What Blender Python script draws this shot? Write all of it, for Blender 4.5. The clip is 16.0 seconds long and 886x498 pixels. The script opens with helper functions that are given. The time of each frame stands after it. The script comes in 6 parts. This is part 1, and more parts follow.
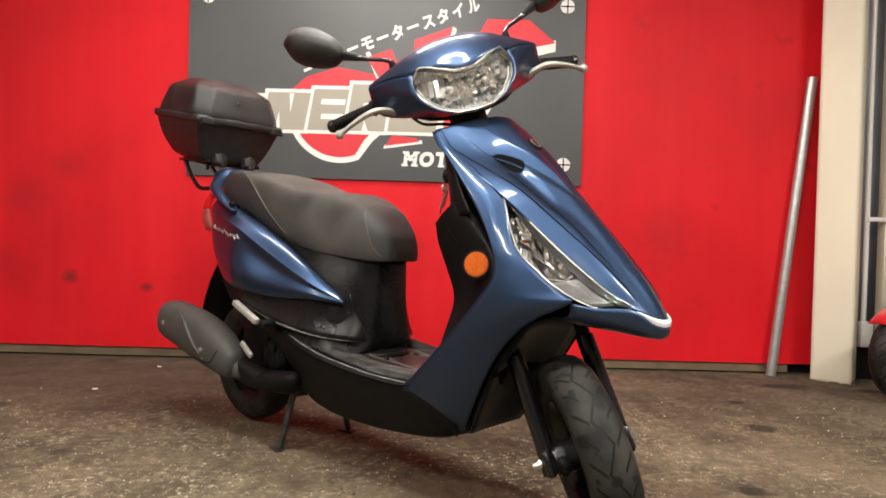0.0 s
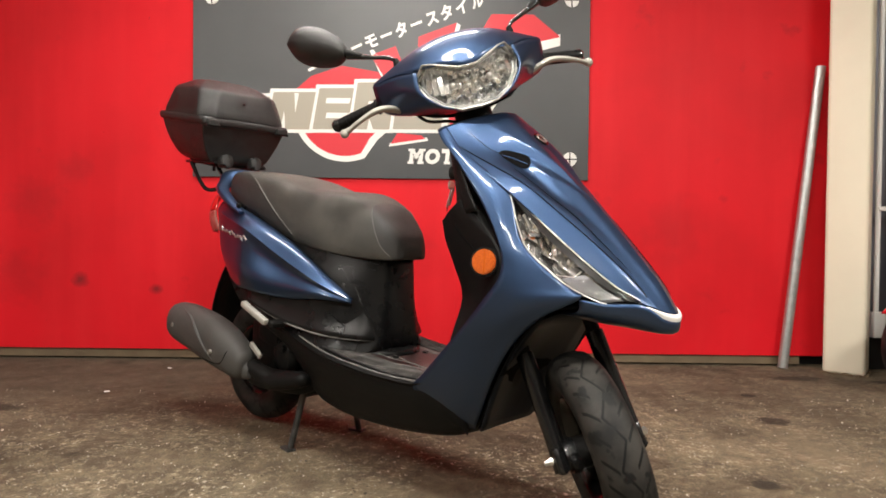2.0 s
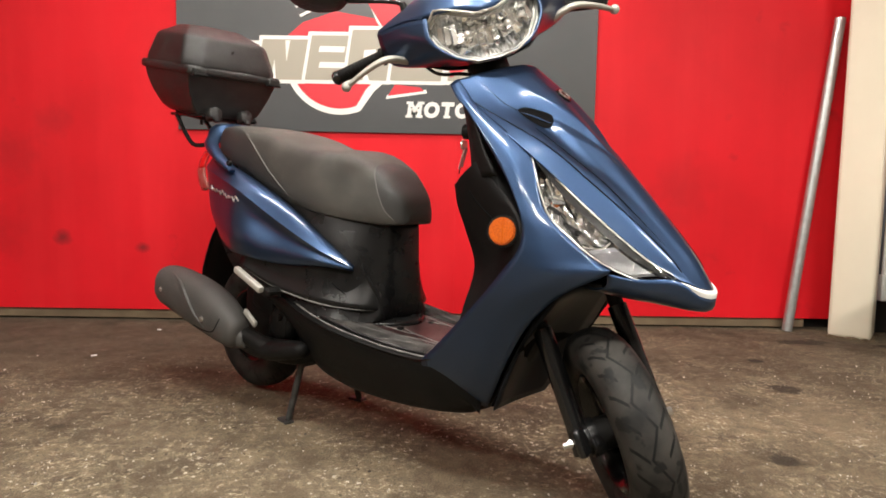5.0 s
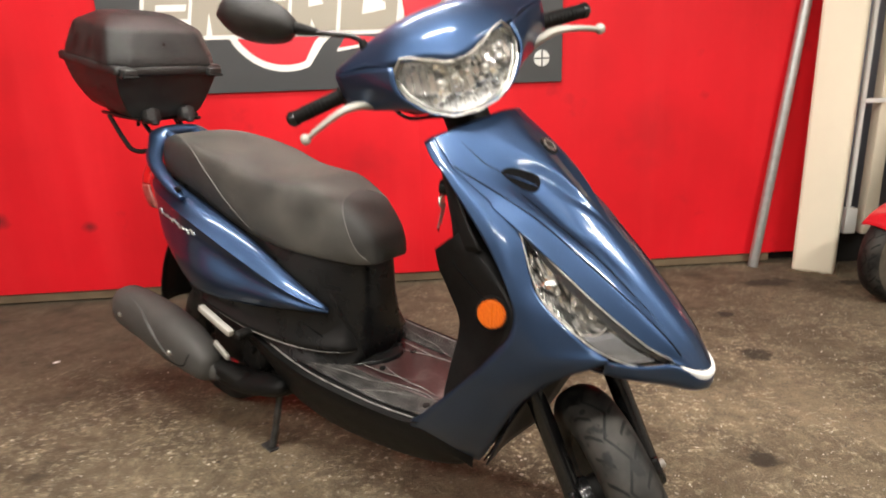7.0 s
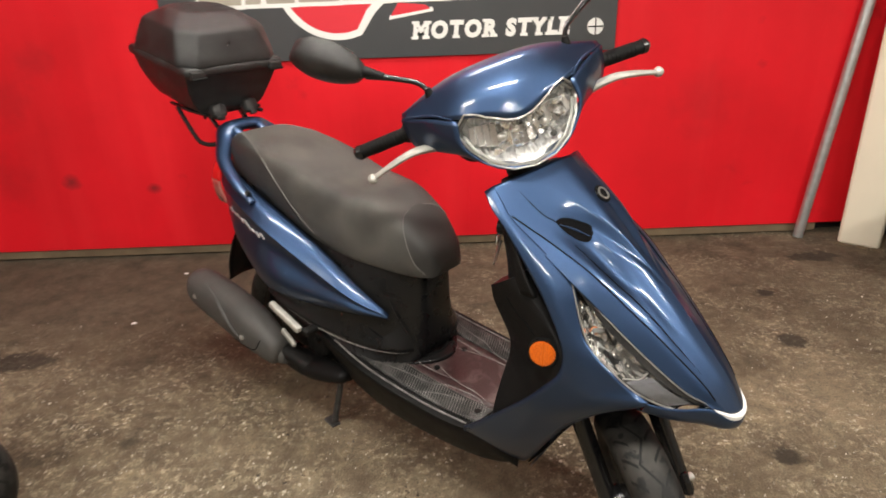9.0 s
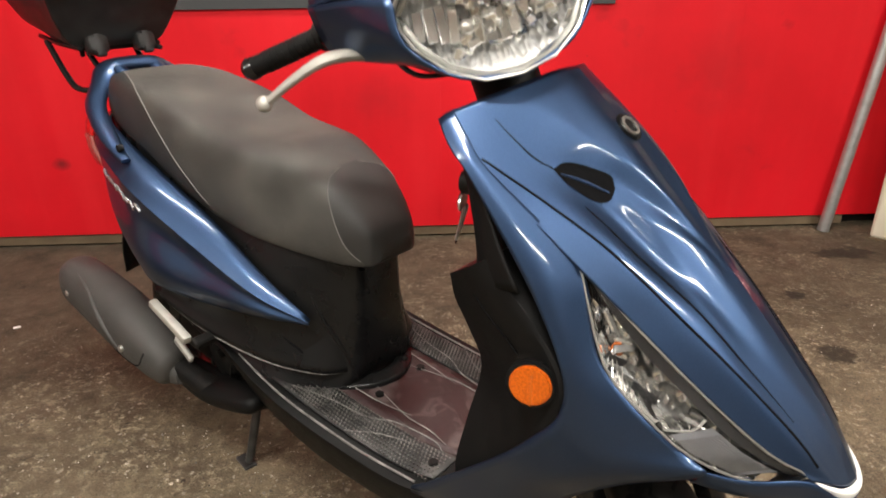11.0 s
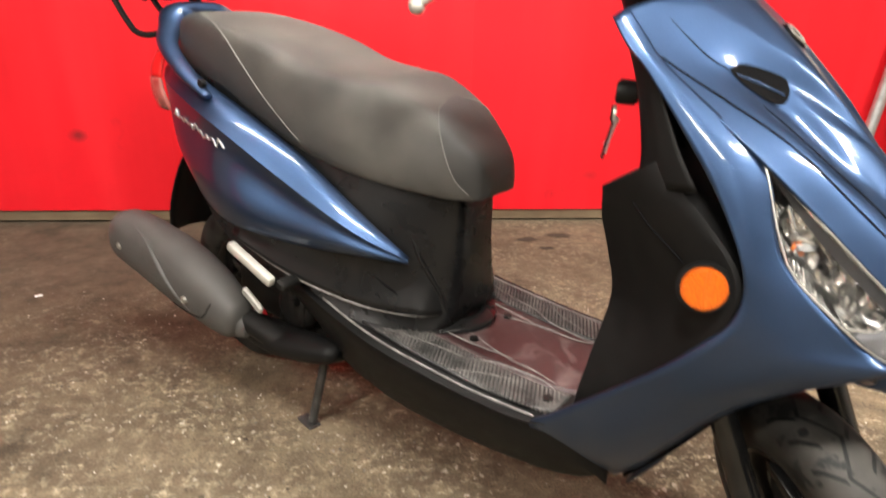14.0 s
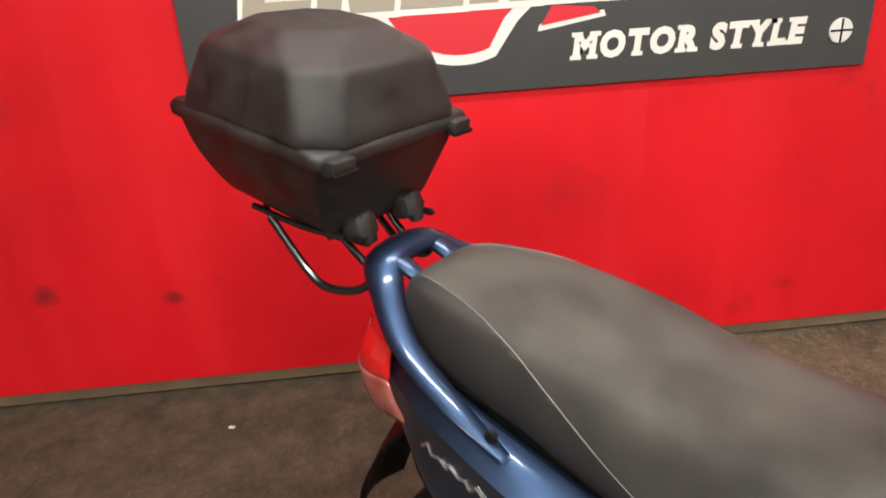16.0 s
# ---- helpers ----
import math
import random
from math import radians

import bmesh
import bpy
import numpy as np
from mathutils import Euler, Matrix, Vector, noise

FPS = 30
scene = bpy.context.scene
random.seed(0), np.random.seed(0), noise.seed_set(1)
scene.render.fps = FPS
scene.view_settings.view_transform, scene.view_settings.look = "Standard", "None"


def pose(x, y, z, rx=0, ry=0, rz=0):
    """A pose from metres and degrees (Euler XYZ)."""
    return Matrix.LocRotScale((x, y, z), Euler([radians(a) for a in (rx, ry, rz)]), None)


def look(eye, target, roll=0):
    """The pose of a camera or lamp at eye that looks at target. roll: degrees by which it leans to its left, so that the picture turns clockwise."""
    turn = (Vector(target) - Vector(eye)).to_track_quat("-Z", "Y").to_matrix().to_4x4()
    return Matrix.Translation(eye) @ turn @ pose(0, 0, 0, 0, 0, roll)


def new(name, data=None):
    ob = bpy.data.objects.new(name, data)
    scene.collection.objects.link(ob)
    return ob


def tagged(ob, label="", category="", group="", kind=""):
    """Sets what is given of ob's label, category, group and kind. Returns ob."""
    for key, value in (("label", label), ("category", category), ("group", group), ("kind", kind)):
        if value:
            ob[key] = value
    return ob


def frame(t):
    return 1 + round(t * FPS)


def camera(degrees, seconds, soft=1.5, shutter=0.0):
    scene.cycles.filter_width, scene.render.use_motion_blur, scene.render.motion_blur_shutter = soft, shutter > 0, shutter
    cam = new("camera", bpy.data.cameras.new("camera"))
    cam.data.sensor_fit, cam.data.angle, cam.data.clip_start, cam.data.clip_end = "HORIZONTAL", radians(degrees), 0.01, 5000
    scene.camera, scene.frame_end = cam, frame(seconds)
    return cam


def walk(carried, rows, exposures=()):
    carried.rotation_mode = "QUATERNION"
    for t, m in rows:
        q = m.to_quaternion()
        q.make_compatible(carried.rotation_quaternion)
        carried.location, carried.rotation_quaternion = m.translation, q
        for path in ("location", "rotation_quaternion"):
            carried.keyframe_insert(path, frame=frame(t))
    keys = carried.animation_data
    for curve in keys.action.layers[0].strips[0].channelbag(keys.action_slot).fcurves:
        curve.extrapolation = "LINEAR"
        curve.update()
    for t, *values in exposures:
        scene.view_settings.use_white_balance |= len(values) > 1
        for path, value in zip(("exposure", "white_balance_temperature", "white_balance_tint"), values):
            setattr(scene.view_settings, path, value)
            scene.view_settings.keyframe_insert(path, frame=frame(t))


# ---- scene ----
cam = camera(68.4, 16.0, 1.7, 0.5)
PATH = [
    (0, (0.556, -0.853, 0.665), (0.569, 0.767, 0.642), 1.6),
    (0.5, (0.557, -0.849, 0.663), (0.581, 0.770, 0.629), 1.6),
    (1, (0.557, -0.853, 0.665), (0.563, 0.767, 0.642), 1.4),
    (1.5, (0.559, -0.851, 0.667), (0.559, 0.769, 0.642), 1.0),
    (2, (0.557, -0.847, 0.668), (0.551, 0.773, 0.636), 0.6),
    (2.5, (0.561, -0.845, 0.667), (0.531, 0.774, 0.611), 0.2),
    (3, (0.560, -0.831, 0.673), (0.566, 0.787, 0.600), 0.4),
    (3.5, (0.548, -0.804, 0.680), (0.517, 0.811, 0.565), 0.3),
    (4, (0.527, -0.761, 0.691), (0.492, 0.852, 0.542), 1.0),
    (4.2, (0.515, -0.748, 0.699), (0.497, 0.865, 0.552), 1.6),
    (6.3, (0.498, -0.625, 0.687), (0.591, 0.985, 0.531), -0.7),
    (6.5, (0.487, -0.592, 0.693), (0.608, 1.015, 0.535), 0.3),
    (7, (0.469, -0.556, 1.060), (0.588, 0.999, 0.620), -1.9),
    (7.5, (0.453, -0.635, 1.332), (0.466, 0.878, 0.752), -2.1),
    (8, (0.468, -0.735, 1.373), (0.475, 0.778, 0.793), -1.8),
    (8.5, (0.477, -0.724, 1.349), (0.435, 0.762, 0.706), -1.5),
    (9, (0.433, -0.570, 1.339), (0.449, 0.919, 0.700), -1.9),
    (9.2, (0.434, -0.510, 1.325), (0.471, 0.948, 0.620), -1.9),
    (11.3, (0.512, -0.100, 1.022), (0.581, 1.392, 0.395), -0.3),
    (11.5, (0.509, -0.100, 0.977), (0.592, 1.370, 0.300), 0.0),
    (12, (0.511, -0.110, 0.906), (0.606, 1.331, 0.172), -0.4),
    (12.5, (0.501, -0.118, 0.875), (0.625, 1.315, 0.131), -0.3),
    (13, (0.467, -0.124, 0.857), (0.625, 1.290, 0.082), -0.5),
    (13.5, (0.363, -0.138, 0.868), (0.471, 1.321, 0.172), -0.4),
    (14, (0.256, -0.127, 0.940), (0.398, 1.375, 0.348), 1.5),
    (14.5, (0.207, -0.042, 1.132), (0.301, 1.430, 0.460), -1.7),
    (15, (0.138, 0.155, 1.250), (0.156, 1.650, 0.625), -1.3),
    (15.5, (-0.046, 0.372, 1.309), (-0.048, 1.858, 0.664), -4.8),
    (16, (-0.196, 0.578, 1.299), (-0.100, 2.071, 0.677), -3.7),
]
EXPOSURES = [(0, 0.0), (4, 0.05), (6.5, 0.2), (7, 0.2), (8, 0.02), (9, -0.02), (11.3, 0.05), (11.5, 0.1), (12, 0.42), (12.5, 0.6), (14, 0.72), (15, 0.3), (16, 0.02)]
walk(cam, [(t, look(eye, target, roll)) for t, eye, target, roll in PATH], EXPOSURES)

# ---- light ----
world = bpy.data.worlds.new("world")
scene.world = world
world.use_nodes = True
world.node_tree.nodes["Background"].inputs[0].default_value = (0.75, 0.8, 0.9, 1)
world.node_tree.nodes["Background"].inputs[1].default_value = 0.05


def lamp(name, x, y, z, sx, sy, watts, colour, rot=(0, 0, 0)):
    data = bpy.data.lights.new(name, "AREA")
    data.shape, data.size, data.size_y, data.energy, data.color = "RECTANGLE", sx, sy, watts, colour
    ob = new(name, data)
    ob.matrix_world = pose(x, y, z, *rot)
    return ob


WARM = (1.0, 0.95, 0.872)
# tube places are assumed; the outer ones are added to fill the sides
TUBES = [(0.1, 1.65, 78), (0.15, -0.30, 134), (0.4, -2.60, 142), (-2.3, -1.40, 150), (2.9, -1.00, 215)]
for tx, ty, watts in TUBES:
    lamp("assumed_tube_light", tx, ty, 2.93, 1.25, 0.16, watts, WARM)


# ---- materials ----
def material(name, colour, rough=0.5, metal=0.0, coat=0.0, colour2=None, scale=20.0, mix=0.5, bump=0.0, bump_scale=200.0, spec=0.5, rough_var=0.0):
    m = bpy.data.materials.new(name)
    m.use_nodes = True
    nt = m.node_tree
    b = nt.nodes["Principled BSDF"]
    b.inputs["Base Color"].default_value = (*colour, 1)
    b.inputs["Roughness"].default_value = rough
    b.inputs["Metallic"].default_value = metal
    b.inputs["Coat Weight"].default_value = coat
    b.inputs["Coat Roughness"].default_value = 0.06
    b.inputs["Specular IOR Level"].default_value = spec
    tc = nt.nodes.new("ShaderNodeTexCoord")
    if colour2 is not None or rough_var:
        n = nt.nodes.new("ShaderNodeTexNoise")
        n.inputs["Scale"].default_value, n.inputs["Detail"].default_value = scale, 6
        nt.links.new(tc.outputs["Object"], n.inputs["Vector"])
        r = nt.nodes.new("ShaderNodeValToRGB")
        r.color_ramp.elements[0].position, r.color_ramp.elements[1].position = 0.5 - mix / 2, 0.5 + mix / 2
        nt.links.new(n.outputs["Fac"], r.inputs[0])
        if colour2 is not None:
            r.color_ramp.elements[0].color, r.color_ramp.elements[1].color = (*colour, 1), (*colour2, 1)
            nt.links.new(r.outputs[0], b.inputs["Base Color"])
        if rough_var:
            mr = nt.nodes.new("ShaderNodeMapRange")
            mr.inputs["To Min"].default_value, mr.inputs["To Max"].default_value = rough - rough_var, rough + rough_var
            nt.links.new(n.outputs["Fac"], mr.inputs["Value"])
            nt.links.new(mr.outputs[0], b.inputs["Roughness"])
    if bump:
        n2 = nt.nodes.new("ShaderNodeTexNoise")
        n2.inputs["Scale"].default_value, n2.inputs["Detail"].default_value = bump_scale, 3
        nt.links.new(tc.outputs["Object"], n2.inputs["Vector"])
        bp = nt.nodes.new("ShaderNodeBump")
        bp.inputs["Strength"].default_value, bp.inputs["Distance"].default_value = bump, 0.002
        nt.links.new(n2.outputs["Fac"], bp.inputs["Height"])
        nt.links.new(bp.outputs[0], b.inputs["Normal"])
    return m


def shader(m):
    return m.node_tree.nodes["Principled BSDF"]


BLUE = material("blue_metallic_paint", (0.034, 0.064, 0.132), 0.45, 0.95, 0.55, (0.027, 0.051, 0.107), 900, 0.4)
shader(BLUE).inputs["Coat Roughness"].default_value = 0.09
BLACK = material("black_moulded_plastic", (0.0035, 0.0035, 0.0037), 0.50, 0, 0, (0.0075, 0.0073, 0.007), 30, 0.6, 0.25, 900, 0.14, 0.08)
BOXPLAST = material("grained_black_plastic", (0.007, 0.007, 0.007), 0.36, 0, 0, (0.022, 0.022, 0.0215), 20, 0.3, 0.6, 900, 0.48, 0.20)
VINYL = material("grey_black_vinyl", (0.032, 0.0315, 0.029), 0.42, 0, 0, (0.078, 0.074, 0.065), 8, 0.34, 0.6, 1400, 0.42, 0.08)
VINYLSIDE = material("dark_grained_vinyl", (0.015, 0.015, 0.0145), 0.46, 0, 0, (0.030, 0.029, 0.027), 10, 0.6, 0.4, 1600)
DULL = material("sooty_black_metal", (0.005, 0.005, 0.005), 0.50, 0.2, 0, (0.014, 0.013, 0.012), 40, 0.6, 0.3, 300, 0.16)
GLOSSBLACK = material("glossy_black_enamel", (0.004, 0.004, 0.0045), 0.24, 0, 0.3, (0.008, 0.008, 0.008), 30, 0.6, spec=0.35)
PALE = material("pale_oxidised_alloy", (0.44, 0.43, 0.39), 0.5, 0.3, 0, (0.32, 0.31, 0.28), 40, 0.6)
MUFF = material("matt_grey_heat_cover", (0.060, 0.057, 0.053), 0.6, 0, 0, (0.038, 0.036, 0.034), 18, 0.6, 0.4, 1100)
SILVER = material("brushed_alloy", (0.62, 0.61, 0.58), 0.32, 0.9, 0, (0.5, 0.49, 0.46), 60, 0.6, 0.1, 200)
CHROME = material("chrome", (0.8, 0.8, 0.8), 0.08, 1.0)
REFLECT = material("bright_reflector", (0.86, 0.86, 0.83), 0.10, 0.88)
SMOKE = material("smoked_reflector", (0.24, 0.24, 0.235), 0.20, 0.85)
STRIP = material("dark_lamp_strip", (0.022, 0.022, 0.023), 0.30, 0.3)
SATIN = material("satin_black_plastic", (0.004, 0.004, 0.0044), 0.28, 0, 0, (0.008, 0.008, 0.008), 25, 0.6, 0.15, 900, 0.27, 0.04)
WHITE = material("white_plastic", (0.75, 0.75, 0.73), 0.35, 0, 0.3)
MAT = material("worn_maroon_rubber", (0.024, 0.010, 0.010), 0.42, 0, 0, (0.048, 0.028, 0.027), 16, 0.7, 0.4, 500, 0.5, 0.1)
PAD = material("dusty_black_rubber", (0.012, 0.012, 0.012), 0.5, 0, 0, (0.085, 0.080, 0.076), 14, 0.5, 0.3, 500, 0.4, 0.1)
for dusty, pale in ((MAT, (0.120, 0.092, 0.088, 1)), (PAD, (0.110, 0.105, 0.100, 1))):
    ramp = next(n for n in dusty.node_tree.nodes if n.type == "VALTORGB").color_ramp
    ramp.elements[0].position, ramp.elements[1].position, ramp.elements[1].color = 0.50, 0.80, pale
    cloud = next(n for n in dusty.node_tree.nodes if n.type == "TEX_NOISE")
    cloud.inputs["Distortion"].default_value, cloud.inputs["Detail"].default_value = 1.2, 9
SCUFF = material("dusty_scuffed_plastic", (0.05, 0.048, 0.046), 0.6, 0, 0, (0.24, 0.23, 0.22), 45, 0.5, 0.3, 600)
AMBER = material("amber_reflector", (0.52, 0.098, 0.002), 0.30, 0, 0.25, (0.36, 0.060, 0.001), 330, 0.16, 0.35, 420)
AMBERGLASS = material("amber_bulb_glass", (0.45, 0.10, 0.01), 0.12, 0, 0.8)
REDLENS = material("red_lens", (0.55, 0.012, 0.012), 0.12, 0, 0.6)
STITCH = material("grey_thread", (0.17, 0.165, 0.155), 0.8)
DOTS = material("dusty_rubber_dots", (0.018, 0.017, 0.016), 0.55, 0, 0, (0.17, 0.16, 0.15), 22, 0.35)
PINKLENS = material("pale_pink_lens", (0.28, 0.04, 0.035), 0.12, 0, 0.6, (0.36, 0.14, 0.12), 30, 0.5)
STANDGREY = material("worn_black_stand", (0.085, 0.083, 0.080), 0.45, 0.4, 0, (0.018, 0.017, 0.016), 30, 0.5)
LENSWALL = material("pale_lens_wall", (0.28, 0.28, 0.26), 0.25, 0.5)
LENSPANE = material("ribbed_grey_pane", (0.075, 0.075, 0.080), 0.40, 0.0)
DUSTYWALL = material("dusty_tyre_wall", (0.052, 0.044, 0.034), 0.85, 0, 0, (0.110, 0.094, 0.072), 22, 0.6, 0.5, 260, 0.2)
GUARD = material("smoky_splash_plastic", (0.009, 0.011, 0.015), 0.34, 0, 0, (0.017, 0.020, 0.026), 15, 0.6, spec=0.10)
SEAM = material("panel_gap", (0.003, 0.003, 0.0035), 0.9, spec=0.08)
PIPE = material("galvanised_steel", (0.42, 0.44, 0.44), 0.42, 0.8, 0, (0.55, 0.57, 0.57), 35, 0.5, 0.2, 120, 0.5, 0.1)
CREAM = material("cream_gloss_paint", (0.80, 0.74, 0.59), 0.55, 0, 0, (0.74, 0.68, 0.54), 5, 0.6, 0.25, 35)
TIMBER = material("grey_brown_timber", (0.20, 0.145, 0.085), 0.7, 0, 0, (0.11, 0.075, 0.045), 9, 0.6, 0.4, 80)
GREYSHEET = material("blue_grey_sheet", (0.22, 0.23, 0.28), 0.5, 0.1, 0, (0.30, 0.31, 0.35), 4, 0.6)
BLACKGAP = material("dark_gap", (0.01, 0.009, 0.008), 0.9)
REDPAINT2 = material("red_vehicle_paint", (0.52, 0.012, 0.02), 0.2, 0.1, 0.9)
BANNER = material("dark_grey_board", (0.036, 0.039, 0.042), 0.42, 0, 0, (0.044, 0.046, 0.049), 6, 0.6, 0.08, 60, 0.8)
B_WHITE = material("white_vinyl_print", (0.78, 0.77, 0.74), 0.4)
B_BEIGE = material("taupe_vinyl_print", (0.36, 0.33, 0.27), 0.4)
B_RED = material("red_vinyl_print", (0.62, 0.03, 0.045), 0.4)
# pale tones of the unseen walls and ceiling, set for bounced fill light
UNSEENWALL = material("unseen_wall_pale", (0.58, 0.57, 0.54), 0.85, 0, 0, (0.50, 0.49, 0.46), 3, 0.7, 0.3, 60)
CEIL = material("unseen_ceiling_pale", (0.74, 0.73, 0.70), 0.85, 0, 0, (0.66, 0.65, 0.62), 2, 0.7)
GRIT = material("mixed_grit", (0.62, 0.57, 0.48), 0.8, 0, 0, (0.06, 0.05, 0.04), 14, 0.25)
FIXTURE = material("fixture_white", (0.8, 0.8, 0.8), 0.4)

GLOW = bpy.data.materials.new("tube_glow")
GLOW.use_nodes = True
shader(GLOW).inputs["Emission Color"].default_value = (*WARM, 1)
shader(GLOW).inputs["Emission Strength"].default_value = 9.0

LENS = bpy.data.materials.new("clear_lens")
LENS.use_nodes = True
shader(LENS).inputs["Base Color"].default_value = (1, 1, 1, 1)
shader(LENS).inputs["Roughness"].default_value = 0.02
shader(LENS).inputs["Transmission Weight"].default_value = 1.0
shader(LENS).inputs["IOR"].default_value = 1.06
shader(LENS).inputs["Coat Weight"].default_value = 0.6


SMUDGES = [(-1.37, 0.420, 0.045, 0.040, 0.75), (-0.970, 0.374, 0.035, 0.028, 0.75), (-1.62, 0.83, 0.16, 0.14, 0.24), (-1.72, 0.45, 0.18, 0.16, 0.2), (-1.40, 1.00, 0.10, 0.10, 0.25), (0.35, 0.62, 0.14, 0.10, 0.22), (1.15, 0.21, 0.05, 0.03, 0.35), (1.75, 0.70, 0.16, 0.22, 0.18)]


def red_wall():
    m = material("red_painted_board", (0.56, 0.010, 0.020), 0.55, 0, 0, None, 3, 0.6, 0.22, 25, 0.3)
    nt, b = m.node_tree, shader(m)
    tc = nt.nodes.new("ShaderNodeTexCoord")
    big = nt.nodes.new("ShaderNodeTexNoise")
    big.inputs["Scale"].default_value, big.inputs["Detail"].default_value = 1.6, 5
    nt.links.new(tc.outputs["Object"], big.inputs["Vector"])
    r = nt.nodes.new("ShaderNodeValToRGB")
    r.color_ramp.elements[0].position, r.color_ramp.elements[1].position = 0.30, 0.62
    r.color_ramp.elements[0].color, r.color_ramp.elements[1].color = (0.54, 0.004, 0.010, 1), (0.68, 0.006, 0.015, 1)
    nt.links.new(big.outputs["Fac"], r.inputs[0])
    # scuffs and sooty marks
    sm = nt.nodes.new("ShaderNodeTexNoise")
    sm.inputs["Scale"].default_value, sm.inputs["Detail"].default_value = 4.2, 4
    nt.links.new(tc.outputs["Object"], sm.inputs["Vector"])
    r2 = nt.nodes.new("ShaderNodeValToRGB")
    r2.color_ramp.elements[0].position, r2.color_ramp.elements[1].position = 0.66, 0.80
    nt.links.new(sm.outputs["Fac"], r2.inputs[0])
    mx = nt.nodes.new("ShaderNodeMix")
    mx.data_type = "RGBA"
    nt.links.new(r2.outputs[0], mx.inputs[0])
    nt.links.new(r.outputs[0], mx.inputs[6])
    mx.inputs[7].default_value = (0.36, 0.006, 0.011, 1)
    # faint upright roller streaks and small pale scratches
    mp = nt.nodes.new("ShaderNodeMapping")
    mp.inputs["Scale"].default_value = (9, 9, 0.8)
    nt.links.new(tc.outputs["Object"], mp.inputs["Vector"])
    streak = nt.nodes.new("ShaderNodeTexNoise")
    streak.inputs["Scale"].default_value, streak.inputs["Detail"].default_value = 1.0, 5
    nt.links.new(mp.outputs[0], streak.inputs["Vector"])
    sr = nt.nodes.new("ShaderNodeMapRange")
    sr.inputs["From Min"].default_value, sr.inputs["From Max"].default_value, sr.inputs["To Max"].default_value = 0.45, 0.75, 0.35
    nt.links.new(streak.outputs["Fac"], sr.inputs["Value"])
    mx2 = nt.nodes.new("ShaderNodeMix")
    mx2.data_type = "RGBA"
    nt.links.new(sr.outputs[0], mx2.inputs[0])
    nt.links.new(mx.outputs[2], mx2.inputs[6])
    mx2.inputs[7].default_value = (0.76, 0.022, 0.030, 1)
    chip = nt.nodes.new("ShaderNodeTexNoise")
    chip.inputs["Scale"].default_value, chip.inputs["Detail"].default_value = 46, 2
    nt.links.new(tc.outputs["Object"], chip.inputs["Vector"])
    cr2 = nt.nodes.new("ShaderNodeMapRange")
    cr2.inputs["From Min"].default_value, cr2.inputs["From Max"].default_value, cr2.inputs["To Max"].default_value = 0.775, 0.80, 0.45
    nt.links.new(chip.outputs["Fac"], cr2.inputs["Value"])
    mx3 = nt.nodes.new("ShaderNodeMix")
    mx3.data_type = "RGBA"
    nt.links.new(cr2.outputs[0], mx3.inputs[0])
    nt.links.new(mx2.outputs[2], mx3.inputs[6])
    mx3.inputs[7].default_value = (0.20, 0.008, 0.010, 1)
    # rubbed and sooty spots
    wobble = nt.nodes.new("ShaderNodeTexNoise")
    wobble.inputs["Scale"].default_value, wobble.inputs["Detail"].default_value = 14, 6
    nt.links.new(tc.outputs["Object"], wobble.inputs["Vector"])
    paint = mx3.outputs[2]
    for x, z, rx, rz, strength in SMUDGES:
        at = nt.nodes.new("ShaderNodeMapping")
        at.vector_type = "TEXTURE"
        at.inputs["Location"].default_value, at.inputs["Scale"].default_value = (x, 2.592, z), (rx, 9, rz)
        nt.links.new(tc.outputs["Object"], at.inputs["Vector"])
        ln = nt.nodes.new("ShaderNodeVectorMath")
        ln.operation = "LENGTH"
        nt.links.new(at.outputs[0], ln.inputs[0])
        ad = nt.nodes.new("ShaderNodeMath")
        ad.operation, ad.inputs[1].default_value = "MULTIPLY_ADD", 1.6
        nt.links.new(wobble.outputs["Fac"], ad.inputs[0])
        nt.links.new(ln.outputs["Value"], ad.inputs[2])
        rg = nt.nodes.new("ShaderNodeMapRange")
        rg.inputs["From Min"].default_value, rg.inputs["From Max"].default_value, rg.inputs["To Max"].default_value = 1.9, 0.9, strength
        nt.links.new(ad.outputs[0], rg.inputs["Value"])
        dirt = nt.nodes.new("ShaderNodeMix")
        dirt.data_type = "RGBA"
        nt.links.new(rg.outputs[0], dirt.inputs[0])
        nt.links.new(paint, dirt.inputs[6])
        dirt.inputs[7].default_value = (0.10, 0.010, 0.012, 1)
        paint = dirt.outputs[2]
    nt.links.new(paint, b.inputs["Base Color"])
    return m


STAINS = [(2.265, 2.288, 0.13, 0.06), (1.773, 1.54, 0.06, 0.05), (1.43, 0.922, 0.05, 0.045), (-1.19, 1.60, 0.14, 0.07), (1.86, 1.93, 0.035, 0.03), (2.62, 2.22, 0.07, 0.04), (0.84, 2.36, 0.05, 0.030), (0.99, 2.40, 0.055, 0.030), (0.90, 2.26, 0.03, 0.02)]


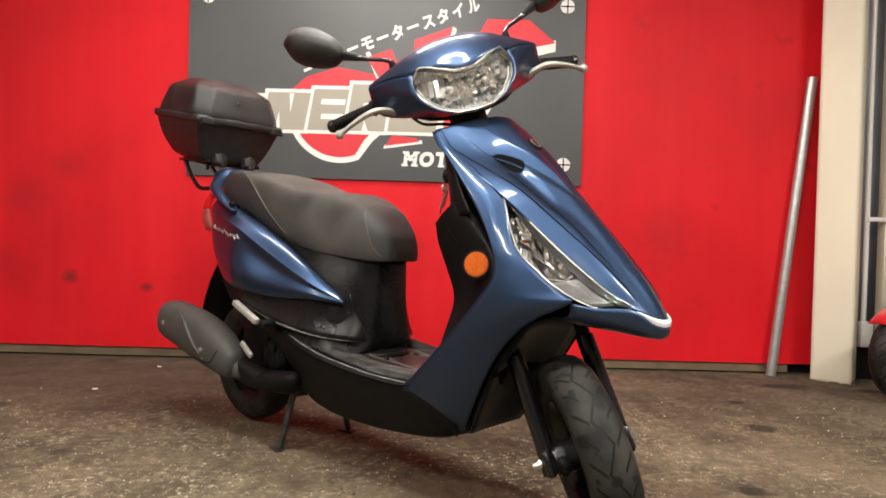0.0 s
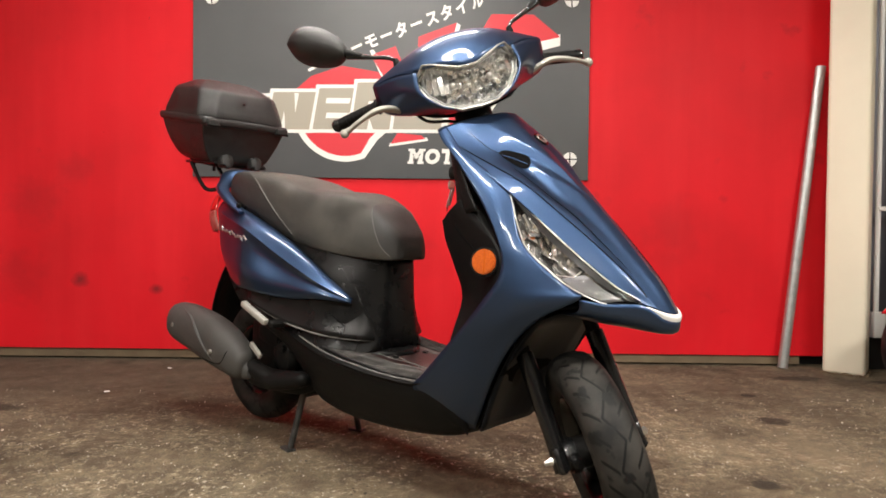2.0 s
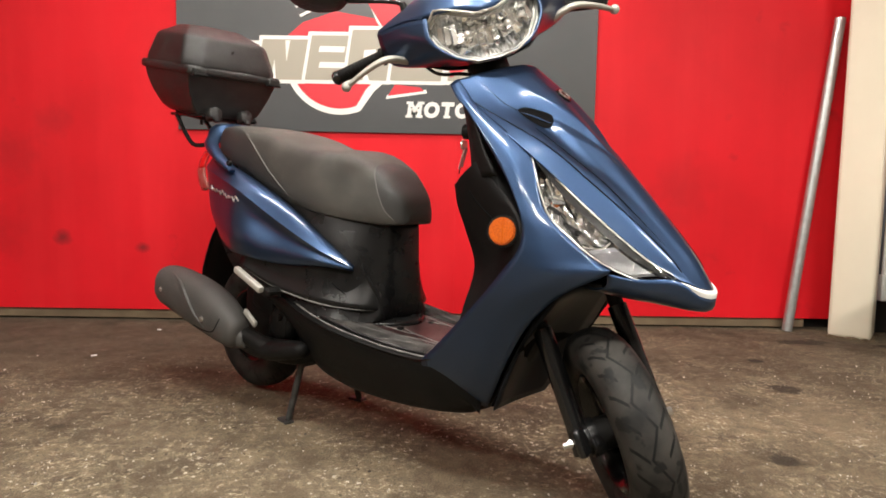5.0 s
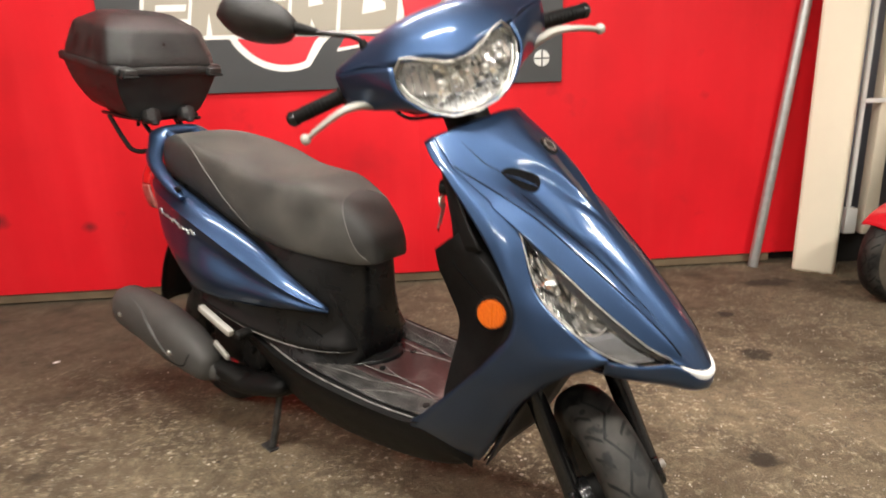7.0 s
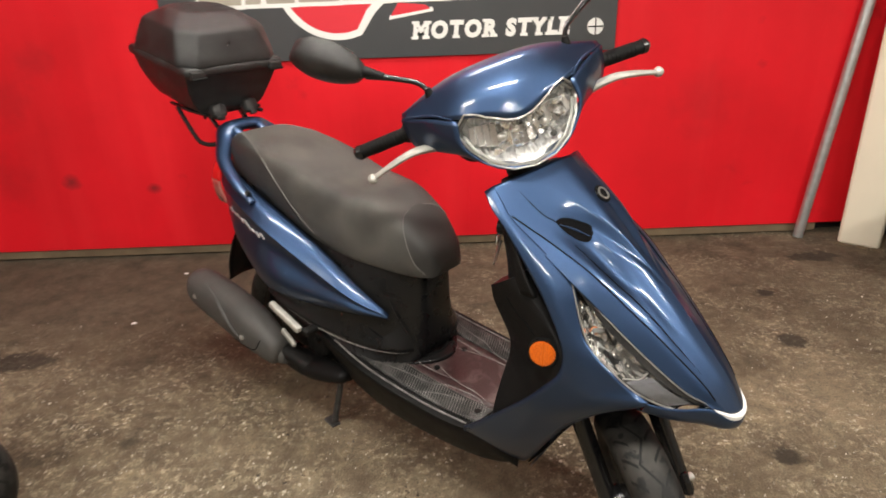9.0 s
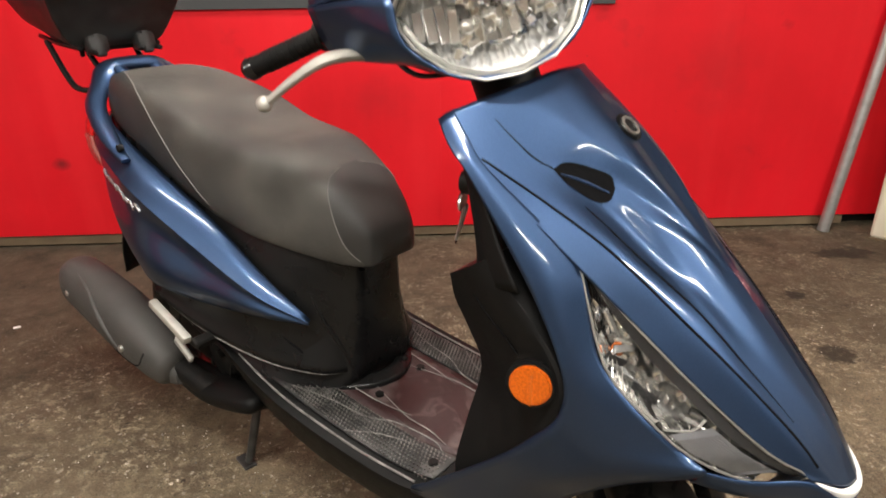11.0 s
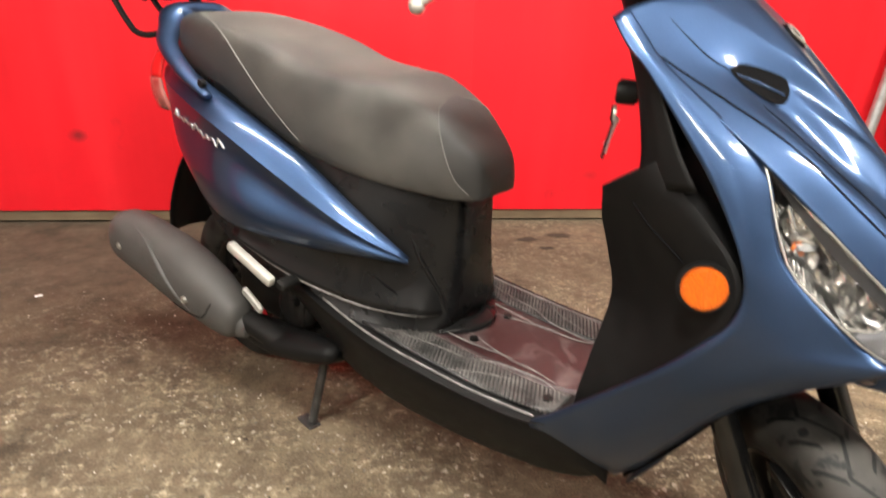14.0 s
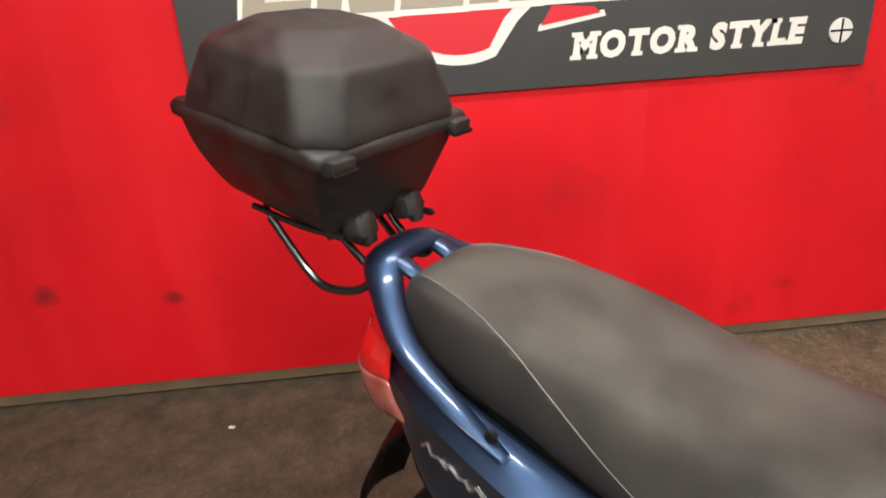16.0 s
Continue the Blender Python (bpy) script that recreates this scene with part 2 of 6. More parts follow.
def concrete():
    m = bpy.data.materials.new("oil_stained_concrete")
    m.use_nodes = True
    nt, b = m.node_tree, shader(m)
    tc = nt.nodes.new("ShaderNodeTexCoord")

    def noise_ramp(scale, detail, p0, p1, c0, c1, rough=0.6, distort=0.0):
        n = nt.nodes.new("ShaderNodeTexNoise")
        n.inputs["Scale"].default_value, n.inputs["Detail"].default_value, n.inputs["Roughness"].default_value = scale, detail, rough
        n.inputs["Distortion"].default_value = distort
        nt.links.new(tc.outputs["Object"], n.inputs["Vector"])
        r = nt.nodes.new("ShaderNodeValToRGB")
        r.color_ramp.elements[0].position, r.color_ramp.elements[1].position = p0, p1
        r.color_ramp.elements[0].color, r.color_ramp.elements[1].color = (*c0, 1), (*c1, 1)
        nt.links.new(n.outputs["Fac"], r.inputs[0])
        return n, r

    def mixed(fac, a, c, kind="MIX"):
        mx = nt.nodes.new("ShaderNodeMix")
        mx.data_type, mx.blend_type = "RGBA", kind
        if isinstance(fac, float):
            mx.inputs[0].default_value = fac
        else:
            nt.links.new(fac, mx.inputs[0])
        nt.links.new(a, mx.inputs[6])
        if isinstance(c, tuple):
            mx.inputs[7].default_value = c
        else:
            nt.links.new(c, mx.inputs[7])
        return mx.outputs[2]

    k, w = (0, 0, 0), (1, 1, 1)
    _, base = noise_ramp(1.3, 5, 0.35, 0.68, (0.056, 0.043, 0.030), (0.200, 0.160, 0.110))
    _, mid = noise_ramp(9, 8, 0.42, 0.66, k, w, 0.7, 0.4)
    _, lime = noise_ramp(44, 9, 0.51, 0.62, k, w, 0.80)
    _, limearea = noise_ramp(4.2, 8, 0.40, 0.60, k, w, 0.72)
    _, soot = noise_ramp(2.3, 4, 0.56, 0.72, k, w)
    _, fleck = noise_ramp(120, 4, 0.62, 0.70, k, w)
    _, speck = noise_ramp(110, 2, 0.72, 0.76, k, w, 0.5)
    col = mixed(mid.outputs[0], base.outputs[0], (0.235, 0.194, 0.128, 1))
    col2 = mixed(0.55, base.outputs[0], col)
    lm = nt.nodes.new("ShaderNodeMath")
    lm.operation = "MULTIPLY"
    nt.links.new(lime.outputs[0], lm.inputs[0])
    nt.links.new(limearea.outputs[0], lm.inputs[1])
    lime_col = mixed(lm.outputs[0], col2, (0.46, 0.41, 0.30, 1))
    pm = nt.nodes.new("ShaderNodeMath")
    pm.operation = "MULTIPLY"
    nt.links.new(speck.outputs[0], pm.inputs[0])
    nt.links.new(limearea.outputs[0], pm.inputs[1])
    col3 = mixed(pm.outputs[0], lime_col, (0.50, 0.46, 0.37, 1))
    # crisp pale crusts and dark pits, each of its own size
    def chips(scale, low, high, stretch):
        mp = nt.nodes.new("ShaderNodeMapping")
        mp.inputs["Scale"].default_value = (1, stretch, 1)
        nt.links.new(tc.outputs["Object"], mp.inputs["Vector"])
        bend = nt.nodes.new("ShaderNodeTexNoise")
        bend.inputs["Scale"].default_value, bend.inputs["Detail"].default_value = scale * 1.6, 4
        nt.links.new(mp.outputs[0], bend.inputs["Vector"])
        mv = nt.nodes.new("ShaderNodeVectorMath")
        mv.operation = "MULTIPLY_ADD"
        mv.inputs[1].default_value = (1.3 / scale, 1.3 / scale, 1.3 / scale)
        nt.links.new(bend.outputs["Color"], mv.inputs[0])
        nt.links.new(mp.outputs[0], mv.inputs[2])
        vor = nt.nodes.new("ShaderNodeTexVoronoi")
        vor.inputs["Scale"].default_value = scale
        nt.links.new(mv.outputs[0], vor.inputs["Vector"])
        sc = nt.nodes.new("ShaderNodeSeparateColor")
        nt.links.new(vor.outputs["Color"], sc.inputs[0])
        size = nt.nodes.new("ShaderNodeMapRange")
        size.inputs["From Min"].default_value, size.inputs["To Min"].default_value, size.inputs["To Max"].default_value = low, 0.0, high
        nt.links.new(sc.outputs[0], size.inputs["Value"])
        sub = nt.nodes.new("ShaderNodeMath")
        sub.operation = "SUBTRACT"
        nt.links.new(size.outputs[0], sub.inputs[0])
        nt.links.new(vor.outputs["Distance"], sub.inputs[1])
        cut = nt.nodes.new("ShaderNodeMapRange")
        cut.inputs["From Min"].default_value, cut.inputs["From Max"].default_value = 0.0, 0.07
        nt.links.new(sub.outputs[0], cut.inputs["Value"])
        return cut.outputs[0]

    # crusts gather where the vehicles stand and thin out around
    far = nt.nodes.new("ShaderNodeMapping")
    far.vector_type = "TEXTURE"
    far.inputs["Location"].default_value, far.inputs["Scale"].default_value = (-0.1, 0.55, 0), (1.35, 0.95, 1)
    nt.links.new(tc.outputs["Object"], far.inputs["Vector"])
    reach = nt.nodes.new("ShaderNodeVectorMath")
    reach.operation = "LENGTH"
    nt.links.new(far.outputs[0], reach.inputs[0])
    dense = nt.nodes.new("ShaderNodeMapRange")
    dense.inputs["From Min"].default_value, dense.inputs["From Max"].default_value, dense.inputs["To Max"].default_value = 1.7, 0.7, 1.0
    dense.inputs["To Min"].default_value = 0.22
    nt.links.new(reach.outputs["Value"], dense.inputs["Value"])
    keep = nt.nodes.new("ShaderNodeMath")
    keep.operation = "MULTIPLY"
    nt.links.new(dense.outputs[0], keep.inputs[0])
    nt.links.new(limearea.outputs[0], keep.inputs[1])
    trodden = keep.outputs[0]
    for chip_scale, low, high, stretch, tint in ((26, 0.76, 0.50, 1.3, (0.27, 0.225, 0.162, 1)), (78, 0.80, 0.50, 0.8, (0.60, 0.55, 0.46, 1)), (60, 0.86, 0.44, 1.0, (0.036, 0.030, 0.024, 1))):
        worn = nt.nodes.new("ShaderNodeMath")
        worn.operation = "MULTIPLY"
        nt.links.new(chips(chip_scale, low, high, stretch), worn.inputs[0])
        nt.links.new(trodden, worn.inputs[1])
        col3 = mixed(worn.outputs[0], col3, tint)
    sm = nt.nodes.new("ShaderNodeMath")
    sm.operation = "MULTIPLY"
    sm.inputs[1].default_value = 0.75
    nt.links.new(soot.outputs[0], sm.inputs[0])
    col4 = mixed(sm.outputs[0], col3, (0.036, 0.030, 0.023, 1))
    col5 = mixed(fleck.outputs[0], col4, (0.035, 0.030, 0.024, 1))
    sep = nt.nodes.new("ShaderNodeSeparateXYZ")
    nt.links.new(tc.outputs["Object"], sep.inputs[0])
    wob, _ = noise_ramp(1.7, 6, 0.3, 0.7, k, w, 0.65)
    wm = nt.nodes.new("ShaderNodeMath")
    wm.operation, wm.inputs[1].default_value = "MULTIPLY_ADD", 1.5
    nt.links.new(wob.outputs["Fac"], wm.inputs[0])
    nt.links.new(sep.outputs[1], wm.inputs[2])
    # floor turns plain brown towards the wall, along a noise-broken edge
    wall_brown = nt.nodes.new("ShaderNodeMapRange")
    wall_brown.inputs["From Min"].default_value, wall_brown.inputs["From Max"].default_value, wall_brown.inputs["To Max"].default_value = 2.05, 2.75, 0.85
    nt.links.new(wm.outputs[0], wall_brown.inputs["Value"])
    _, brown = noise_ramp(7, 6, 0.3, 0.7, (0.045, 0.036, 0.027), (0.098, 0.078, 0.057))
    # this brown gets weaker along the wall towards the pillar
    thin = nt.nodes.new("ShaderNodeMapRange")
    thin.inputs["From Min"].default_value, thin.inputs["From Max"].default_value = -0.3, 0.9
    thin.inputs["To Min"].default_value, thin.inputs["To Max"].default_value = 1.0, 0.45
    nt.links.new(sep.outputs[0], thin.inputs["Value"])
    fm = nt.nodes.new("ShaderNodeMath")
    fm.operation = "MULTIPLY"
    nt.links.new(wall_brown.outputs[0], fm.inputs[0])
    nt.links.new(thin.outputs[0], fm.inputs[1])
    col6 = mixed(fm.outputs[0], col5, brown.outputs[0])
    # dried oil patches
    warp, _ = noise_ramp(11, 6, 0.3, 0.7, k, w, 0.7)
    oil = None
    for x, y, rx, ry in STAINS:
        mp = nt.nodes.new("ShaderNodeMapping")
        mp.vector_type = "TEXTURE"
        mp.inputs["Location"].default_value, mp.inputs["Scale"].default_value = (x, y, 0), (rx, ry, 1)
        nt.links.new(tc.outputs["Object"], mp.inputs["Vector"])
        ln = nt.nodes.new("ShaderNodeVectorMath")
        ln.operation = "LENGTH"
        nt.links.new(mp.outputs[0], ln.inputs[0])
        ad = nt.nodes.new("ShaderNodeMath")
        ad.operation, ad.inputs[1].default_value = "MULTIPLY_ADD", 2.4
        nt.links.new(warp.outputs["Fac"], ad.inputs[0])
        nt.links.new(ln.outputs["Value"], ad.inputs[2])
        rg = nt.nodes.new("ShaderNodeMapRange")
        rg.inputs["From Min"].default_value, rg.inputs["From Max"].default_value = 2.35, 1.9
        rg.inputs["To Max"].default_value = 0.8
        nt.links.new(ad.outputs[0], rg.inputs["Value"])
        if oil is None:
            oil = rg.outputs[0]
        else:
            big = nt.nodes.new("ShaderNodeMath")
            big.operation = "MAXIMUM"
            nt.links.new(oil, big.inputs[0])
            nt.links.new(rg.outputs[0], big.inputs[1])
            oil = big.outputs[0]
    _, grain = noise_ramp(210, 5, 0.34, 0.66, (0.55, 0.55, 0.55), (1.5, 1.47, 1.42), 0.7)
    col6 = mixed(0.8, col6, grain.outputs[0], "MULTIPLY")
    _, patchy = noise_ramp(17, 6, 0.34, 0.66, (0.72, 0.72, 0.73), (1.28, 1.27, 1.24), 0.7)
    col6 = mixed(0.8, col6, patchy.outputs[0], "MULTIPLY")
    col7 = mixed(oil, col6, (0.026, 0.021, 0.017, 1))
    nt.links.new(col7, b.inputs["Base Color"])
    n, _ = noise_ramp(48, 10, 0.3, 0.7, k, w, 0.78)
    bp = nt.nodes.new("ShaderNodeBump")
    bp.inputs["Strength"].default_value, bp.inputs["Distance"].default_value = 1.0, 0.012
    nt.links.new(n.outputs["Fac"], bp.inputs["Height"])
    nt.links.new(bp.outputs[0], b.inputs["Normal"])
    rr, _ = noise_ramp(5, 5, 0.3, 0.7, k, w)
    mr = nt.nodes.new("ShaderNodeMapRange")
    mr.inputs["To Min"].default_value, mr.inputs["To Max"].default_value = 0.62, 0.95
    b.inputs["Specular IOR Level"].default_value = 0.15
    nt.links.new(rr.outputs["Fac"], mr.inputs["Value"])
    nt.links.new(mr.outputs[0], b.inputs["Roughness"])
    return m


def tyre_rubber():
    """Rubber with zigzag grooves round the tread: angle round the axle (local y) and distance across."""
    m = material("worn_tyre_rubber", (0.030, 0.029, 0.028), 0.58, spec=0.22)
    nt, b = m.node_tree, shader(m)
    tc = nt.nodes.new("ShaderNodeTexCoord")
    sep = nt.nodes.new("ShaderNodeSeparateXYZ")
    nt.links.new(tc.outputs["Object"], sep.inputs[0])

    def calc(op, a, c=None, clampit=False):
        n = nt.nodes.new("ShaderNodeMath")
        n.operation, n.use_clamp = op, clampit
        for i, v in enumerate((a, c)):
            if v is None:
                continue
            if isinstance(v, (int, float)):
                n.inputs[i].default_value = v
            else:
                nt.links.new(v, n.inputs[i])
        return n.outputs[0]

    ang = calc("ARCTAN2", sep.outputs[2], sep.outputs[0])
    y = sep.outputs[1]
    ay = calc("ABSOLUTE", y)
    turn = calc("MULTIPLY", ang, 26 / (2 * math.pi))
    # slanted side grooves
    slant = calc("ADD", turn, calc("MULTIPLY", ay, -24.0))
    saw = calc("ABSOLUTE", calc("SUBTRACT", calc("FRACT", slant), 0.5))
    g1 = calc("LESS_THAN", saw, 0.085)
    g1 = calc("MULTIPLY", g1, calc("GREATER_THAN", ay, 0.018))
    g1 = calc("MULTIPLY", g1, calc("LESS_THAN", ay, 0.043))
    # one long zigzag round the middle
    zz = calc("ABSOLUTE", calc("SUBTRACT", calc("FRACT", calc("MULTIPLY", turn, 0.5)), 0.5))
    line = calc("ADD", calc("MULTIPLY", zz, 0.052), -0.013)
    g2 = calc("LESS_THAN", calc("ABSOLUTE", calc("SUBTRACT", y, line)), 0.0028)
    g = calc("MAXIMUM", g1, g2)
    n = nt.nodes.new("ShaderNodeTexNoise")
    n.inputs["Scale"].default_value, n.inputs["Detail"].default_value = 12, 9
    nt.links.new(tc.outputs["Object"], n.inputs["Vector"])
    r = nt.nodes.new("ShaderNodeValToRGB")
    r.color_ramp.elements[0].position, r.color_ramp.elements[1].position = 0.35, 0.70
    r.color_ramp.elements[0].color, r.color_ramp.elements[1].color = (0.008, 0.0076, 0.0072, 1), (0.038, 0.035, 0.031, 1)
    nt.links.new(n.outputs["Fac"], r.inputs[0])
    mx = nt.nodes.new("ShaderNodeMix")
    mx.data_type = "RGBA"
    nt.links.new(g, mx.inputs[0])
    nt.links.new(r.outputs[0], mx.inputs[6])
    mx.inputs[7].default_value = (0.0025, 0.0025, 0.0025, 1)
    # dark damp blotches
    wet = nt.nodes.new("ShaderNodeTexNoise")
    wet.inputs["Scale"].default_value, wet.inputs["Detail"].default_value = 30, 9
    nt.links.new(tc.outputs["Object"], wet.inputs["Vector"])
    cut = nt.nodes.new("ShaderNodeMapRange")
    cut.inputs["From Min"].default_value, cut.inputs["From Max"].default_value = 0.55, 0.60
    nt.links.new(wet.outputs["Fac"], cut.inputs["Value"])
    mx4 = nt.nodes.new("ShaderNodeMix")
    mx4.data_type = "RGBA"
    nt.links.new(cut.outputs[0], mx4.inputs[0])
    nt.links.new(mx.outputs[2], mx4.inputs[6])
    mx4.inputs[7].default_value = (0.006, 0.006, 0.0058, 1)
    nt.links.new(mx4.outputs[2], b.inputs["Base Color"])
    bp = nt.nodes.new("ShaderNodeBump")
    bp.inputs["Strength"].default_value, bp.inputs["Distance"].default_value = 0.6, 0.005
    nt.links.new(calc("SUBTRACT", calc("MULTIPLY", n.outputs["Fac"], 0.15), g), bp.inputs["Height"])
    nt.links.new(bp.outputs[0], b.inputs["Normal"])
    return m


def broken_mirror(low, metal):
    """A lamp reflector pressed into many small facets, each with its own grey."""
    m = material("faceted_reflector", (0.62, 0.62, 0.60), 0.10, metal)
    nt, b = m.node_tree, shader(m)
    tc = nt.nodes.new("ShaderNodeTexCoord")
    mp = nt.nodes.new("ShaderNodeMapping")
    mp.inputs["Rotation"].default_value, mp.inputs["Scale"].default_value = (0.4, 0.7, 0.3), (1, 1.6, 0.6)
    nt.links.new(tc.outputs["Object"], mp.inputs["Vector"])
    v = nt.nodes.new("ShaderNodeTexVoronoi")
    v.feature, v.inputs["Scale"].default_value = "F1", 75
    nt.links.new(mp.outputs[0], v.inputs["Vector"])
    bp = nt.nodes.new("ShaderNodeBump")
    bp.inputs["Strength"].default_value, bp.inputs["Distance"].default_value = 1.0, 0.012
    nt.links.new(v.outputs["Distance"], bp.inputs["Height"])
    nt.links.new(bp.outputs[0], b.inputs["Normal"])
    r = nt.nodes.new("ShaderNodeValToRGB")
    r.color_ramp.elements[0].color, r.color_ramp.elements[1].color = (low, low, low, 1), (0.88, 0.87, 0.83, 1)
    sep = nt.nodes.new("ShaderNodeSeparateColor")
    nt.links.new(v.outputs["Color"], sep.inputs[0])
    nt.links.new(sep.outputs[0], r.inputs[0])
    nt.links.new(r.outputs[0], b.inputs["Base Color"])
    return m


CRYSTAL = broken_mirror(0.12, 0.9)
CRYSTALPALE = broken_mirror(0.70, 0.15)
RED = red_wall()
CONCRETE = concrete()
TYRE = tyre_rubber()


# ---- shapes ----
def mesh_of(bm, name, mat, smooth=35.0):
    bmesh.ops.recalc_face_normals(bm, faces=bm.faces)
    me = bpy.data.meshes.new(name)
    bm.to_mesh(me)
    bm.free()
    me.materials.append(mat)
    if smooth:
        me.shade_smooth()
        me.set_sharp_from_angle(angle=radians(smooth))
    return me


def part(name, bm, mat, parent=None, label="", smooth=35.0, thick=0.0):
    ob = new(name, mesh_of(bm, name, mat, smooth))
    if parent is not None:
        ob.parent = parent
    if thick:
        md = ob.modifiers.new("thickness", "SOLIDIFY")
        md.thickness, md.offset = thick, -1
    if label:
        tagged(ob, label)
    return ob


def box(size, at=(0, 0, 0), rot=(0, 0, 0), bevel=0.0, segs=2, bm=None):
    own = bmesh.new()
    bmesh.ops.create_cube(own, size=1, matrix=Matrix.Diagonal((*size, 1)))
    if bevel:
        bmesh.ops.bevel(own, geom=own.edges[:], offset=bevel, segments=segs, affect="EDGES", profile=0.5)
    bmesh.ops.transform(own, matrix=pose(*at, *rot), verts=own.verts)
    return join(bm, own)


def join(bm, own):
    if bm is None:
        return own
    me = bpy.data.meshes.new("tmp")
    own.to_mesh(me)
    own.free()
    bm.from_mesh(me)
    bpy.data.meshes.remove(me)
    return bm


def cr(p0, p1, p2, p3, t):
    return 0.5 * ((2 * p1) + (p2 - p0) * t + (2 * p0 - 5 * p1 + 4 * p2 - p3) * t * t + (3 * p1 - p0 - 3 * p2 + p3) * t * t * t)


def spline(pts, n, closed=False):
    """A Catmull-Rom line through pts, n steps a span."""
    p = [Vector(q) for q in pts]
    m = len(p)
    out = []
    for i in range(m if closed else m - 1):
        if closed:
            a, b, c, d = p[(i - 1) % m], p[i], p[(i + 1) % m], p[(i + 2) % m]
        else:
            a = p[i - 1] if i > 0 else 2 * p[0] - p[1]
            d = p[i + 2] if i + 2 < m else 2 * p[m - 1] - p[m - 2]
            b, c = p[i], p[i + 1]
        out += [cr(a, b, c, d, k / n) for k in range(n)]
    if not closed:
        out.append(p[-1])
    return out


def tube(pts, radius, steps=4, segs=10, closed=False, bm=None, flat=1.0, smooth=True):
    """A pipe along a smooth line; radius a number or one for each point; flat squashes it up and down."""
    own = bmesh.new()
    line = spline(pts, steps, closed) if smooth else [Vector(q) for q in pts]
    rad = [radius] * len(line)
    if not isinstance(radius, (int, float)):
        n = len(radius) - 1
        rad = [radius[min(int(i * n / (len(line) - 1)), n - 1)] + (radius[min(int(i * n / (len(line) - 1)) + 1, n)] - radius[min(int(i * n / (len(line) - 1)), n - 1)]) * (i * n / (len(line) - 1) - min(int(i * n / (len(line) - 1)), n - 1)) for i in range(len(line))]
    rings = []
    for i, q in enumerate(line):
        a = line[(i - 1) % len(line)] if (closed or i > 0) else q
        b = line[(i + 1) % len(line)] if (closed or i + 1 < len(line)) else q
        d = (b - a).normalized()
        up = Vector((0, 0, 1)) if abs(d.z) < 0.9 else Vector((1, 0, 0))
        s = d.cross(up).normalized()
        u = s.cross(d)
        rings.append([own.verts.new(q + rad[i] * (math.cos(2 * math.pi * k / segs) * s + flat * math.sin(2 * math.pi * k / segs) * u)) for k in range(segs)])
    for i in range(len(rings) if closed else len(rings) - 1):
        r, t = rings[i], rings[(i + 1) % len(rings)]
        for k in range(segs):
            own.faces.new((r[k], r[(k + 1) % segs], t[(k + 1) % segs], t[k]))
    if not closed:
        own.faces.new(rings[0])
        own.faces.new(rings[-1])
    return join(bm, own)


def sheet(rows, nu=4, nv=4, bm=None, mirror=False):
    """A smooth skin through a grid of points (rows of equal length)."""
    own = bm if bm is not None else bmesh.new()
    fine = [spline(r, nv) for r in rows]
    cols = [spline([f[j] for f in fine], nu) for j in range(len(fine[0]))]
    for sign in ((1, -1) if mirror else (1,)):
        vs = [[own.verts.new((p.x, sign * p.y, p.z)) for p in c] for c in cols]
        for j in range(len(vs) - 1):
            for i in range(len(vs[0]) - 1):
                own.faces.new((vs[j][i], vs[j + 1][i], vs[j + 1][i + 1], vs[j][i + 1]))
    bmesh.ops.remove_doubles(own, verts=own.verts, dist=0.0006)
    return own


def loft(rings, nu=4, nv=4, caps=True, bm=None):
    """A closed body through rings of points."""
    own = bmesh.new()
    fine = [spline(r, nv, True) for r in rings]
    cols = [spline([f[j] for f in fine], nu) for j in range(len(fine[0]))]
    vs = [[own.verts.new(p) for p in c] for c in cols]
    n, m = len(vs), len(vs[0])
    for j in range(n):
        for i in range(m - 1):
            own.faces.new((vs[j][i], vs[(j + 1) % n][i], vs[(j + 1) % n][i + 1], vs[j][i + 1]))
    if caps:
        own.faces.new([v[0] for v in vs])
        own.faces.new([v[-1] for v in vs])
    return join(bm, own)


def rounded(w, h, r=0.3, at=(0, 0)):
    """Eight corner points of a rounded rectangle of half-sizes w, h."""
    x, y = at
    a, b = w * (1 - r), h * (1 - r)
    return [(x + w, y + b), (x + a, y + h), (x - a, y + h), (x - w, y + b), (x - w, y - b), (x - a, y - h), (x + a, y - h), (x + w, y - b)]


def disc(radius, depth, at, axis="Y", segs=24, bevel=0.0, bm=None):
    own = bmesh.new()
    bmesh.ops.create_cone(own, cap_ends=True, segments=segs, radius1=radius, radius2=radius, depth=depth)
    if bevel:
        bmesh.ops.bevel(own, geom=[e for e in own.edges if len(e.link_faces) == 2 and e.calc_face_angle() > 0.8], offset=bevel, segments=2, affect="EDGES")
    rot = {"X": (0, 90, 0), "Y": (90, 0, 0), "Z": (0, 0, 0)}[axis]
    bmesh.ops.transform(own, matrix=pose(*at, *rot), verts=own.verts)
    return join(bm, own)


def lathe(profile, segs=48, at=(0, 0, 0), bm=None, closed=True):
    """Turned about the local y axis: profile of (radius, y)."""
    own = bmesh.new()
    rings = [[own.verts.new((at[0] + r * math.cos(2 * math.pi * k / segs), at[1] + y, at[2] + r * math.sin(2 * math.pi * k / segs))) for k in range(segs)] for r, y in profile]
    n = len(rings)
    for i in range(n if closed else n - 1):
        a, b = rings[i], rings[(i + 1) % n]
        for k in range(segs):
            own.faces.new((a[k], a[(k + 1) % segs], b[(k + 1) % segs], b[k]))
    return join(bm, own)


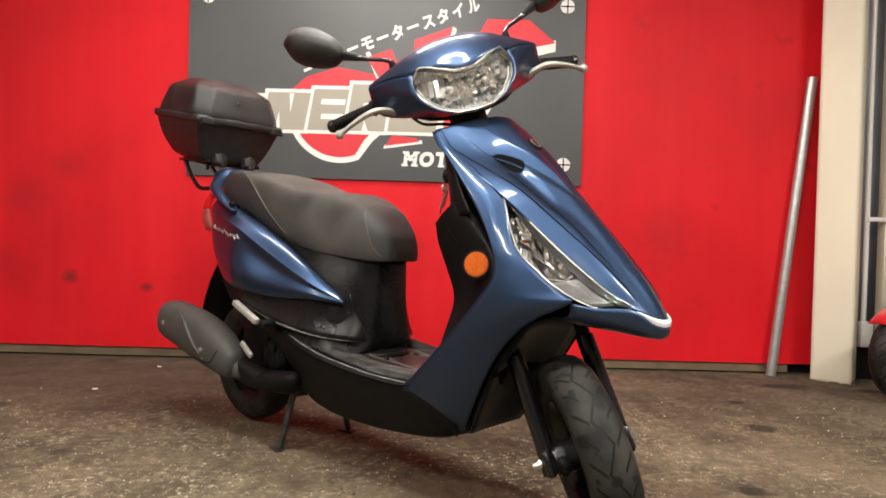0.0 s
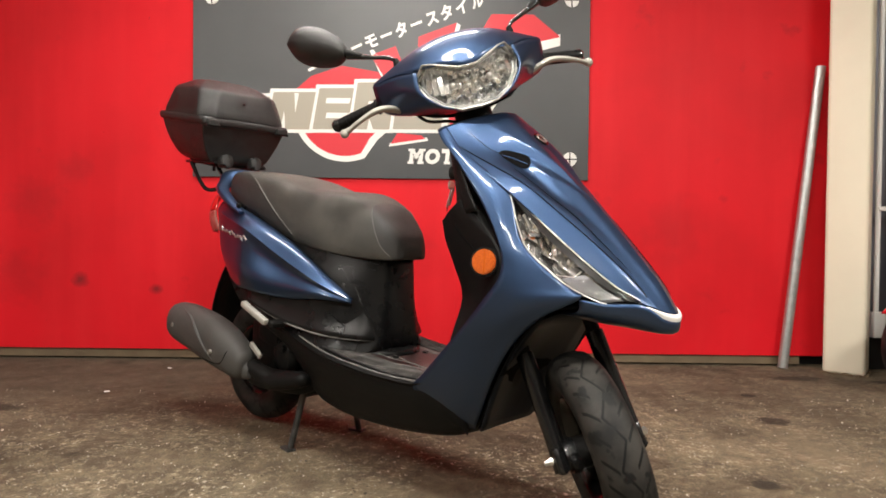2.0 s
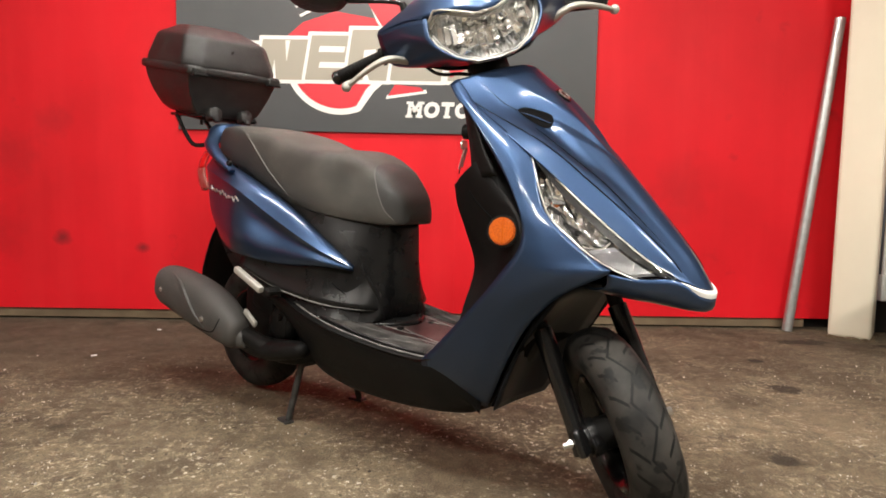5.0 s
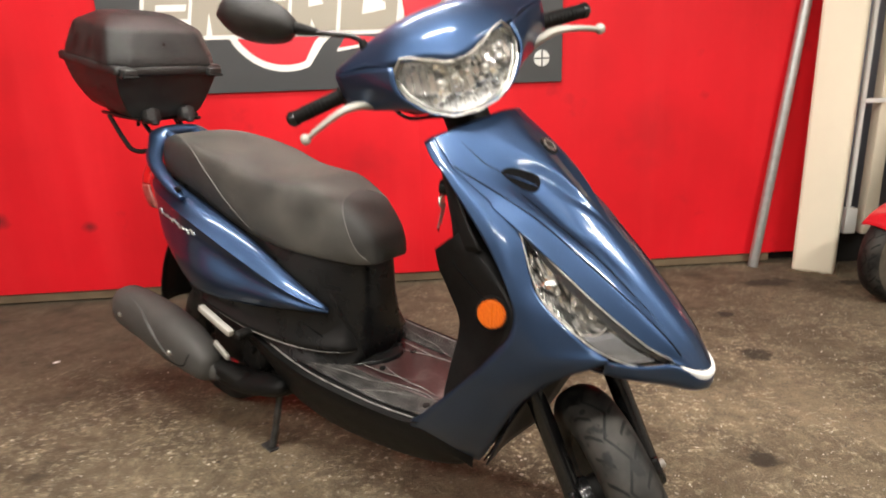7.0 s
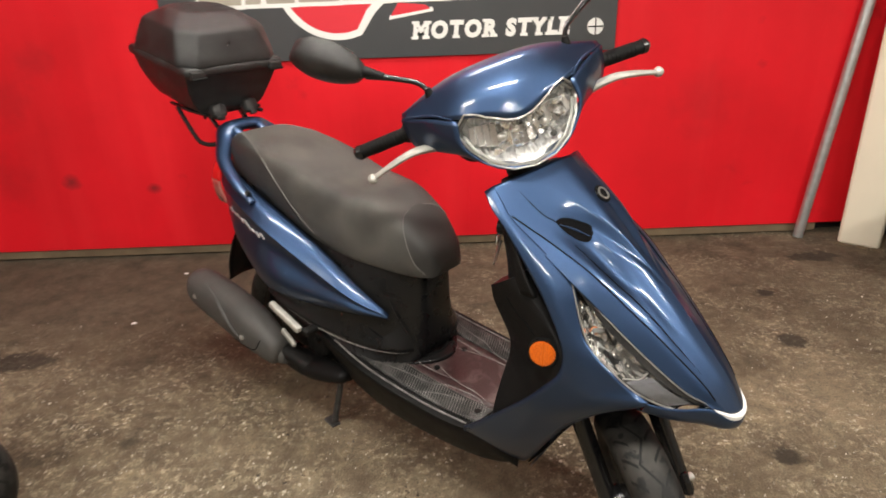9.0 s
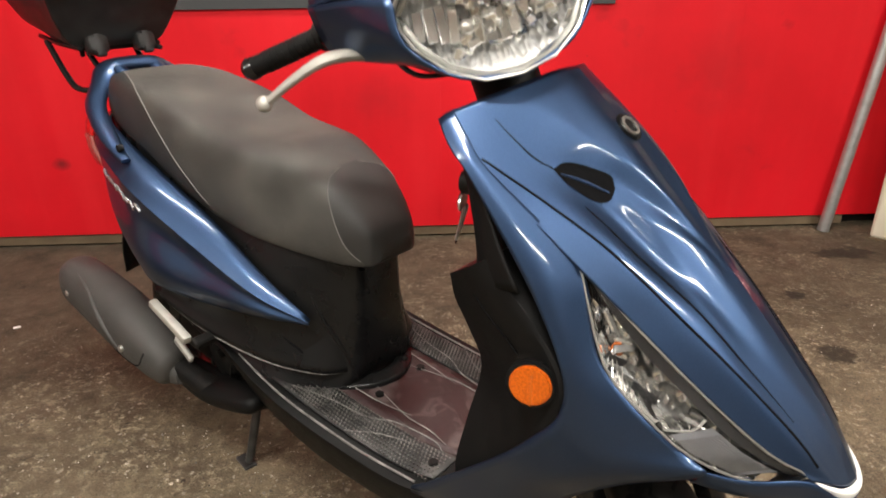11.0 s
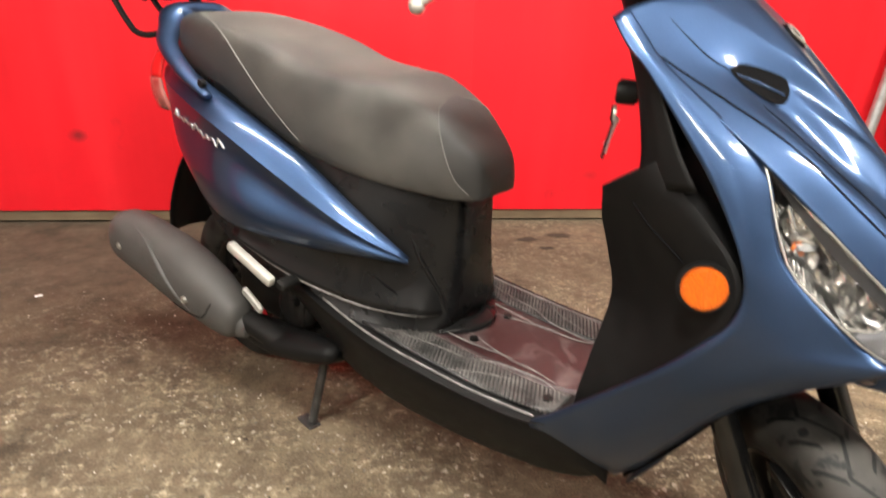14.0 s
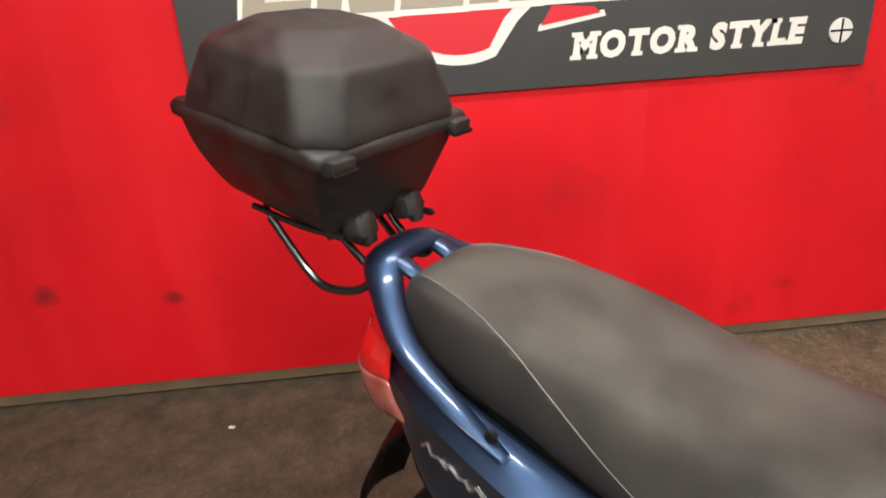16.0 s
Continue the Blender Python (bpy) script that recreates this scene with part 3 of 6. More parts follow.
def thing(name, label, category, m=None, group="", kind=""):
    ob = new(name)
    ob.empty_display_size = 0.1
    if m is not None:
        ob.matrix_world = m
    return tagged(ob, label, category, group, kind)


# ---- the workshop ----
WALL_Y = 2.592
WEST, EAST, SOUTH, TOP = -5.2, 5.8, -7.0, 3.0

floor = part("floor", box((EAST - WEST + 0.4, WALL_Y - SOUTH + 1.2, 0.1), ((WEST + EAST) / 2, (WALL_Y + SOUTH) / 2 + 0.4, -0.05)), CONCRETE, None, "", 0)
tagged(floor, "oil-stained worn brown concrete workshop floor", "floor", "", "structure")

wall_n = part("wall_north", box((EAST - WEST + 0.4, 0.12, TOP), ((WEST + EAST) / 2, WALL_Y + 0.12, TOP / 2)), BLACKGAP, None, "", 0)
tagged(wall_n, "plain dark wall behind the red boards", "wall", "", "structure")
# red boards: full sheets butted with fine joints
JOINTS = [WEST, -4.27, -3.05, -1.83, -0.61, 0.61, 1.83, 2.62]
for a, b in zip(JOINTS, JOINTS[1:]):
    panel = part("panel", box((b - a - 0.0003, 0.018, 2.89), ((a + b) / 2, WALL_Y + 0.009, 0.056 + 1.445)), RED, wall_n, "glossy scuffed red painted plywood board", 30)
skirt = part("baseboard", box((2.44 - WEST, 0.03, 0.048), ((2.44 + WEST) / 2, WALL_Y + 0.028, 0.032), bevel=0.002, segs=1), TIMBER, None, "", 30)
tagged(skirt, "bare grey-brown timber batten under the red boards", "baseboard", "", "structure")

# walls and ceiling out of view, added to close the room and bounce light
for name, size, at, mat in (
    ("wall_west", (0.12, WALL_Y - SOUTH + 0.3, TOP), (WEST - 0.06, (WALL_Y + SOUTH) / 2, TOP / 2), UNSEENWALL),
    ("wall_east", (0.12, WALL_Y - SOUTH + 0.3, TOP), (EAST + 0.06, (WALL_Y + SOUTH) / 2, TOP / 2), UNSEENWALL),
    ("wall_south", (EAST - WEST + 0.24, 0.12, TOP), ((WEST + EAST) / 2, SOUTH - 0.06, TOP / 2), UNSEENWALL),
):
    tagged(part(name, box(size, at), mat, None, "", 0), "unseen plain pale workshop wall, added to bounce fill light", "wall", "", "structure")
tagged(part("ceiling", box((EAST - WEST + 0.24, WALL_Y - SOUTH + 0.3, 0.1), ((WEST + EAST) / 2, (WALL_Y + SOUTH) / 2 + 0.05, TOP + 0.05)), CEIL, None, "", 0), "unseen plain pale workshop ceiling, added to bounce fill light", "ceiling", "", "structure")

# corner with cream pillar, turned out of the wall's line
PM = pose(2.462, 2.436, 0, 0, 0, -38)
pillar = part("pillar", box((0.185, 0.165, TOP - 0.002), (0.0925, 0.0825, TOP / 2), bevel=0.018, segs=3), CREAM, None, "", 40)
pillar.matrix_world = PM
tagged(pillar, "cream painted steel pillar with a chipped foot", "pillar", "", "structure")
grout = bmesh.new()
for i in range(26):
    u = random.uniform(-0.01, 0.2)
    v = -0.006 if i % 3 else random.uniform(0, 0.15)
    x = u if i % 3 else 0.187
    box((random.uniform(0.012, 0.03), random.uniform(0.006, 0.014), random.uniform(0.006, 0.016)), (x, v, 0.004), (0, 0, random.uniform(-40, 40)), 0.003, 1, grout)
g = part("foot_grout", grout, TIMBER, pillar, "crumbled brown grout round the foot")

conduit = thing("conduit", "white plastic conduit with a junction box and clip on the corner", "conduit")
conduit.location = (2.752, 2.475, 0)
part("pipe", tube([(0, 0, 0.30), (0, 0, 1.5), (0.0, 0.0, TOP - 0.01)], 0.013, 2, 10, smooth=False), WHITE, conduit)
part("junction_box", box((0.062, 0.05, 0.13), (0.008, 0, 0.24), bevel=0.006), WHITE, conduit)
part("clip", box((0.11, 0.02, 0.022), (0.050, -0.010, 0.83), bevel=0.004), WHITE, conduit)

sheetwall = part("corrugated_sheet", bmesh.new(), GREYSHEET, None, "", 40)
bm = bmesh.new()
prev = None
for i in range(61):
    x = 2.72 + i * 0.02
    y = 2.575 + (0.006 if (i // 2) % 2 else -0.006)
    pair = [bm.verts.new((x, y, 0.16)), bm.verts.new((x, y, TOP - 0.01))]
    if prev:
        bm.faces.new((prev[0], pair[0], pair[1], prev[1]))
    prev = pair
sheetwall.data = mesh_of(bm, "corrugated_sheet", GREYSHEET, 30)
sheetwall.modifiers.new("thickness", "SOLIDIFY").thickness = 0.003
tagged(sheetwall, "blue-grey corrugated sheet beside the pillar", "sheet", "", "structure")
post = part("post", box((0.07, 0.06, TOP - 0.18), (2.885, 2.51, 0.16 + (TOP - 0.18) / 2), bevel=0.006), CREAM, None, "", 40)
tagged(post, "cream painted upright beside the corrugated sheet", "post", "", "structure")
# no real sill: a black block stands for the dark void here
sill = part("dark_void_block", box((1.1, 0.05, 0.16), (3.27, 2.555, 0.08), bevel=0.004), BLACKGAP, None, "", 30)
tagged(sill, "black block in place of the dark void under the corrugated sheet", "sill", "", "structure")

# galvanised pipe leaning in the corner
lean = part("pole", bmesh.new(), PIPE)
bot, up = Vector((2.315, 2.535, 0.0)), Vector((2.497, 2.566, 1.565))
d = (up - bot).normalized()
bm = bmesh.new()
rings = []
for q, r in ((bot, 0.0245), (up, 0.0245), (up, 0.021), (bot + d * 0.01, 0.021)):
    s = d.cross(Vector((0, 1, 0))).normalized()
    t2 = s.cross(d)
    rings.append([bm.verts.new(q + r * (math.cos(k * math.pi / 12) * s + math.sin(k * math.pi / 12) * t2)) for k in range(24)])
for a, b in ((0, 1), (1, 2), (2, 3), (3, 0)):
    for k in range(24):
        bm.faces.new((rings[a][k], rings[a][(k + 1) % 24], rings[b][(k + 1) % 24], rings[b][k]))
lowest = min(v.co.z for v in bm.verts)
bmesh.ops.translate(bm, vec=(0, 0, -lowest), verts=bm.verts)
lean.data = mesh_of(bm, "pole", PIPE)
tagged(lean, "galvanised steel pipe leaning against the red wall", "pipe")

# tube fixtures assumed under the unseen ceiling, some only to fill the sides
for tx, ty, _ in TUBES:
    f = thing("assumed_tube_fixture", "assumed white ceiling fixture with lit fluorescent tubes, out of view", "ceiling light", pose(tx, ty, TOP), "ceiling tube fixtures")
    part("housing", box((1.32, 0.2, 0.05), (0, 0, -0.0255), bevel=0.006), FIXTURE, f)
    for yy in (-0.05, 0.05):
        part("tube", tube([(-0.6, yy, -0.066), (0.6, yy, -0.066)], 0.013, 1, 10, smooth=False), GLOW, f)

# ---- sign board ----
sign = thing("sign_board", "dark grey sign board with red and white emblem", "sign", pose(-0.775, WALL_Y, 0.968))
SW, SH = 2.075, 1.06
part("board", box((SW, 0.012, SH), (SW / 2, -0.007, SH / 2), bevel=0.001, segs=1), BANNER, sign, "", 30)


def patch(points, layer, mat, name="print"):
    """A flat print on the board; points are metres from the board's lower left corner."""
    own = bmesh.new()
    y = -0.0132 - 0.0006 * layer
    vs = [own.verts.new((x, y, z)) for x, z in points]
    f = own.faces.new(vs)
    ext = bmesh.ops.extrude_face_region(own, geom=[f])
    bmesh.ops.translate(own, vec=(0, 0.0004, 0), verts=[v for v in ext["geom"] if isinstance(v, bmesh.types.BMVert)])
    return part(name, own, mat, sign, "", 0)


def arc(cx, cz, r, a0, a1, n=20):
    return [(cx + r * math.cos(radians(a0 + (a1 - a0) * k / n)), cz + r * math.sin(radians(a0 + (a1 - a0) * k / n))) for k in range(n + 1)]


# round red emblem behind the row of blocks
patch(arc(0.80, 0.36, 0.275, 200, 292) + [(0.97, 0.20), (1.08, 0.30)], 0, B_WHITE, "emblem_rim")
patch(arc(0.80, 0.36, 0.245, 200, 290) + [(0.93, 0.21), (1.02, 0.30)], 1, B_RED, "emblem_disc")
patch([(0.54, 0.46), (0.62, 0.53), (0.78, 0.585), (0.97, 0.555), (1.06, 0.44)], 1, B_RED, "emblem_disc")
# red flashes
patch([(0.93, 0.64), (1.06, 0.69), (1.14, 0.50), (1.02, 0.50)], 1, B_RED, "flash")
patch([(0.925, 0.665), (0.945, 0.672), (1.04, 0.50), (1.0, 0.50)], 0, B_WHITE, "flash_rim")
patch([(1.18, 0.74), (1.38, 0.815), (1.33, 0.62), (1.25, 0.40), (1.17, 0.47)], 1, B_RED, "flash")
patch([(1.38, 0.815), (1.40, 0.80), (1.30, 0.50), (1.25, 0.40)], 0, B_WHITE, "flash_rim")
patch([(1.42, 0.62), (1.56, 0.86), (1.78, 0.86), (1.92, 0.745), (1.72, 0.70), (1.50, 0.36), (1.42, 0.42)], 1, B_RED, "flash")
patch([(1.92, 0.76), (1.92, 0.70), (1.75, 0.655), (1.54, 0.31), (1.39, 0.255), (1.36, 0.30), (1.50, 0.36), (1.72, 0.72)], 0, B_WHITE, "flash_rim")
patch([(1.04, 0.182), (1.075, 0.238), (1.20, 0.226), (1.22, 0.208)], 1, B_RED, "flash")
patch([(1.03, 0.166), (1.036, 0.186), (1.23, 0.216), (1.235, 0.198)], 0, B_WHITE, "flash_rim")
# row of slanted taupe blocks with white borders
BLOCKS = [(0.175, 0.385, 0.02), (0.385, 0.625, 0.02), (0.625, 0.825, 0.0), (0.825, 1.045, 0.02), (1.045, 1.315, 0.0), (1.33, 1.53, 0.0)]
for i, (a, b, lift) in enumerate(BLOCKS):
    z0, z1 = 0.245 + 0.002 * i, 0.42 + 0.027 * i + lift * 0.2
    s = 0.035
    patch([(a - 0.012, z0 - 0.014), (b + 0.004, z0 - 0.014), (b + s + 0.004, z1 + 0.014), (a + s - 0.012, z1 + 0.012)], 2 + (i % 2), B_WHITE, "block_border")
    patch([(a + 0.004, z0 + 0.004), (b - 0.014, z0 + 0.004), (b + s - 0.014, z1 - 0.004), (a + s + 0.004, z1 - 0.006)], 4, B_BEIGE, "block")
    w = b - a
    if i in (0, 2):
        for k in (0.28, 0.62):
            zz = z0 + (z1 - z0) * k
            patch([(a + 0.36 * w, zz), (b - 0.004, zz), (b + 0.004, zz + 0.028), (a + 0.36 * w + 0.006, zz + 0.028)], 5, B_WHITE, "block_slot")
    elif i == 1:
        patch([(a + 0.30 * w, z0), (a + 0.42 * w, z0), (a + 0.40 * w, z0 + 0.10)], 5, B_WHITE, "block_slot")
        patch([(a + 0.62 * w, z1 - 0.01), (a + 0.72 * w, z1 - 0.01), (a + 0.64 * w, z1 - 0.11)], 5, B_WHITE, "block_slot")
    elif i == 3:
        patch([(a + 0.42 * w, z0 + 0.11), (a + 0.72 * w, z0 + 0.12), (a + 0.70 * w, z0 + 0.155), (a + 0.44 * w, z0 + 0.15)], 5, B_WHITE, "block_slot")
        patch([(a + 0.40 * w, z0), (a + 0.56 * w, z0), (a + 0.46 * w, z0 + 0.06)], 5, B_WHITE, "block_slot")
    elif i == 4:
        patch([(a + 0.40 * w, z0 + 0.07), (a + 0.80 * w, z0 + 0.09), (a + 0.80 * w, z0 + 0.12), (a + 0.46 * w, z0 + 0.17)], 5, B_WHITE, "block_slot")
    else:
        patch([(a - 0.02, z1 + 0.01), (a + 0.55 * w, z0 + 0.16), (b + 0.05, z1 + 0.04), (b - 0.02, z0 + 0.11), (a + 0.1 * w, z0 + 0.02)], 5, B_RED, "flash")

# small arc above: the shop's name as bars, then the readable words
def slabs(own, ch):
    """Adds the short slab feet of a letter to its mesh."""
    xs, zs = [v.co.x for v in own.verts], [v.co.z for v in own.verts]
    x0, x1, z0, z1 = min(xs), max(xs), min(zs), max(zs)
    y, k, t = min(v.co.y for v in own.verts) - 0.0002, 0.12 * (z1 - z0), 0.013
    feet = {"M": "abcd", "T": "m", "R": "abc", "Y": "mcd", "L": "ac", "E": "ac"}.get(ch, "")
    spots = {"a": (x0 + 0.010, z0 + t / 2), "b": (x1 - k - 0.008, z0 + t / 2), "c": (x0 + k + 0.006, z1 - t / 2), "d": (x1 - 0.008, z1 - t / 2), "m": ((x0 + x1) / 2 - k / 2, z0 + t / 2)}
    for f in feet:
        box((0.034, 0.0006, t), (spots[f][0], y, spots[f][1]), bm=own)


def letters(text, size, offset, shear, spread, width, m, name, label):
    """White flat lettering, stretched to a width, laid on the board."""
    cu = bpy.data.curves.new(name, "FONT")
    cu.body, cu.size, cu.extrude, cu.offset, cu.shear, cu.space_character, cu.resolution_u = text, size, 0.0004, offset, shear, spread, 3
    tmp = new("lettering_source", cu)
    me = bpy.data.meshes.new_from_object(tmp.evaluated_get(bpy.context.evaluated_depsgraph_get()))
    bpy.data.objects.remove(tmp)
    own = bmesh.new()
    own.from_mesh(me)
    bmesh.ops.remove_doubles(own, verts=own.verts, dist=0.00002)
    own.to_mesh(me)
    own.free()
    xs = [v.co.x for v in me.vertices]
    k = width / (max(xs) - min(xs))
    me.transform(m @ Matrix.Diagonal((k, 1, 1, 1)) @ Matrix.Translation((-min(xs), 0, 0)))
    own = bmesh.new()
    own.from_mesh(me)
    left = set(own.verts)
    pieces = []
    while left:
        todo, seen = [next(iter(left))], set()
        while todo:
            v = todo.pop()
            if v in seen:
                continue
            seen.add(v)
            todo += [e.other_vert(v) for e in v.link_edges]
        left -= seen
        pieces.append([[tuple(v.co) for v in f.verts] for f in own.faces if f.verts[0] in seen])
    own.free()
    if len(text) == 1:
        pieces = [sum(pieces, [])]
    order = sorted(pieces, key=lambda fs: min(q[0] for f in fs for q in f))
    for faces in pieces:
        own = bmesh.new()
        for f in faces:
            own.faces.new([own.verts.new(q) for q in f])
        bmesh.ops.remove_doubles(own, verts=own.verts, dist=0.00002)
        if len(text) > 1:
            slabs(own, text.replace(" ", "")[order.index(faces)])
        part(name, own, B_WHITE, sign, label, 0)


for i in range(12):
    u = i / 11
    cx, cz = 0.622 + 0.862 * u, 0.594 + 0.333 * u
    a = 27 - 9 * u
    if i < 4:
        for dz in ((0.024, -0.024) if i != 3 else (0.0,)):
            pts = [(-0.030, dz - 0.007), (0.030, dz - 0.007), (0.030, dz + 0.007), (-0.030, dz + 0.007)]
            ca, sa = math.cos(radians(a)), math.sin(radians(a))
            patch([(cx + px * ca - pz * sa, cz + px * sa + pz * ca) for px, pz in pts], 6, B_WHITE, "stroke")
        continue
    ch = "モータースタイル"[i - 4]
    letters(ch, 0.082, 0.003, 0.1, 1, 0.064, pose(cx, -0.0175, cz, 90, 0, 0) @ pose(0, 0, 0, 0, 0, a) @ pose(-0.034, -0.030, 0), "character", "white character on the sign board")

letters("MOTOR STYLE", 0.098, 0.0062, 0.12, 1.26, 0.73, pose(1.135, -0.0148, 0.083, 90, 0, 0), "letter", "bold white letter of the words MOTOR STYLE")
for x, z in ((1.977, 0.108), (1.977, 0.935), (0.10, 0.108), (0.10, 0.935)):
    cap = part("screw_cap", disc(0.037, 0.008, (x, -0.0165, z), "Y", 28, 0.002), WHITE, sign, "round white screw cap with a dark cross")
    part("cross", box((0.07, 0.0012, 0.006), (x, -0.0212, z), bm=box((0.006, 0.0012, 0.07), (x, -0.0211, z))), SEAM, cap)

# ---- the blue scooter, on its centre stand; local x ahead, y to its left, z up ----
SCOOTER = pose(0.908, 0.598, 0, 0, 0, -42)
scooter = thing("scooter", "dark blue metallic scooter with black seat on its centre stand", "scooter", SCOOTER)
PIVOT, RAKE, LOCK = Vector((-0.02, 0, 0.2)), radians(25), radians(-46)
STEER = Matrix.Translation(PIVOT) @ Matrix.Rotation(LOCK, 4, Vector((-math.sin(RAKE), 0, math.cos(RAKE)))) @ Matrix.Translation(-PIVOT)


def sp(name, bm, mat, label="", parent=None, smooth=35.0, thick=0.0):
    """A part of the scooter's body."""
    return part(name, bm, mat, parent if parent is not None else scooter, label, smooth, thick)


def st(name, bm, mat, label="", parent=None, smooth=35.0, thick=0.0):
    """A part that turns with the handlebar."""
    ob = part(name, bm, mat, parent if parent is not None else scooter, label, smooth, thick)
    if parent is None:
        ob.matrix_local = STEER
    return ob


def ribbon(pts, r=0.002, mat=SEAM, name="panel_gap", parent=None, label=""):
    return sp(name, tube(pts, r, 5, 6), mat, label, parent)


def snap(ob, pts, off=0.001):
    """Moves points onto the surface of a part, a hair above it, on the side they came from."""
    bpy.context.view_layer.update()
    out = []
    for p in pts:
        p = Vector(p)
        ok, q, nrm, _ = ob.closest_point_on_mesh(p)
        mid = Vector((min(p.x - 0.15, -0.3) if p.x > -0.45 else p.x + 0.02, 0, p.z - 0.12))
        if nrm.dot(q - mid) < 0:
            nrm = -nrm
        out.append(q + nrm * off)
    return out


# front cover between the two lamp clusters, top to nose
COVER = [
    [(-0.250, 0, 0.972), (-0.258, -0.030, 0.969), (-0.270, -0.058, 0.962), (-0.284, -0.088, 0.953), (-0.305, -0.125, 0.943), (-0.335, -0.162, 0.928)],
    [(-0.165, 0, 0.894), (-0.172, -0.035, 0.891), (-0.189, -0.064, 0.880), (-0.208, -0.092, 0.868), (-0.231, -0.127, 0.860), (-0.266, -0.168, 0.858)],
    [(-0.077, 0, 0.803), (-0.085, -0.032, 0.802), (-0.100, -0.060, 0.794), (-0.114, -0.080, 0.784), (-0.120, -0.120, 0.785), (-0.148, -0.160, 0.768)],
    [(-0.001, 0, 0.725), (-0.008, -0.028, 0.725), (-0.020, -0.052, 0.719), (-0.026, -0.072, 0.717), (-0.038, -0.104, 0.713), (-0.070, -0.140, 0.700)],
    [(0.067, 0, 0.649), (0.062, -0.024, 0.648), (0.054, -0.043, 0.646), (0.045, -0.064, 0.645), (0.036, -0.088, 0.642), (0.006, -0.117, 0.631)],
    [(0.129, 0, 0.575), (0.126, -0.018, 0.574), (0.119, -0.035, 0.573), (0.112, -0.052, 0.573), (0.104, -0.069, 0.572), (0.079, -0.092, 0.570)],
    [(0.167, 0, 0.513), (0.164, -0.014, 0.5135), (0.159, -0.026, 0.516), (0.153, -0.036, 0.520), (0.146, -0.046, 0.525), (0.128, -0.066, 0.535)],
]
SLOT = [(-0.219, 0.112, 0.856), (-0.214, 0.096, 0.859), (-0.198, 0.082, 0.856), (-0.165, 0.068, 0.845), (-0.155, 0.071, 0.831), (-0.156, 0.084, 0.818), (-0.172, 0.098, 0.824), (-0.197, 0.110, 0.842)]
# lines along the cover, as distances from its middle: crest of the hood, foot of its flank, ridge under the slot
CREST = [(-0.40, 0.125), (-0.281, 0.096), (-0.219, 0.073), (-0.161, 0.054), (-0.100, 0.027), (-0.046, 0.008), (-0.012, 0.004)]
FOOT = [(-0.40, 0.160), (-0.282, 0.136), (-0.240, 0.126), (-0.217, 0.106), (-0.190, 0.080), (-0.163, 0.066), (-0.100, 0.040), (-0.046, 0.016), (-0.012, 0.010)]
LEDGE = [(-0.40, 0.180), (-0.178, 0.092), (-0.156, 0.078), (-0.098, 0.056), (-0.046, 0.026), (-0.012, 0.018)]
RISE = [(-0.32, 0.002), (-0.281, 0.005), (-0.219, 0.010), (-0.161, 0.012), (-0.100, 0.008), (-0.046, 0.001), (-0.012, 0.0)]
STEP = [(-0.162, 0.0), (-0.140, 0.004), (-0.098, 0.005), (-0.046, 0.002), (-0.012, 0.0)]


def along(table, x):
    """Reads a table of (x, value) between its entries."""
    for (xa, va), (xb, vb) in zip(table, table[1:]):
        if xa <= x <= xb:
            return va + (vb - va) * (x - xa) / (xb - xa)
    return 0.0


def hooded(own):
    """Lifts the middle of the front cover into a faceted hood, with a ledge below the air slot."""
    for v in own.verts:
        x, y = v.co.x, abs(v.co.y)
        if x > -0.012:
            continue
        crest, foot, ledge = along(CREST, x), along(FOOT, x), along(LEDGE, x)
        k = y / crest if y < crest else 1 - (y - crest) / (foot - crest)
        e = (y - foot) / max(ledge - foot, 0.004) if y < ledge else 1 - (y - ledge) / 0.035
        v.co += Vector((0.62, 0, 0.78)) * (along(RISE, x) * max(k, 0.0) + along(STEP, x) * min(max(e, 0.0), 1.0))
    return own


def on_cover(pts, off):
    """Lays points on the cover's outer skin."""
    return snap(cover, [Vector(p) + Vector((0.0075, 0, 0.0095)) for p in pts], off)


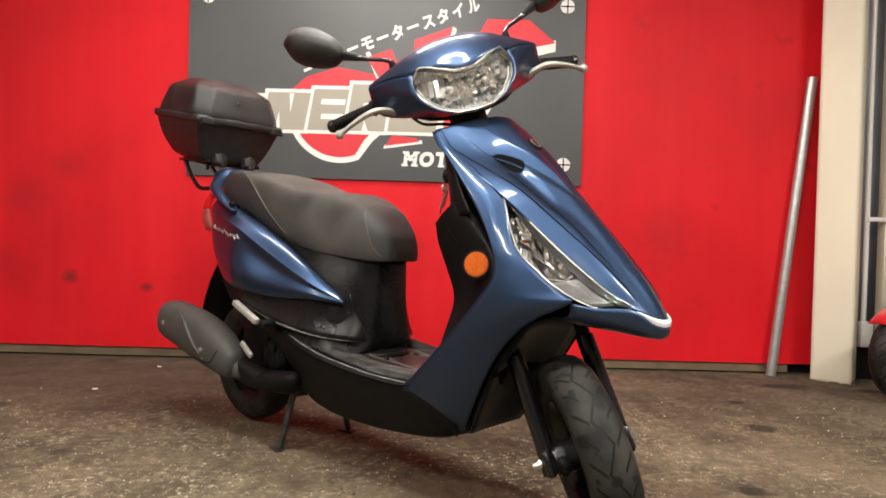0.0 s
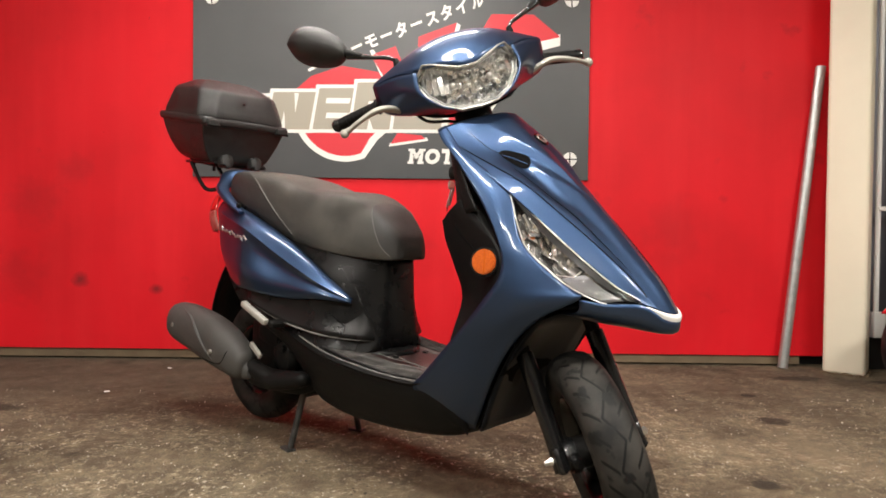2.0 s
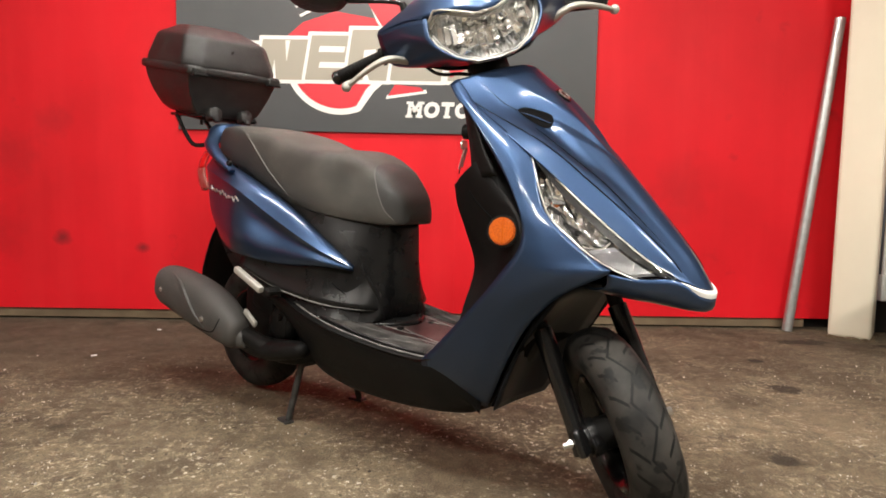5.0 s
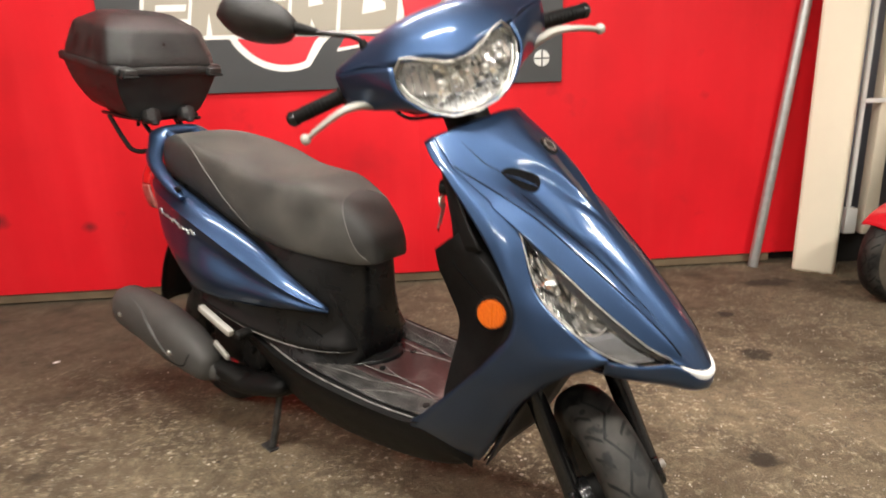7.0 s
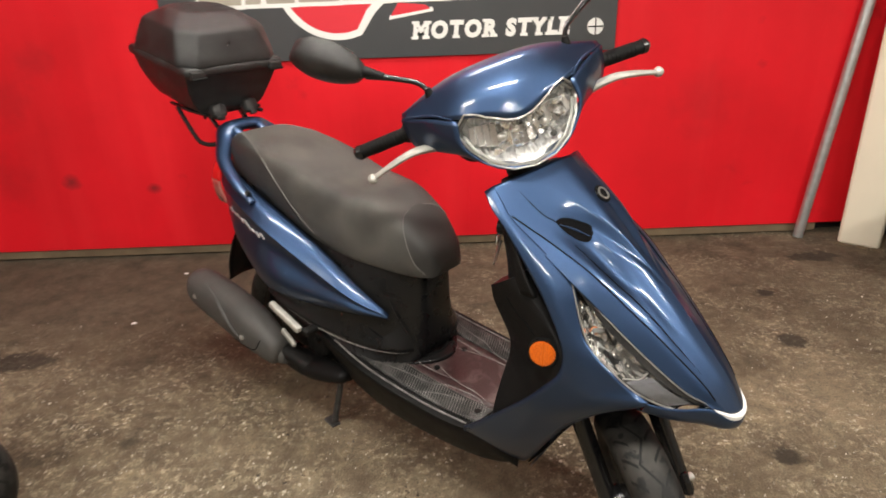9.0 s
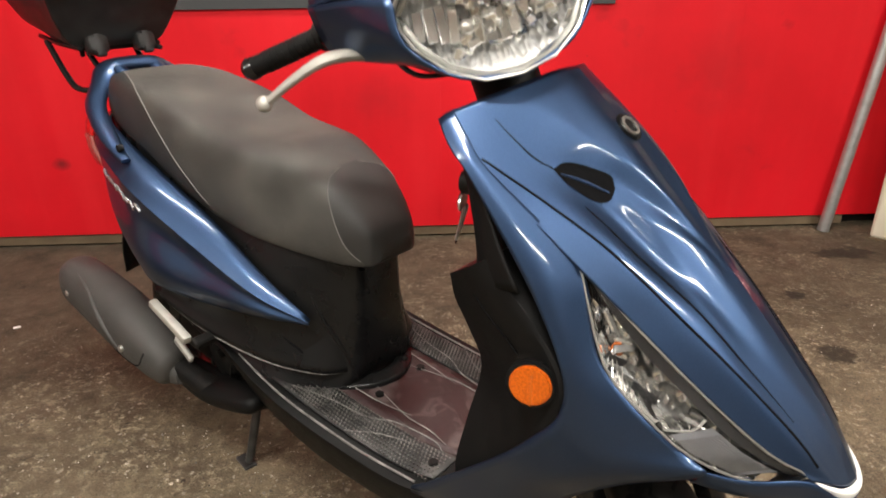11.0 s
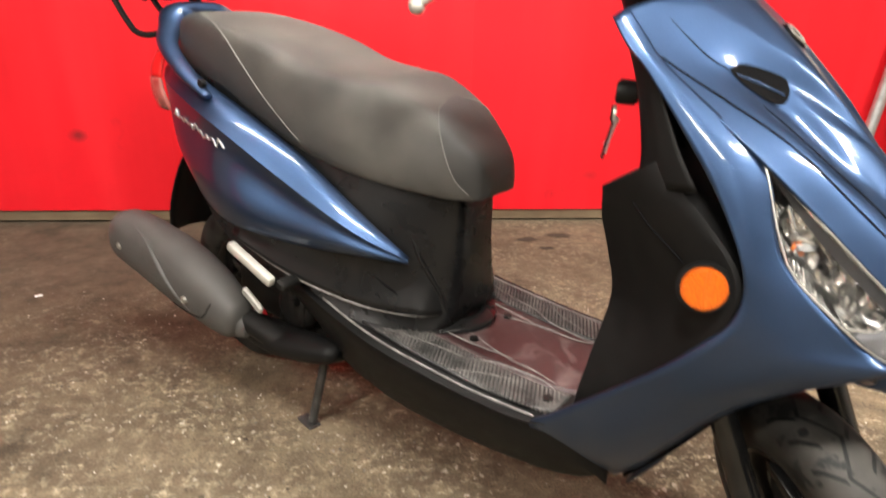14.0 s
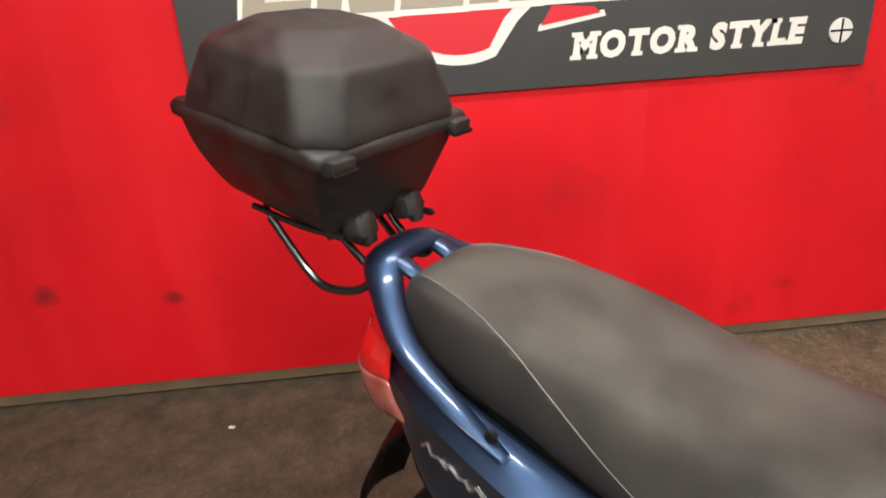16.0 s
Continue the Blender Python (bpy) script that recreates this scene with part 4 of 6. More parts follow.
cover = sp("front_cover", hooded(sheet(COVER, 16, 18, None, True)), BLUE, "glossy dark blue metallic front cover", None, 42, 0.004)
for s in (-1, 1):
    # slot's dark hollow is a black sheet on the skin; no hole is cut
    edge = [Vector((x, s * y, z)) for x, y, z in SLOT]
    brow, sill = spline(edge[:5], 4), spline([edge[0]] + edge[:3:-1], 4)
    rows = [on_cover([p.lerp(q, f / 6) for p, q in zip(brow, sill)], 0.0014) for f in range(7)]
    own = bmesh.new()
    grid = [[own.verts.new(p) for p in r] for r in rows]
    for ra, rb in zip(grid, grid[1:]):
        for k in range(len(ra) - 1):
            own.faces.new((ra[k], ra[k + 1], rb[k + 1], rb[k]))
    sp("air_slot_dark", own, SEAM, "black sheet in place of the air slot's dark hollow", cover, 0)
    sp("slot_blade", tube(on_cover([(-0.210, s * 0.108, 0.850), (-0.184, s * 0.094, 0.842), (-0.158, s * 0.080, 0.828)], 0.0018), [0.001, 0.0022, 0.001], 4, 6), BLUE, "", cover, 60)
    gap = [(-0.283, s * 0.172, 0.874), (-0.262, s * 0.165, 0.862), (-0.213, s * 0.150, 0.833), (-0.124, s * 0.132, 0.777), (-0.019, s * 0.105, 0.690), (0.094, s * 0.069, 0.586), (0.126, s * 0.058, 0.541)]
    ribbon(on_cover(spline(gap, 4), -0.0004), 0.0019, SEAM, "panel_gap", cover)
    # creases drawn as thin lines in the black gap colour
    crease = [(-0.170, s * 0.110, 0.819), (-0.125, s * 0.104, 0.790), (-0.054, s * 0.089, 0.735), (0.030, s * 0.072, 0.658), (0.095, s * 0.058, 0.592)]
    upper_crease = [(-0.290, s * 0.137, 0.913), (-0.262, s * 0.132, 0.890), (-0.238, s * 0.125, 0.870), (-0.219, s * 0.112, 0.857)]
    sp("panel_crease", tube(on_cover(spline(upper_crease, 4), -0.0004), [0.0006, 0.0012, 0.0015, 0.0012], 2, 6), SEAM, "", cover)
    sp("panel_crease", tube(on_cover(spline(crease, 4), -0.0002), [0.0008, 0.0016, 0.0018, 0.0016, 0.0005], 2, 6), SEAM, "", cover)
emblem = sp("round_badge", disc(0.021, 0.006, (0, 0, 0), "Z", 28, 0.002), GLOSSBLACK, "small round black badge with a silver ring")
emblem.matrix_local = pose(-0.170, 0.0, 0.9005, 0, 43, 0)
sp("badge_centre", lathe([(0.011, 0.0), (0.015, 0.0), (0.015, 0.0045), (0.011, 0.0045)], 24), SILVER, "", emblem).matrix_local = pose(0, 0, 0, 90, 0, 0)

# nose
tip = [
    [(0.131, -0.061, 0.531), (0.154, -0.040, 0.5195), (0.164, -0.018, 0.514), (0.167, 0, 0.513), (0.164, 0.018, 0.514), (0.154, 0.040, 0.5195), (0.131, 0.061, 0.531)],
    [(0.136, -0.060, 0.526), (0.160, -0.038, 0.513), (0.170, -0.018, 0.508), (0.173, 0, 0.507), (0.170, 0.018, 0.508), (0.160, 0.038, 0.513), (0.136, 0.060, 0.526)],
    [(0.133, -0.057, 0.520), (0.158, -0.037, 0.503), (0.169, -0.017, 0.497), (0.171, 0, 0.496), (0.169, 0.017, 0.497), (0.158, 0.037, 0.503), (0.133, 0.057, 0.520)],
]
sp("nose_trim", sheet(tip, 4, 4), WHITE, "white plastic trim round the pointed nose", None, 60, 0.004)
chin = [
    [(0.020, -0.138, 0.542), (0.070, -0.110, 0.534), (0.124, -0.066, 0.533), (0.156, -0.037, 0.505), (0.170, 0, 0.498), (0.156, 0.037, 0.505), (0.124, 0.066, 0.533), (0.070, 0.110, 0.534), (0.020, 0.138, 0.542)],
    [(0.012, -0.130, 0.516), (0.062, -0.105, 0.505), (0.114, -0.062, 0.492), (0.146, -0.034, 0.479), (0.158, 0, 0.474), (0.146, 0.034, 0.479), (0.114, 0.062, 0.492), (0.062, 0.105, 0.505), (0.012, 0.130, 0.516)],
    [(-0.040, -0.110, 0.508), (0.000, -0.085, 0.497), (0.040, -0.052, 0.487), (0.070, -0.03, 0.483), (0.080, 0, 0.481), (0.070, 0.03, 0.483), (0.040, 0.052, 0.487), (0.000, 0.085, 0.497), (-0.040, 0.110, 0.508)],
]
sp("chin_panel", sheet(chin, 4, 4), BLUE, "blue underside of the nose", None, 60, 0.003)

# lamp cluster and leg shield on both sides
LAMP_IN = [(-0.144, -0.151, 0.763), (-0.070, -0.139, 0.698), (0.006, -0.118, 0.629), (0.079, -0.093, 0.568), (0.122, -0.067, 0.537)]
LAMP_OUT = [(-0.142, -0.155, 0.757), (-0.098, -0.169, 0.656), (-0.046, -0.164, 0.606), (0.012, -0.148, 0.562), (0.074, -0.106, 0.531)]
SHIELD = [
    [(-0.331, -0.161, 0.930), (-0.338, -0.169, 0.925), (-0.345, -0.174, 0.918)],
    [(-0.300, -0.167, 0.897), (-0.308, -0.178, 0.893), (-0.318, -0.184, 0.887)],
    [(-0.268, -0.170, 0.865), (-0.275, -0.182, 0.862), (-0.286, -0.188, 0.858)],
    [(-0.149, -0.153, 0.768), (-0.180, -0.181, 0.768), (-0.211, -0.194, 0.768)],
    [(-0.120, -0.164, 0.700), (-0.146, -0.187, 0.705), (-0.172, -0.196, 0.712)],
    [(-0.099, -0.171, 0.655), (-0.124, -0.189, 0.655), (-0.143, -0.199, 0.660)],
    [(-0.048, -0.166, 0.605), (-0.095, -0.187, 0.605), (-0.131, -0.200, 0.615)],
    [(0.010, -0.150, 0.562), (-0.075, -0.187, 0.565), (-0.139, -0.206, 0.575)],
    [(0.028, -0.149, 0.543), (-0.075, -0.190, 0.534), (-0.168, -0.210, 0.538)],
    [(-0.055, -0.168, 0.497), (-0.130, -0.196, 0.487), (-0.212, -0.211, 0.487)],
    [(-0.130, -0.166, 0.428), (-0.200, -0.190, 0.420), (-0.285, -0.205, 0.415)],
    [(-0.188, -0.153, 0.345), (-0.265, -0.180, 0.335), (-0.362, -0.198, 0.342)],
    [(-0.235, -0.130, 0.268), (-0.300, -0.158, 0.270), (-0.402, -0.190, 0.298)],
    [(-0.282, -0.098, 0.204), (-0.310, -0.118, 0.212), (-0.350, -0.150, 0.232)],
]
for s in (-1, 1):
    m = lambda rows: [[(x, -s * y, z) for x, y, z in r] for r in rows]
    shield = sp("leg_shield", sheet(m(SHIELD), 4, 5), BLUE, "curved blue metallic leg shield", None, 60, 0.004)
    skin = []
    back = []
    for a, b in zip(m([LAMP_IN])[0], m([LAMP_OUT])[0]):
        va, vb = Vector(a), Vector(b)
        n = Vector((0.62, s * 0.62, 0.30))
        skin.append([va, va.lerp(vb, 0.33) + 0.006 * n, va.lerp(vb, 0.67) + 0.006 * n, vb])
        back.append([va - 0.003 * n, va.lerp(vb, 0.33) - 0.022 * n, va.lerp(vb, 0.67) - 0.026 * n, vb - 0.004 * n])
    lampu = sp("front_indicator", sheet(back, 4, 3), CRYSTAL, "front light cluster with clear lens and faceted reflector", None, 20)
    sp("lamp_housing", sheet([[p - 0.006 * n for p in r] for r in back], 4, 3), SEAM, "", lampu, 40, 0.003)
    lens = sp("lens", sheet(skin, 6, 6), LENS, "clear glossy lens", lampu, 60)
    lens.visible_shadow = False
    rim = [Vector(p) for p in m([LAMP_IN])[0]] + [Vector(p) for p in reversed(m([LAMP_OUT])[0])]
    sp("rim", tube(rim, 0.0016, 3, 6, True), SILVER, "bright lens edge", lampu)
    # inside: dark upper strip, bright bowl, broken facets, ribbed pane and the amber bulb
    lin, lout = spline(m([LAMP_IN])[0], 8), spline(m([LAMP_OUT])[0], 8)
    at = lambda q, f, d: lin[q].lerp(lout[q], f) - n * d
    sp("lamp_strip", sheet([[at(q, f, 0.004 + 0.010 * f) for f in (0.03, 0.12, 0.22)] for q in (1, 8, 15, 22, 29, 31)], 3, 2), STRIP, "smooth dark grey inner strip", lampu, 40)
    sp("reflector_bowl", sheet([[at(q, f, 0.006 + 0.05 * (0.97 - f)) for f in (0.62, 0.74, 0.86, 0.97)] for q in (6, 9, 12, 15, 18)], 3, 3), REFLECT, "bright reflector bowl", lampu, 40)
    for k in range(7):
        sp("bowl_rib", tube([at(7 + k, 0.66, 0.016), at(8 + k, 0.80, 0.011), at(9 + k, 0.95, 0.006)], [0.0004, 0.0016, 0.0006], 3, 6), REFLECT if k % 2 else SMOKE, "", lampu, 30)
    rndl = random.Random(21)
    for k in range(20):
        q, f = rndl.randint(4, 21), rndl.uniform(0.28, 0.92)
        own = box((rndl.uniform(0.005, 0.012), rndl.uniform(0.020, 0.050), 0.004), bevel=0.0015, segs=2)
        bmesh.ops.transform(own, matrix=Matrix.Translation(at(q, f, rndl.uniform(0.012, 0.018))) @ n.to_track_quat("Z", "Y").to_matrix().to_4x4() @ Euler((rndl.uniform(-0.35, 0.35), rndl.uniform(-0.7, 0.7), rndl.gauss(0.9, 0.35))).to_matrix().to_4x4(), verts=own.verts)
        # facets alternate between bright, smoked, dark grey and black finishes
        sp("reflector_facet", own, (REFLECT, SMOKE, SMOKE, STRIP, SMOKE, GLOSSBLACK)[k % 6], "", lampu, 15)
    sp("lamp_divider", tube([at(19, 0.28, 0.010), at(20, 0.6, 0.008), at(19, 0.93, 0.005)], 0.0022, 3, 6), REFLECT, "", lampu, 30)
    sp("ribbed_pane", sheet([[at(q, f, 0.006) for f in (0.30, 0.60, 0.92)] for q in (20, 24, 28, 30)], 3, 3), LENSPANE, "pale ribbed pane", lampu, 40)
    for k in range(12):
        f = 0.34 + 0.05 * k
        sp("lens_rib", tube([at(21, f, 0.0055), at(25, f, 0.0055), at(29, f, 0.0055)], 0.0006, 3, 5), SMOKE, "", lampu, 30)
    own = bmesh.new()
    bmesh.ops.create_uvsphere(own, u_segments=14, v_segments=10, radius=0.0085, matrix=Matrix.Translation(Vector((-0.085, s * 0.152, 0.672)) - 0.012 * n))
    sp("bulb", own, AMBERGLASS, "amber bulb", lampu, 60)

# black inner panel with glove pocket behind the shield
SECT = [(0.300, -0.365, -0.235, 0.150, 0.125), (0.360, -0.352, -0.205, 0.172, 0.138), (0.430, -0.342, -0.180, 0.184, 0.124), (0.520, -0.330, -0.142, 0.190, 0.102), (0.600, -0.332, -0.124, 0.192, 0.128), (0.660, -0.338, -0.150, 0.189, 0.152), (0.702, -0.340, -0.250, 0.182, 0.166)]
rings = []
for z, xr, xf, w, wr in SECT:
    rise = 0.65 if z > 0.69 else 0.0
    rings.append([(px, py, z + rise * (px - xr)) for px, py in ((xf, w * 0.6), (xf - 0.005, w * 0.95), (xf - 0.035, w), (xr + 0.012, wr), (xr, wr - 0.02), (xr - 0.004, 0), (xr, -wr + 0.02), (xr + 0.012, -wr), (xf - 0.035, -w), (xf - 0.005, -w * 0.95), (xf, -w * 0.6))])
inner = sp("inner_panel", loft(rings, 4, 3), BLACK, "matt black inner panel with glove pocket", None, 30)
upper = [(0.690, -0.300, -0.240, 0.120), (0.760, -0.300, -0.250, 0.125), (0.840, -0.322, -0.290, 0.120), (0.925, -0.356, -0.320, 0.110)]
sp("column_cover", loft([[(px, py, z) for px, py in rounded((xf - xr) / 2, w, 0.35, ((xf + xr) / 2, 0))] for z, xr, xf, w in upper], 4, 3), BLACK, "black column cover", None, 40)
for s in (-1, 1):
    rimside = [[(-0.327, s * 0.160, 0.922), (-0.335, s * 0.157, 0.920), (-0.345, s * 0.148, 0.916)], [(-0.283, s * 0.178, 0.860), (-0.295, s * 0.174, 0.852), (-0.310, s * 0.162, 0.845)], [(-0.238, s * 0.188, 0.775), (-0.262, s * 0.183, 0.768), (-0.290, s * 0.166, 0.760)], [(-0.205, s * 0.193, 0.725), (-0.242, s * 0.186, 0.720), (-0.290, s * 0.166, 0.710)]]
    sp("edge_panel", sheet(rimside, 4, 4), BLACK, "", inner, 50, 0.004)
    sp("panel_groove", tube(snap(inner, [(-0.290, s * 0.180, 0.690), (-0.268, s * 0.180, 0.665), (-0.245, s * 0.182, 0.648), (-0.215, s * 0.186, 0.628)], 0.0), 0.0016, 4, 6), SEAM, "", inner)
    ring = sp("side_reflector", disc(0.033, 0.012, (0, 0, 0), "Z", 32, 0.003), BLACK, "round amber side reflector in a black holder")
    ring.matrix_local = Matrix.Translation((-0.176, s * 0.201, 0.613)) @ Vector((0.32, s * 0.94, 0.10)).to_track_quat("Z", "Y").to_matrix().to_4x4()
    sp("amber_disc", disc(0.0275, 0.012, (0, 0, 0.0035), "Z", 32, 0.003), AMBER, "amber reflector disc", ring)
    sp("reflector_seam", box((0.0016, 0.053, 0.0012), (0.002, 0, 0.0097)), AMBERGLASS, "", ring)
lock = sp("ignition_lock", disc(0.017, 0.03, (0, 0, 0), "X", 20, 0.003), DULL, "black ignition lock with hanging keys")
lock.matrix_local = pose(-0.338, -0.112, 0.822, 0, 3, 20)
for k, (dx, dy, ln) in enumerate(((-0.012, -0.006, 0.05), (-0.016, 0.004, 0.06), (-0.013, 0.012, 0.045))):
    own = box((0.0025, 0.009, ln), (dx, dy, -0.035 - ln / 2), (12 * (k - 1), 8, 20 * k), 0.001, 1)
    disc(0.011, 0.003, (dx, dy, -0.030), "X", 14, 0, own)
    sp("key", own, SILVER if k != 1 else GLOSSBLACK, "small metal key", lock)
sp("splash_guard", sheet([[(-0.095, -0.125, 0.485), (-0.100, 0, 0.495), (-0.095, 0.125, 0.485)], [(-0.160, -0.146, 0.385), (-0.200, 0, 0.380), (-0.160, 0.146, 0.385)], [(-0.215, -0.132, 0.285), (-0.250, 0, 0.275), (-0.215, 0.132, 0.285)], [(-0.262, -0.104, 0.205), (-0.275, 0, 0.200), (-0.262, 0.104, 0.205)]], 4, 4), GUARD, "smoky plastic splash guard behind the wheel", None, 60, 0.004)
sp("wheel_arch", sheet([[(0.05, -0.105, 0.520), (0.05, 0, 0.530), (0.05, 0.105, 0.520)], [(-0.04, -0.15, 0.515), (-0.04, 0, 0.54), (-0.04, 0.15, 0.515)], [(-0.12, -0.155, 0.44), (-0.13, 0, 0.49), (-0.12, 0.155, 0.44)], [(-0.19, -0.145, 0.33), (-0.21, 0, 0.36), (-0.19, 0.145, 0.33)], [(-0.27, -0.10, 0.21), (-0.28, 0, 0.21), (-0.27, 0.10, 0.21)]], 4, 4), SEAM, "black liner of the wheel arch", None, 60, 0.003)

# step-through floor and belly
FLOOR = [(-0.290, 0.240, 0.118, 0.208, 0.105), (-0.315, 0.280, 0.150, 0.185, 0.115), (-0.355, 0.316, 0.176, 0.172, 0.125), (-0.42, 0.312, 0.190, 0.162, 0.132), (-0.55, 0.318, 0.196, 0.152, 0.134), (-0.70, 0.334, 0.198, 0.150, 0.130), (-0.80, 0.352, 0.194, 0.158, 0.122), (-0.88, 0.372, 0.188, 0.180, 0.116), (-0.95, 0.395, 0.182, 0.250, 0.115), (-1.05, 0.420, 0.176, 0.330, 0.115), (-1.12, 0.438, 0.170, 0.380, 0.115)]
rings = []
for x, zt, wt, zb, wb in FLOOR:
    rings.append([(x, wt - 0.02, zt), (x, wt, zt - 0.012), (x, wt * 0.97, zt - 0.05), (x, (wt * 0.35 + wb * 0.65), zb + (zt - zb) * 0.25), (x, wb * 0.75, zb), (x, -wb * 0.75, zb), (x, -(wt * 0.35 + wb * 0.65), zb + (zt - zb) * 0.25), (x, -wt * 0.97, zt - 0.05), (x, -wt, zt - 0.012), (x, -(wt - 0.02), zt)])
belly = sp("belly_cover", loft(rings, 4, 3), BLACK, "black belly and floor side cover with scuffed edge", None, 45)
matrows = [[(x, w * f, z + 0.004) for f in (-0.52, -0.25, 0, 0.25, 0.52)] for x, z, w in ((-0.36, 0.318, 0.176), (-0.42, 0.3125, 0.19), (-0.52, 0.3165, 0.196), (-0.62, 0.326, 0.197), (-0.70, 0.335, 0.197))]
sp("floor_mat", sheet(matrows, 4, 3), MAT, "worn maroon floor mat", belly, 60, 0.005)
for s in (-1, 1):
    strip = [[(x, s * w * f, z + 0.005) for f in (0.54, 0.72, 0.90)] for x, z, w in ((-0.375, 0.316, 0.182), (-0.45, 0.3135, 0.192), (-0.55, 0.319, 0.196), (-0.66, 0.3305, 0.198), (-0.78, 0.349, 0.196))]
    pad = sp("tread_pad", sheet(strip, 5, 4), PAD, "dusty dotted rubber foot pad", belly, 60, 0.004)
    dots = bmesh.new()
    for a in range(44):
        for c in range(9):
            u, v = (a + 0.5 * (c % 2)) / 44, c / 8
            x = -0.385 - 0.35 * u
            z = 0.3150 + max(0, -0.45 - x) * 0.070 + max(0, -0.60 - x) * 0.055
            y = s * (0.108 + 0.064 * v)
            box((0.0030, 0.0030, 0.004), (x, y, z + 0.0052), (0, 0, 45), 0, 1, dots)
    for line in (((-0.738, 0.163), (-0.651, 0.137), (-0.571, 0.125), (-0.521, 0.100), (-0.440, 0.090), (-0.403, 0.104)), ((-0.790, 0.090), (-0.698, 0.083), (-0.594, 0.078), (-0.511, 0.066)), ((-0.575, 0.178), (-0.518, 0.141), (-0.448, 0.116)), ((-0.627, 0.046), (-0.523, 0.072), (-0.462, 0.074), (-0.413, 0.085))):
        ridge = [(x, s * y, 0.3205 + max(0, -0.45 - x) * 0.070 + max(0, -0.60 - x) * 0.055) for x, y in line]
        sp("pad_ridge", tube(ridge, [0.0006] + [0.0014] * (len(ridge) - 2) + [0.0006], 5, 6), SCUFF, "pale worn ridge", pad)
    sp("pad_dots", dots, DOTS, "raised scuffed rubber dots", pad, 0)
    sp("edge_scuff", tube([(-0.40, s * 0.183, 0.314), (-0.48, s * 0.187, 0.315), (-0.55, s * 0.190, 0.319), (-0.70, s * 0.192, 0.335), (-0.80, s * 0.188, 0.353), (-0.88, s * 0.182, 0.373)], 0.0022, 5, 8), SCUFF, "pale scuffed edge of the floor cover", belly)
    for x, z in ((-0.40, 0.315), (-0.72, 0.339), (-0.60, 0.324)):
        sp("floor_screw", disc(0.009, 0.006, (x, s * (0.135 if x != -0.60 else 0.06), z + 0.006), "Z", 14, 0.001), DULL, "", belly)

# black body under the seat
UNDER = [(-0.642, 0.372, 0.590, 0.055, 0.045), (-0.654, 0.340, 0.600, 0.084, 0.062), (-0.690, 0.330, 0.606, 0.110, 0.078), (-0.740, 0.332, 0.614, 0.146, 0.096), (-0.820, 0.345, 0.628, 0.162, 0.120), (-0.920, 0.362, 0.648, 0.170, 0.138), (-1.050, 0.385, 0.690, 0.170, 0.146), (-1.180, 0.420, 0.752, 0.160, 0.150), (-1.280, 0.480, 0.768, 0.145, 0.140), (-1.380, 0.560, 0.790, 0.120, 0.115), (-1.430, 0.630, 0.800, 0.085, 0.08)]
rings = []
for x, z0, z1, w0, w1 in UNDER:
    h = z1 - z0
    waist = {-0.642: 0.048, -0.654: 0.066, -0.690: 0.096, -0.740: 0.126, -0.820: 0.152, -0.920: 0.163}.get(x, min(w0, w1) * 0.98)
    rings.append([(x, w1 * 0.8, z1), (x, w1, z1 - 0.06 * h), (x, waist, z0 + 0.55 * h), (x, w0, z0 + 0.16 * h), (x, w0 * 0.97, z0), (x, -w0 * 0.97, z0), (x, -w0, z0 + 0.16 * h), (x, -waist, z0 + 0.55 * h), (x, -w1, z1 - 0.06 * h), (x, -w1 * 0.8, z1)])
LINE = [(-0.655, 0.080, 0.372), (-0.680, 0.122, 0.376), (-0.730, 0.150, 0.379), (-0.800, 0.176, 0.386), (-0.900, 0.200, 0.405), (-0.990, 0.218, 0.432), (-1.087, 0.232, 0.470)]
under = sp("seat_base", loft(rings, 4, 3), SATIN, "satin black plastic body under the seat", None, 45)
for s in (-1, 1):
    sp("base_seam", tube(snap(under, spline([(-0.798, s * 0.128, 0.452), (-0.769, s * 0.128, 0.431), (-0.734, s * 0.125, 0.409), (-0.708, s * 0.121, 0.383), (-0.692, s * 0.116, 0.366)], 3), 0.0), 0.0024, 3, 6), SEAM, "", under)
    sp("base_skirt", tube([(x, s * y, z) for x, y, z in LINE], [0.001, 0.0022, 0.0030, 0.0034, 0.0034, 0.0026, 0.0008], 5, 8), SCUFF, "dusty lower edge of the body", under)
    top = [(-0.662, 0.066, 0.470), (-0.690, 0.090, 0.480), (-0.730, 0.112, 0.485), (-0.800, 0.158, 0.490), (-0.900, 0.188, 0.484), (-0.990, 0.208, 0.494), (-1.087, 0.226, 0.506)]
    sp("side_panel", sheet([[(x, s * y, z) for x, y, z in top], [((a[0] + b[0]) / 2, s * ((a[1] + b[1]) / 2 - 0.006), (a[2] + b[2]) / 2) for a, b in zip(top, LINE)], [(x, s * y, z) for x, y, z in LINE]], 4, 4), SATIN, "black lower side panel", under, 60, 0.003)
    sp("base_crease", tube(snap(under, spline([(-0.735, s * 0.088, 0.530), (-0.715, s * 0.085, 0.483), (-0.688, s * 0.085, 0.445), (-0.664, s * 0.083, 0.411), (-0.648, s * 0.080, 0.374)], 3), -0.001), [0.001, 0.005, 0.005, 0.004, 0.002], 3, 8), SATIN, "", under, 60)

